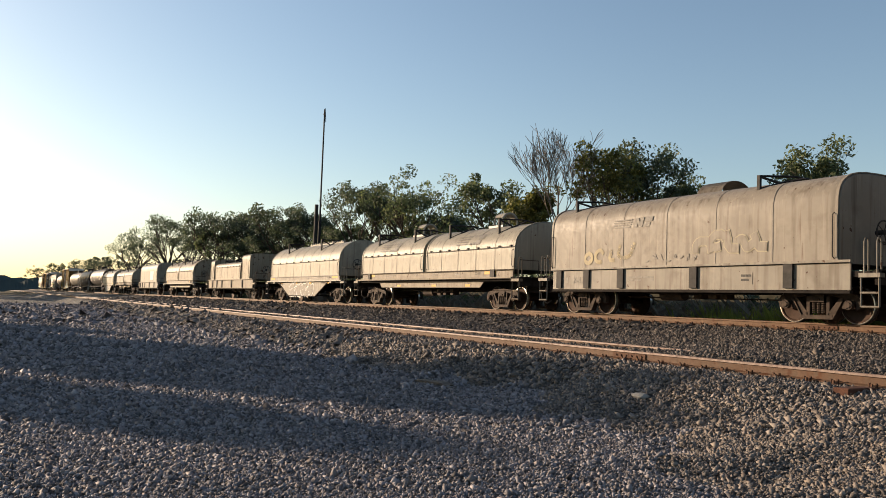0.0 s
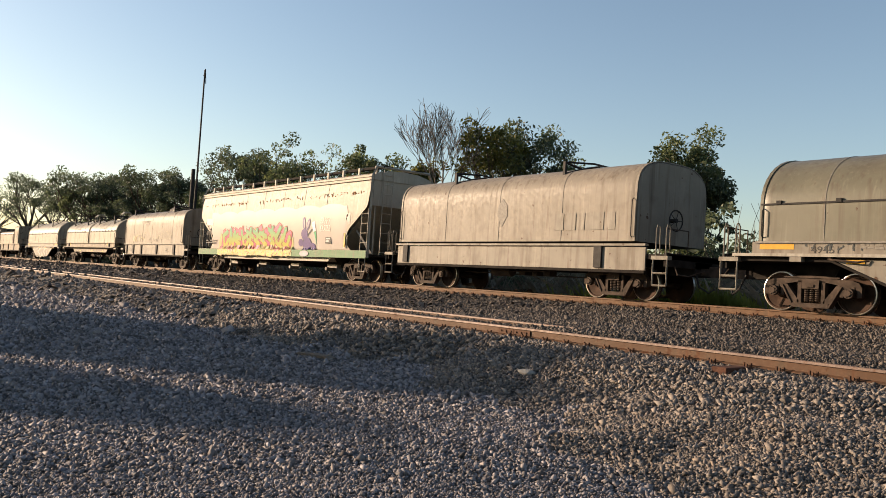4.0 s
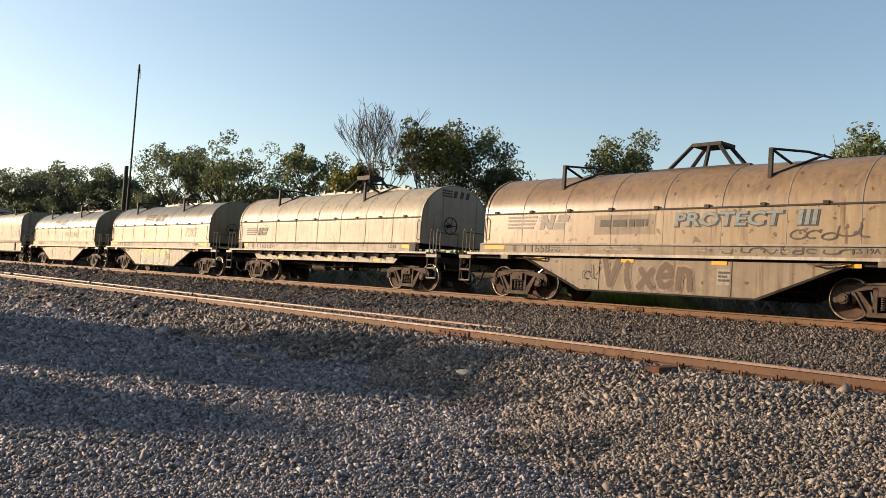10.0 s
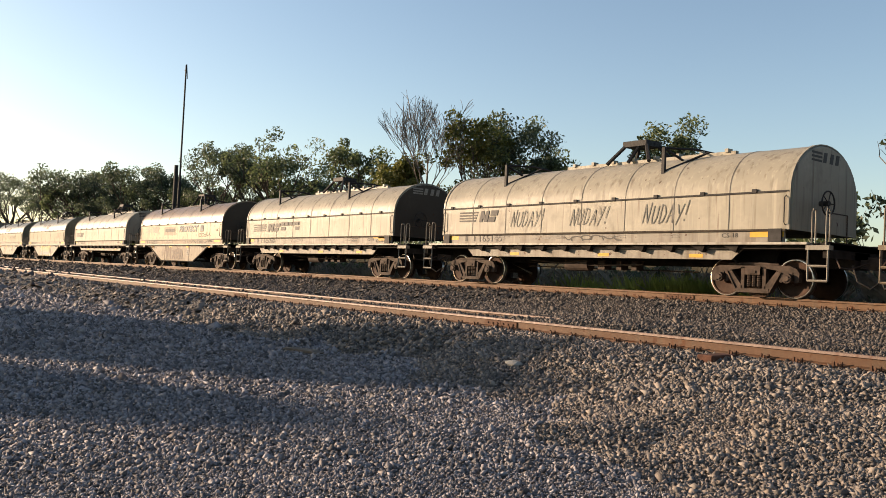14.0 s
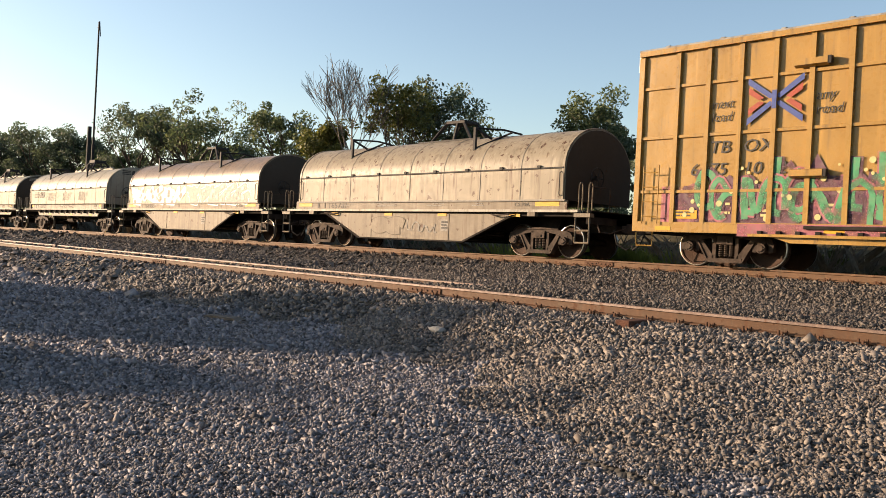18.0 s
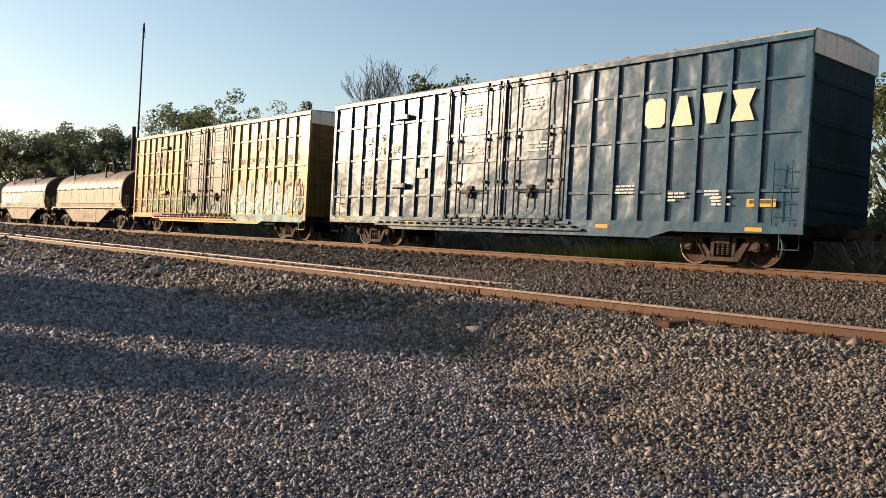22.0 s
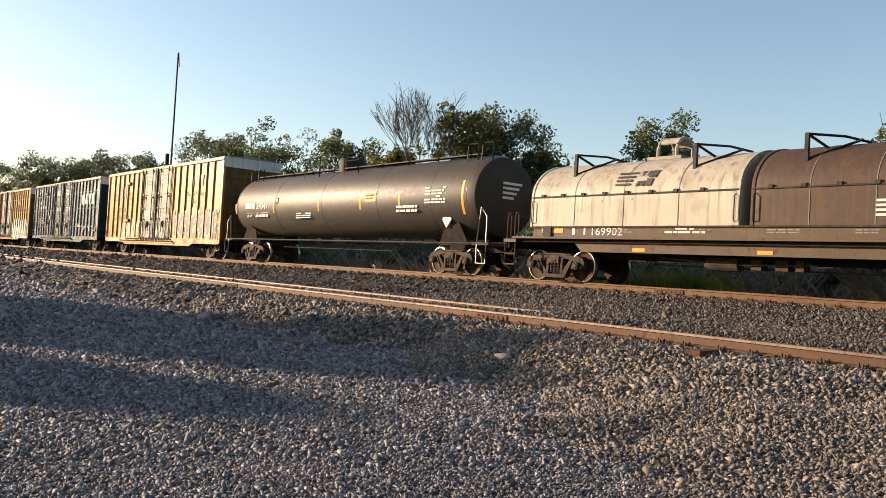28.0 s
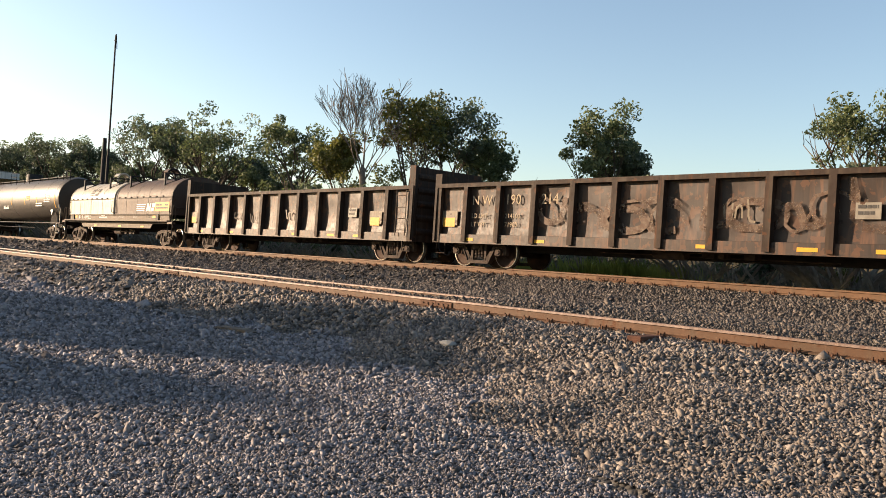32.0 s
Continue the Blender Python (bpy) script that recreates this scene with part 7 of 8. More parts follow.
    for k, (wd, num) in enumerate((("LD LMT", "205600"), ("LT WT", "80400"), ("CU FT", "7500"))):
        lettering(wd, 0.17, -7.25, -1.584, 2.36 - k * 0.2, M_WHITE, t2, squeeze=1.15)
        lettering(num, 0.17, -6.44, -1.584, 2.36 - k * 0.2, M_WHITE, t2, squeeze=1.15)
    bars(-7.2, -1.584, 4.80, 0.5, 0.3, 4, M_G_BONE, t2, seed=222, gap=0.6)
    placard(t2, -4.1, -1.582, 2.3, 0.42, 0.34, M_BOX_BLUE, 2, M_WHITE)
    placard(t2, 7.9, -1.582, 1.35, 0.7, 0.18, M_YELLOW, 1)
    placard(t2, -8.7, -1.582, 1.35, 0.5, 0.14, M_YELLOW, 1)
    for x in (-1.9, 0.7):
        bars(x, -1.585, 4.5, 0.8, 0.4, 4, M_WHITE, t2, seed=int(x * 10) + 40)
        bars(x + 0.2, -1.585, 3.2, 1.0, 0.3, 3, M_WHITE, t2, seed=int(x * 10) + 41)
    for x, z, wd in ((4.2, 1.9, 0.6), (5.8, 1.7, 0.5), (6.8, 1.75, 0.4), (7.0, 1.6, 0.5)):
        bars(x, -1.582, z, wd, 0.25, 3, M_WHITE, t2, seed=int(x * 9))
    t3 = boxcar(199.6, "yellow boxcar with smooth posts and grey graffiti", M_BOX_YELLOW, M_BOX_DARK, False, 0.012, 3, posts=7, end_mat=M_ENDYELLOW)
    cross_mark(t3, -6.23, -1.552, 3.87, 1.15)
    for x, y in ((-7.92, ("next", "load")), (-5.24, ("any", "road"))):
        for k, wd in enumerate(y):
            lettering(wd, 0.3, x, -1.548, 3.65 - k * 0.3, M_INK, t3, slant=0.2)
    for x, z, wd in ((-7.05, 2.60, "TB"), (-6.15, 2.60, "OX"), (-7.62, 2.12, "6"), (-7.05, 2.12, "66"), (-6.15, 2.12, "38"), (-5.25, 2.12, "4")):
        lettering(wd, 0.42, x, -1.55, z, M_INK, t3, squeeze=1.2, slant=0.15)
    block_letters(t3, 4.9, -1.552, 3.8, 2.0, 0.6, 3, M_G_BROWN)
    lettering("Railcar Pooling", 0.34, 4.5, -1.552, 3.3, M_INK, t3, squeeze=1.1)
    lettering("Experts", 0.34, 5.3, -1.552, 2.9, M_INK, t3, squeeze=1.1)
    cloud(t3, 2.55, -1.547, 0.98, 6.5, 1.75, M_S_CREAM, 110, 0.15)
    piece(t3, 2.7, -1.552, 1.0, 6.1, 1.6, [M_G_WHITE, M_G_DARK], 111, 7, 0.19, 1.35)
    dots(t3, 2.7, -1.575, 1.0, 6.0, 1.5, M_G_ORANGE, 114, 60, 0.05)
    boxpart("sprayed_sill", (-9.0, 9.1, -1.607, -1.602, 0.72, 0.98), M_S_CREAM, t3)
    cloud(t3, -6.3, -1.547, 0.98, 3.6, 1.3, M_S_CREAM, 112, 0.2)
    ribbons(t3, -6.1, -1.552, 0.95, 3.4, 1.3, [M_G_GREY, M_G_STONE], 115, 8, 0.14, 1.14)
    cloud(t3, -2.5, -1.572, 1.03, 2.3, 1.95, M_S_WHITE, 113, 0.2, 8)
    cloud(t3, -0.05, -1.572, 1.03, 2.4, 2.0, M_S_WHITE, 116, 0.2, 8)
    scrawl(t3, -2.2, -1.58, 1.1, 4.2, 1.0, M_G_DARK, 117, 4, 0.05)
    piece(t3, -2.3, -1.582, 1.05, 4.5, 1.0, [M_G_DARK, M_S_WHITE], 121, 6, 0.17, 1.2)
    for x in (-2.0, 0.55):
        for k, wd in enumerate(("IMPORTANT", "CLOSE THIS DOOR", "BEFORE CLOSING", "MAIN DOOR") if x < 0 else ("CLOSE AND LOCK", "BOTH DOORS", "BEFORE", "MOVING CAR")):
            lettering(wd, 0.14, x + 0.62, -1.585, 4.62 - k * 0.16, M_WHITE, t3, align="CENTER")
    # tank car, two-hood car, gondolas
    tk = tank_car(218.6, "black tank car with orange marks and white stencils", M_TANK)
    n = coil_car(237.65, "coil car with one pale and one rust-brown hood", "straight", [std_hood(M_PALE, "rings", -2.8, x0=-6.75, x1=0.2, zt=3.5, brackets=(-5.3, -1.3), rail_x=None, seams=4), std_hood(M_RUSTY, "rings", 3.9, x0=0.45, x1=7.55, zt=3.5, brackets=(1.6, 5.9), rail_x=None, seams=5, dark=M_BLACK)], half=7.75, tc=12.2, reach=8.3, skirt=M_DARKSILL, gussets=False, number="169902", num_mat=M_WHITE)
    stripes_mark(n, -3.6, -1.41, 2.62, 1.2, 0.42, M_INK, wrap=(1.5, 2.42, 3.5))
    stripes_mark(n, 3.3, -1.505, 1.72, 2.2, 0.4, M_WHITE)
    boxpart("yellow_panel", (5.55, 7.25, -1.508, -1.5, 1.72, 2.18), M_YELLOW, n)
    bars(5.7, -1.509, 2.08, 1.4, 0.3, 2, M_INK, n, seed=19)
    gondola(255.1, "rust-brown gondola with high dark ends", 1, [])
    gondola(272.6, "rust-brown gondola with painted numbers and tags", 2, [(-6.66, 1.85, "N W", 0.40), (-5.3, 1.85, "190", 0.42), (-3.92, 1.85, "214", 0.42), (-6.66, 1.45, "LD LMT", 0.2), (-6.66, 1.2, "LT WT", 0.2), (-5.28, 1.45, "214100", 0.2), (-5.28, 1.2, "71900", 0.2)], 2.78)
    # far head of the train, only seen receding
    again(tk, -161.0)
    again(tk, -181.5)
    again(tank_car(-201.5, "pale dusty tank car", M_TANKEND, bright=False), -239.0)
    again(b0, -126.0)
    again(c0, -143.0)
    again(t1, -220.5)
    again(hp, -258.0)
    again(t2, -277.0)
    again(t3, -297.0)
    again(hp, -317.0)


def again(ob, u):
    """The same kind of car once more, further along the train."""
    c = copy_thing(ob, pose(u, Y_MAIN, RAIL))
    TRAIN.append((c, u))
    for o in c.children_recursive:
        if o.name.startswith("wheelset"):
            AXLES.append((o, o.matrix_basis.translation.x))
    return c


M_CREAM2 = paint("hood_beige", (0.195, 0.172, 0.140), 0.5, 0.4, 0.14)
M_BLUEGREY = plain("blue_grey_lettering", (0.13, 0.155, 0.165), 0.6, 0, 0.2)
M_PALE = paint("hood_bright_cream", (0.33, 0.305, 0.25), 0.5, 0.35, 0.08, spec=0.22)
# Far darker than the hood paint: the ends' shade is put into the colour.
M_ENDDARK = paint("hood_end_shade", (0.05, 0.043, 0.036), 0.75, 0.0, 0.15, spec=0.05)
M_DARKSILL = paint("sill_dark_brown", (0.0819, 0.0585, 0.0409), 0.6, 0.5, 0.3)
build_train()

# ---- trees, poles, far hills ----
M_BARK = plain("bark", (0.0748, 0.0578, 0.0442), 0.9, 0, 0.3, 9)
M_PALEBARK = plain("pale_dead_bark", (0.143, 0.119, 0.0952), 0.9, 0, 0.25, 9)
M_LEAF = leaf_mat("leaves_green", (0.07, 0.10, 0.042), (0.22, 0.25, 0.105), 0.45)
M_LEAF_DARK = leaf_mat("leaves_dark", (0.062, 0.085, 0.048), (0.165, 0.20, 0.105), 0.45)
M_LEAF_DENSE = leaf_mat("leaves_dense", (0.045, 0.065, 0.03), (0.10, 0.13, 0.06), 0.08)
M_LEAF_WARM = leaf_mat("leaves_yellowing", (0.08, 0.095, 0.02), (0.26, 0.24, 0.055))


def at_angle(az, dist):
    return math.sin(radians(az)) * dist, math.cos(radians(az)) * dist


def limbs(bm, rnd, base, way, length, r, depth, tips, spread=0.55, lift=0.25):
    """A limb that bends and forks; the ends are kept as places for leaves."""
    pts, rad, p, d = [base], [r], base.copy(), way.normalized()
    n = 4
    for i in range(n):
        d = (d + Vector((rnd.uniform(-1, 1), rnd.uniform(-1, 1), rnd.uniform(-0.5, 0.8))) * 0.16).normalized()
        p = p + d * length / n
        pts.append(p.copy())
        rad.append(r * (1 - 0.55 * (i + 1) / n))
    pipe(bm, pts, rad, 5 if r > 0.05 else 3, caps=False)
    if depth == 0:
        tips.append(p)
        return
    for k in range(rnd.choice((2, 3, 3))):
        side = Vector((rnd.uniform(-1, 1), rnd.uniform(-1, 1), rnd.uniform(-0.3, 0.7) + lift)).normalized()
        start = pts[rnd.choice((2, 3, 4))]
        limbs(bm, rnd, start, (d * (1 - spread) + side * spread), length * rnd.uniform(0.62, 0.85), r * (0.66 if lift > 0.5 else 0.5), depth - 1, tips, spread, lift)


def leaves(clumps, per, size, rnd):
    """Small bent leaves round the clump centres (place, radius); one mesh."""
    rng = np.random.default_rng(rnd.randrange(1 << 30))
    cs = np.array([[*c, r] for c, r in clumps])
    k = len(cs) * per
    c = np.repeat(cs, per, 0)
    d = rng.normal(0, 1, (k, 3))
    d /= np.linalg.norm(d, axis=1)[:, None]
    p = c[:, :3] + d * (c[:, 3:4] * rng.uniform(0.25, 1.0, (k, 1)) ** 0.6) * np.array([1, 1, 0.8])
    u = rng.normal(0, 1, (k, 3))
    u /= np.linalg.norm(u, axis=1)[:, None]
    w = np.cross(u, rng.normal(0, 1, (k, 3)))
    w /= np.linalg.norm(w, axis=1)[:, None]
    s = size * rng.uniform(0.6, 1.4, (k, 1))
    quad = np.stack([p - u * s, p + w * s * 0.5, p + u * s, p - w * s * 0.5], 1).reshape(-1, 3)
    me = bpy.data.meshes.new("crown")
    me.vertices.add(k * 4)
    me.vertices.foreach_set("co", quad.ravel())
    me.loops.add(k * 4)
    me.loops.foreach_set("vertex_index", np.arange(k * 4))
    me.polygons.add(k)
    me.polygons.foreach_set("loop_start", np.arange(0, k * 4, 4))
    me.update(calc_edges=True)
    return me


def tree(az, dist, top, width, seed, mat=None, bare=0.0, per=100, label="", lean=0.0, trunk_share=0.22, bark=None, leaf=0.135, low=0.10, spot=None, depth=2):
    """A broad-leaved tree: trunk with limbs, crown of leaf clumps on the limb ends and through the dome. top, width in metres."""
    rnd = random.Random(seed)
    x, y = spot or at_angle(az, dist)
    z0 = ground_z(x, y) - 0.1
    ob = tagged(new("tree"), label or "leafy green deciduous tree behind the railway", "tree")
    ob.matrix_basis = pose(x, y, z0, 0, 0, -az if not spot else 0)
    bm, tips = B(), []
    hgt = top - z0
    limbs(bm, rnd, Vector((0, 0, 0)), Vector((lean, 0, 1)), hgt * trunk_share, 0.02 * hgt, 0, [], 0.3)
    for k in range(11 if depth > 2 else 7):
        a = 2 * math.pi * k / (11 if depth > 2 else 7) + rnd.uniform(-0.4, 0.4)
        z = hgt * trunk_share * rnd.uniform(0.5, 0.95)
        if depth > 2:
            limbs(bm, rnd, Vector((lean * z, 0, z)), Vector((math.cos(a) * 0.42, math.sin(a) * 0.42, 1.0)), hgt * 0.26, 0.010 * hgt, depth, tips, 0.34, 0.75)
        else:
            limbs(bm, rnd, Vector((lean * z, 0, z)), Vector((math.cos(a) * 0.55, math.sin(a) * 0.55, 1.0)), hgt * 0.28, 0.010 * hgt, depth, tips, 0.5)
    sx = width / 2 / max(0.5, max(abs(t.x) for t in tips))
    sy = min(1.3, sx)
    sz = hgt * (0.93 if bare < 1 else 1.0) / max(t.z for t in tips)
    for v in bm.verts:
        f = min(1.0, max(0.0, v.co.z / (hgt * trunk_share)))
        v.co.x *= 1 + (sx - 1) * f
        v.co.y *= 1 + (sy - 1) * f
        v.co.z *= sz
    part("trunk", bm, bark or M_BARK, ob)
    if bare < 1:
        cl = []
        for t in tips:
            if rnd.random() < bare:
                continue
            zz = t.z * sz / hgt
            dome = math.sqrt(max(0.06, 1 - ((zz - 0.5) / 0.53) ** 2))
            reach = width * 0.46 * dome / max(0.3, abs(t.x * sx))
            cl.append(((t.x * sx * min(0.92, reach), t.y * sy, t.z * sz), rnd.uniform(0.055, 0.115) * hgt))
        for k in range(int(26 * (1 - bare * 1.8))):
            a, q = rnd.uniform(0, 2 * math.pi), rnd.uniform(0, 1) ** 0.38
            zz = rnd.uniform(low, 0.9)
            dome = math.sqrt(max(0.05, 1 - ((zz - 0.52) / 0.46) ** 2))
            cl.append(((math.cos(a) * q * width * 0.46 * dome, math.sin(a) * q * width * 0.4 * dome, zz * hgt), rnd.uniform(0.04, 0.10) * hgt))
        me = leaves(cl, per, leaf, rnd)
        me.materials.append(mat or M_LEAF)
        c = new("crown", me)
        c.parent = ob
    return ob


def dead_tree(az, dist, top, width, seed):
    """A leafless tree: pale forked trunk and a rounded fan of limbs with fine twigs."""
    rnd = random.Random(seed)
    x, y = at_angle(az, dist)
    z0 = ground_z(x, y) - 0.1
    hgt = top - z0
    ob = tagged(new("dead_tree"), "bare dead tree with a fan of pale branches behind the railway", "tree")
    ob.matrix_basis = pose(x, y, z0, 0, 0, -az)
    bm = B()
    fork = hgt * 0.36
    pipe(bm, [(0, 0, 0), (0.1, 0, fork * 0.5), (-0.05, 0, fork)], [0.30, 0.23, 0.20], 8)
    part("trunk", bm, M_PALEBARK, ob)

    def grow(bm, p, d, length, r, depth):
        pts, rad = [p], [r]
        for i in range(4):
            d = (d + Vector((rnd.uniform(-1, 1), rnd.uniform(-1, 1), rnd.uniform(-0.5, 0.9))) * 0.13).normalized()
            p = p + d * length / 4
            pts.append(p)
            rad.append(max(0.014, r * (1 - 0.16 * (i + 1))))
        pipe(bm, pts, rad, 5 if r > 0.05 else 3, caps=False)
        if depth:
            for k in range(5 if depth < 3 else 4):
                a = rnd.uniform(0, 2 * math.pi)
                side = Vector((math.cos(a), math.sin(a) * 0.8, 0.35))
                grow(bm, pts[rnd.choice((2, 3, 4)) if k else 4], (d * 0.62 + side * (0.38 if k else 0.2)).normalized(), length * rnd.uniform(0.55, 0.8), r * rnd.uniform(0.42, 0.6), depth - 1)

    for k in range(7):
        f = (k + 0.5) / 7 * 2 - 1
        bm = B()
        grow(bm, Vector((0, 0, fork * rnd.uniform(0.72, 0.99))), Vector((f * 0.62, rnd.uniform(-0.3, 0.3), 1.0)).normalized(), hgt * 0.27 * (1 - 0.18 * abs(f)), 0.062, 3)
        for v in bm.verts:
            v.co.x = max(-width * 0.62, min(width * 0.62, v.co.x))
            if v.co.z > hgt * 0.9:
                v.co.z = hgt * 0.9 + (v.co.z - hgt * 0.9) * 0.5
        part("limb", bm, M_PALEBARK, ob)
    return ob


def bush(x, y, w, h, seed, mat):
    rnd = random.Random(seed)
    ob = tagged(new("bush"), "low leafy bush and weeds beside the railway", "bush")
    ob.matrix_basis = pose(x, y, ground_z(x, y))
    bm = B()
    for k in range(14):
        a = rnd.uniform(0, 2 * math.pi)
        limbs(bm, rnd, Vector((math.cos(a) * w * 0.4, math.sin(a) * 0.5, 0)), Vector((math.cos(a) * 0.6, math.sin(a) * 0.6, 1)), h * rnd.uniform(0.6, 1.15), 0.016, 0, [], 0.4)
    tagged(part("stem", bm, M_PALEBARK, ob), kind="stuff")
    cl = [((rnd.uniform(-0.5, 0.5) * w, rnd.uniform(-0.5, 0.5) * min(w, 1.6), rnd.uniform(0.08, 0.85) * h), rnd.uniform(0.14, 0.28) * h) for _ in range(14)]
    me = leaves(cl, 60, 0.075 + 0.02 * h, rnd)
    me.materials.append(mat)
    c = new("foliage", me)
    c.parent = ob


def weeds():
    """Grass and dry stalks along the far side of the main track."""
    rng = np.random.default_rng(12)
    for name, label, mat, count, high, wide, lean in (("grass", "rough dry grass behind the track", leaf_mat("dry_grass", (0.08, 0.08, 0.032), (0.22, 0.19, 0.085)), 9000, 0.34, 0.014, 0.35), ("dry_stalks", "dry pale stalks behind the track", plain("dry_twig", (0.24, 0.205, 0.16), 0.9, 0, 0.3, 9), 5200, 1.25, 0.011, 0.75)):
        xs = rng.uniform(-75, 6, count)
        xs += 0.9 * np.sin(xs * 1.7)
        ys = rng.uniform(21.4, 23.4, count)
        zs = np.array([ground_z(x, y) for x, y in zip(xs, ys)])
        h = high * rng.uniform(0.4, 1.3, count) * (0.6 + 0.5 * np.sin(xs * 0.9) ** 2)
        lx, ly = rng.normal(0, lean, count) * h, rng.normal(0, lean * 0.8, count) * h
        w = wide * rng.uniform(0.7, 1.5, count)
        co = np.stack([np.stack([xs - w, ys, zs - 0.02], 1), np.stack([xs + w, ys, zs - 0.02], 1), np.stack([xs + lx * 0.5 + w * 0.7, ys + ly * 0.5, zs + h * 0.6], 1), np.stack([xs + lx, ys + ly, zs + h], 1)], 1).reshape(-1, 3)
        me = bpy.data.meshes.new(name)
        me.from_pydata(co.tolist(), [], [(4 * k, 4 * k + 1, 4 * k + 2, 4 * k + 3) for k in range(count)])
        me.materials.append(mat)
        tagged(new(name, me), label, "grass", kind="stuff")


weeds()


def grass_patch():
    """Lush grass in a tuft behind the track; sunlight on it is put into the blade colour."""
    rng = np.random.default_rng(31)
    count = 5200
    xs = np.concatenate([rng.normal(-15.6, 1.0, count * 7 // 8), rng.normal(-19.6, 0.8, count // 8)])
    ys = rng.uniform(21.0, 22.6, count)
    zs = np.array([ground_z(x, y) for x, y in zip(xs, ys)])
    h = 0.72 * rng.uniform(0.5, 1.2, count)
    lx, ly = rng.normal(0, 0.22, count) * h, rng.normal(0, 0.2, count) * h
    w = 0.02 * rng.uniform(0.7, 1.5, count)
    co = np.stack([np.stack([xs - w, ys, zs - 0.02], 1), np.stack([xs + w, ys, zs - 0.02], 1), np.stack([xs + lx * 0.5 + w * 0.7, ys + ly * 0.5, zs + h * 0.6], 1), np.stack([xs + lx, ys + ly, zs + h], 1)], 1).reshape(-1, 3)
    me = bpy.data.meshes.new("tall_grass")
    me.from_pydata(co.tolist(), [], [(4 * k, 4 * k + 1, 4 * k + 2, 4 * k + 3) for k in range(count)])
    # Raised yellow-green stands in for sun that the train keeps off the tuft.
    me.materials.append(leaf_mat("grass_blades_sunlit_tone", (0.26, 0.29, 0.05), (0.48, 0.48, 0.13), 0.5))
    tagged(new("tall_grass", me), "lush yellow-green grass behind the main track", "grass", kind="stuff")


def tie_pile():
    """Old timber ties dumped on the bank behind the main track."""
    rnd = random.Random(52)
    m = plain("old_tie_timber", (0.11, 0.062, 0.042), 0.9, 0, 0.45, 7)
    for k in range(11):
        bm = B()
        box(bm, -1.15, 1.15, -0.11, 0.11, -0.085, 0.085)
        bmesh.ops.bevel(bm, geom=bm.edges[:], offset=0.015, segments=1, affect="EDGES")
        lay, x = k // 4, -25.6 + (k % 4) * 1.5 + rnd.uniform(-0.3, 0.3)
        y = 21.75 + rnd.uniform(-0.15, 0.25)
        tagged(part("old_tie", bm, m, None, at=pose(x, y, ground_z(x, y) + 0.07 + lay * 0.15, rnd.uniform(-6, 6), rnd.uniform(-5, 5), rnd.uniform(-22, 22))), "old rust-brown timber tie dumped in a pile", "railway tie", group="pile of old ties")


grass_patch()
tie_pile()


def el_z(el, dist):
    return 1.5 + math.tan(radians(el)) * dist


D = 62.0
for i, (az, el, width, dist, m, bare) in enumerate((
        (-82.6, 2.4, 15, 235, M_LEAF_DARK, 0), (-77.9, 4.4, 13, 145, M_LEAF_DARK, 0), (-75.2, 4.6, 11, 112, M_LEAF, 0), (-73.1, 4.8, 10, 104, M_LEAF_DARK, 0), (-68.6, 5.4, 8, 92, M_LEAF, 0), (-61.9, 6.2, 7, 80, M_LEAF_DARK, 0), (-59.2, 5.4, 7, 74, M_LEAF, 0), (-81.4, 3.9, 14, 200, M_LEAF_DARK, 0), (-84.0, 2.0, 16, 290, M_LEAF_DARK, 0), (-85.4, 1.7, 18, 370, M_LEAF_DARK, 0), (-86.6, 1.5, 22, 500, M_LEAF_DARK, 0), (-70.2, 6.0, 8, 96, M_LEAF_DARK, 0), (-60.6, 6.6, 7, 80, M_LEAF_DARK, 0.1), (-65.2, 7.6, 7, 82, M_LEAF_DARK, 0.05),
        (-79.4, 5.2, 15, 165, M_LEAF_DARK, 0), (-76.3, 5.7, 11, 112, M_LEAF_DARK, 0), (-74.2, 6.0, 10, 108, M_LEAF_DARK, 0), (-72.0, 6.5, 11, 100, M_LEAF_DARK, 0),
        (-66.9, 8.2, 8, 84, M_LEAF_DARK, 0), (-63.4, 9.4, 9.6, 72, M_LEAF, 0.15), (-57.8, 9.2, 6.0, 66, M_LEAF, 0.25), (-55.0, 8.3, 4.5, 60, M_LEAF_WARM, 0.1),
        (-50.4, 11.2, 6.0, 58, M_LEAF_WARM, 0.15), (-47.8, 11.3, 7.0, 60, M_LEAF_DARK, 0.05), (-45.0, 9.4, 5.0, 62, M_LEAF, 0.0),
        (-37.4, 11.2, 5.6, 60, M_LEAF, 0.0), (-36.0, 9.0, 4.6, 62, M_LEAF_DARK, 0.0), (-21.6, 11.9, 7.0, 56, M_LEAF, 0.2), (-17.5, 12.0, 8.0, 58, M_LEAF, 0.1))):
    tree(az, dist, el_z(el, dist), width, 20 + i, m, bare)
dead_tree(-53.5, 57, el_z(12.9, 57), 5.6, 90)
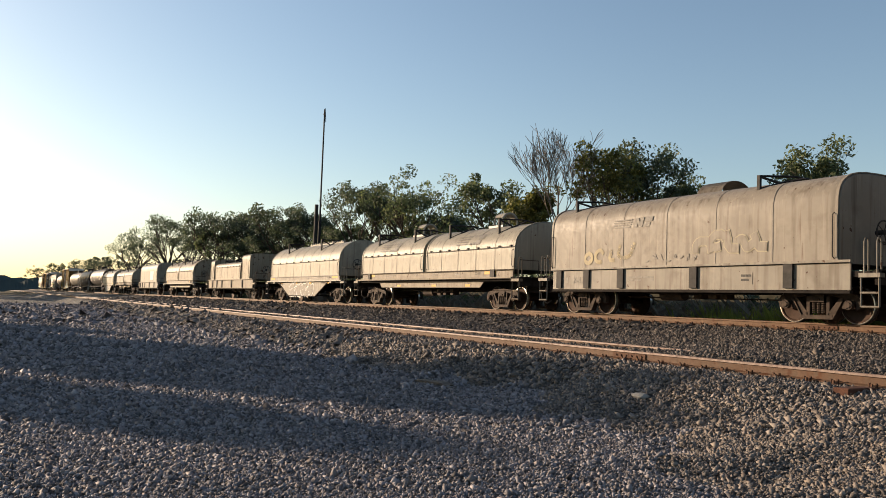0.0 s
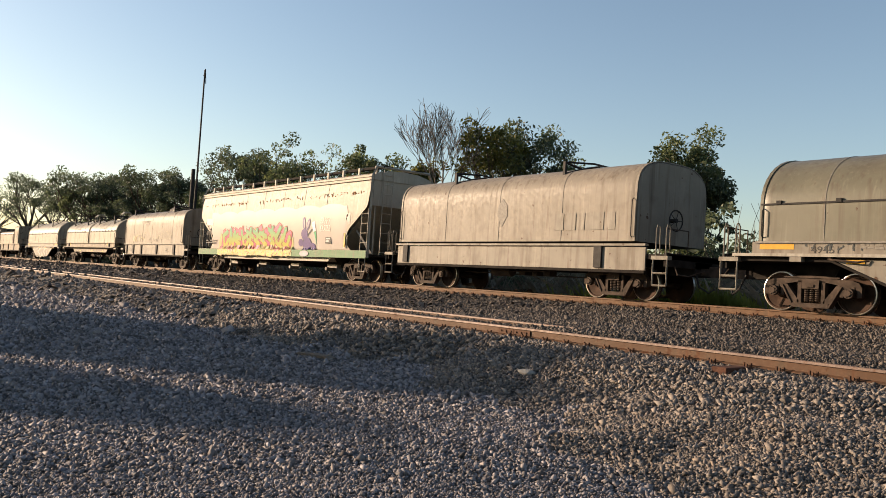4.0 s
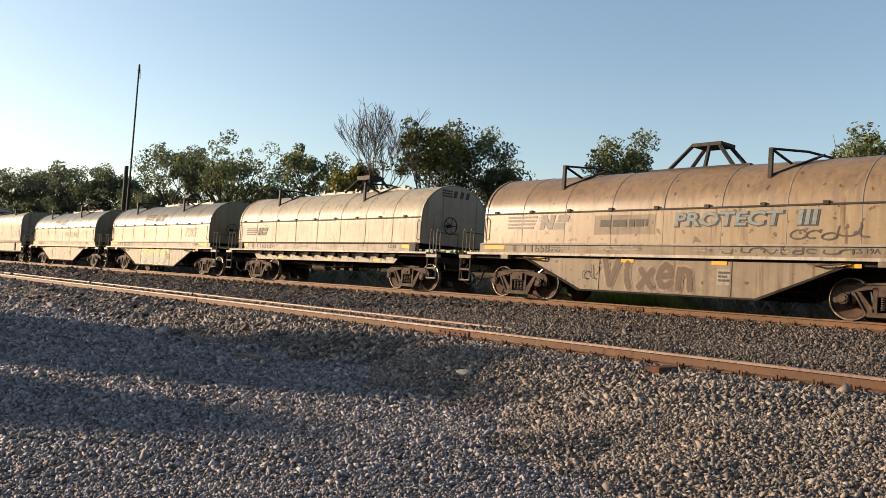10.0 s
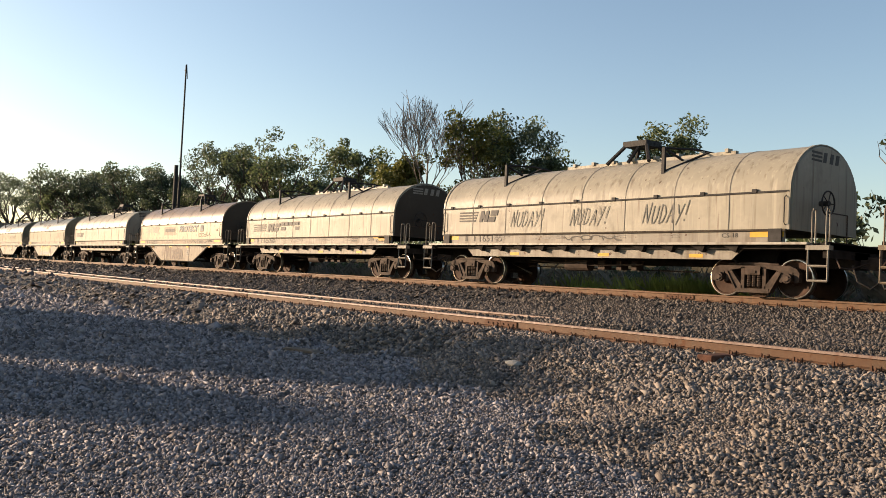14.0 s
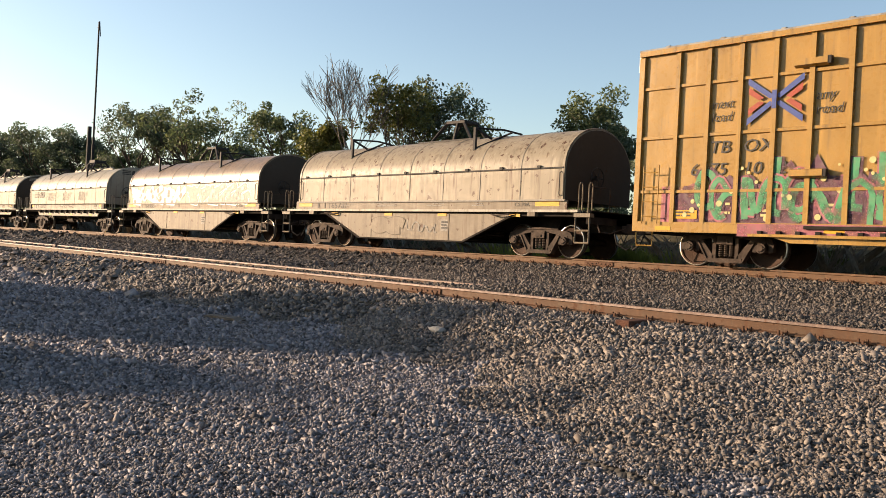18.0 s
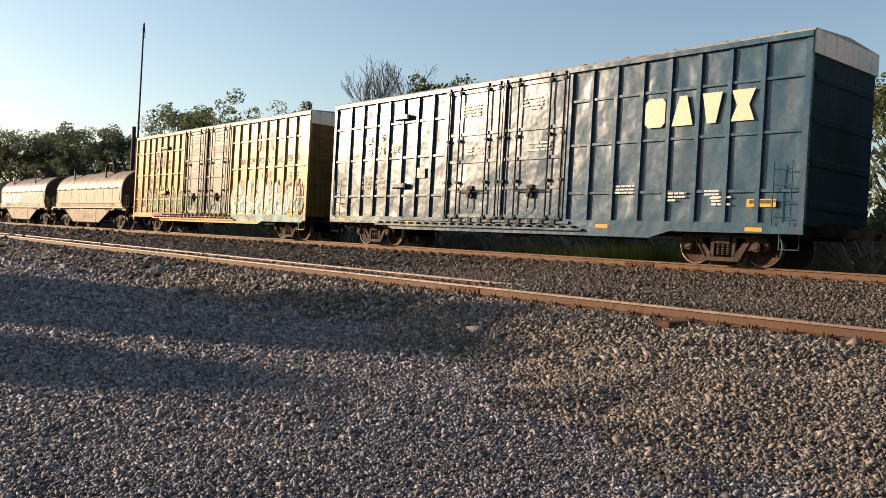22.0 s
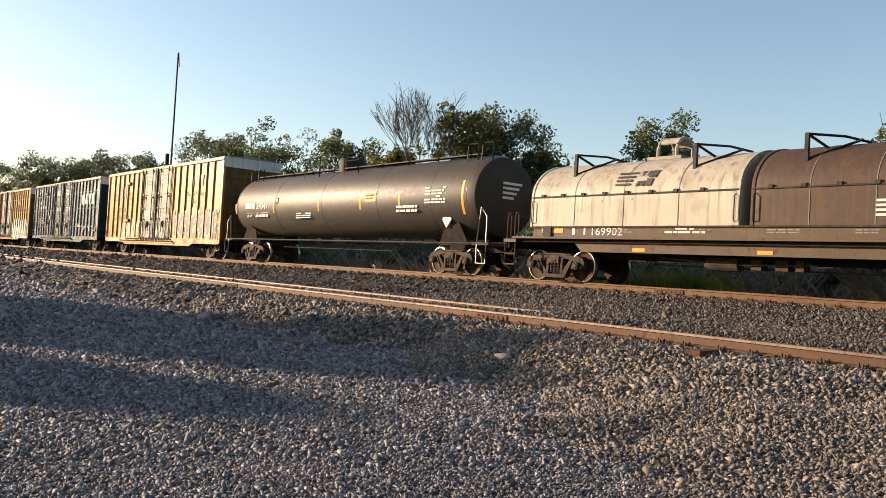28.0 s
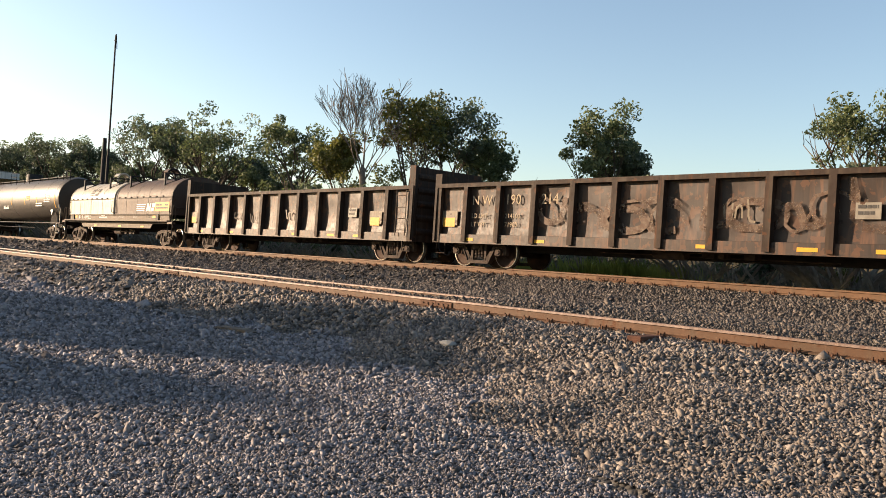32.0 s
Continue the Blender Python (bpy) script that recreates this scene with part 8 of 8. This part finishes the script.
# trees beside the lot, out of view, whose shadows lie on the gravel
for p, q, w, top, sd in ((16.9, -54, 2.8, 10.2, 301), (14.0, -53, 3.6, 12.1, 302), (15.2, -54, 2.8, 12.1, 306), (11.9, -54, 2.0, 12.1, 305), (7.9, -50.5, 1.1, 10.8, 303), (20.5, -60, 4.0, 8.6, 304)):
    tree(0, 0, top, w, sd, M_LEAF_DENSE, 0.0, 520, "leafy tree beside the gravel lot", spot=(q * 0.829 - p * 0.559, q * 0.559 + p * 0.829), low=0.06, leaf=0.34)
for k in range(7):
    tree(0, 0, 17.0 + (k % 3) * 1.5, 15, 320 + k, M_LEAF_DENSE, 0.0, 150, "tall leafy tree at the far side of the gravel lot", spot=(-172 - k * 26, -15 - (k % 2) * 5), low=0.05, leaf=0.55)
rnd = random.Random(77)
for k in range(70):
    x = -86 + k * 1.42 + rnd.uniform(-0.4, 0.4)
    bush(x, 23.2 + rnd.uniform(0, 1.2), rnd.uniform(1.7, 2.7), rnd.uniform(0.7, 1.5), 400 + k, rnd.choice((M_LEAF, M_LEAF_DARK, M_LEAF_DARK, M_LEAF_WARM)))
for k in range(46):
    x = -125 + k * 3.1 + rnd.uniform(-0.8, 0.8)
    bush(x, 27.5 + rnd.uniform(0, 2.5), rnd.uniform(3.0, 4.4), rnd.uniform(2.0, 3.4), 500 + k, rnd.choice((M_LEAF, M_LEAF_DARK, M_LEAF_DARK)))
# Unseen trees added to the right, to keep skylight off the cars' right-hand ends.
for az, dist, top, w in ((-11, 52, 11, 9), (-3, 48, 10, 9), (6, 46, 11, 10), (16, 46, 10, 10), (28, 48, 11, 11), (42, 52, 11, 12), (56, 60, 12, 13)):
    tree(az, dist, top, w, 600 + int(az), M_LEAF_DARK, 0.0, 60, leaf=0.26)


def pole_thing(name, label, az, dist, el, r0, r1, tip):
    x, y = at_angle(az, dist)
    h = el_z(el, dist) - 0.2
    ob = tagged(new(name), label, "pole")
    ob.matrix_basis = pose(x, y, 0.2)
    bm = B()
    pipe(bm, [(0, 0, 0), (0, 0, h * 0.45), (0, 0, h * 0.452), (0, 0, h)], [r0, r0 * 0.8, r1 * 1.2, r1], 10)
    part("mast", bm, M_BLACK, ob)
    if tip:
        bm = B()
        pipe(bm, [(0, 0, h - 0.1), (0.12, 0, h + 0.05), (0.35, 0, h - 0.9), (0.42, 0, h - 1.3)], 0.035, 5)
        pipe(bm, [(0, 0, h - 0.35), (-0.3, 0, h - 0.45)], 0.03, 5)
        part("antenna_arm", bm, M_BLACK, ob)
    return ob


pole_thing("radio_mast", "tall thin dark radio mast with a bent tip", -69.75, 78, 12.8, 0.16, 0.07, True)
pole_thing("utility_post", "shorter thick grey post beside the mast", -70.0, 76, 6.4, 0.2, 0.17, False)


def hills():
    m = plain("far_woods", (0.05, 0.065, 0.06), 0.95, 0, 0.3, 0.02)
    for k, (d, lo, hi, base) in enumerate(((420, -100, -78, 12), (900, -100, -40, 34))):
        bm = B()
        crest, foot = [], []
        for i in range(140):
            az = lo + (hi - lo) * i / 139
            x, y = at_angle(az, d)
            fade = min(1, (az - lo) / 6, (hi - az) / 6)
            h = max(0.3, base * (0.55 + 0.45 * noise.noise((az * 0.12, k * 5.0, 0))) * max(0, fade) + d * 0.003 * noise.noise((az * 2.2, k, 3)))
            crest.append(bm.verts.new((x, y, h)))
            foot.append(bm.verts.new((x * 0.97, y * 0.97, -1)))
            back = None
        for a, b, c, d2 in zip(crest, crest[1:], foot[1:], foot):
            bm.faces.new((a, b, c, d2))
        tagged(part("far_hill", bm, m, None), "hazy wooded ridge on the horizon", "hill", kind="structure")


hills()

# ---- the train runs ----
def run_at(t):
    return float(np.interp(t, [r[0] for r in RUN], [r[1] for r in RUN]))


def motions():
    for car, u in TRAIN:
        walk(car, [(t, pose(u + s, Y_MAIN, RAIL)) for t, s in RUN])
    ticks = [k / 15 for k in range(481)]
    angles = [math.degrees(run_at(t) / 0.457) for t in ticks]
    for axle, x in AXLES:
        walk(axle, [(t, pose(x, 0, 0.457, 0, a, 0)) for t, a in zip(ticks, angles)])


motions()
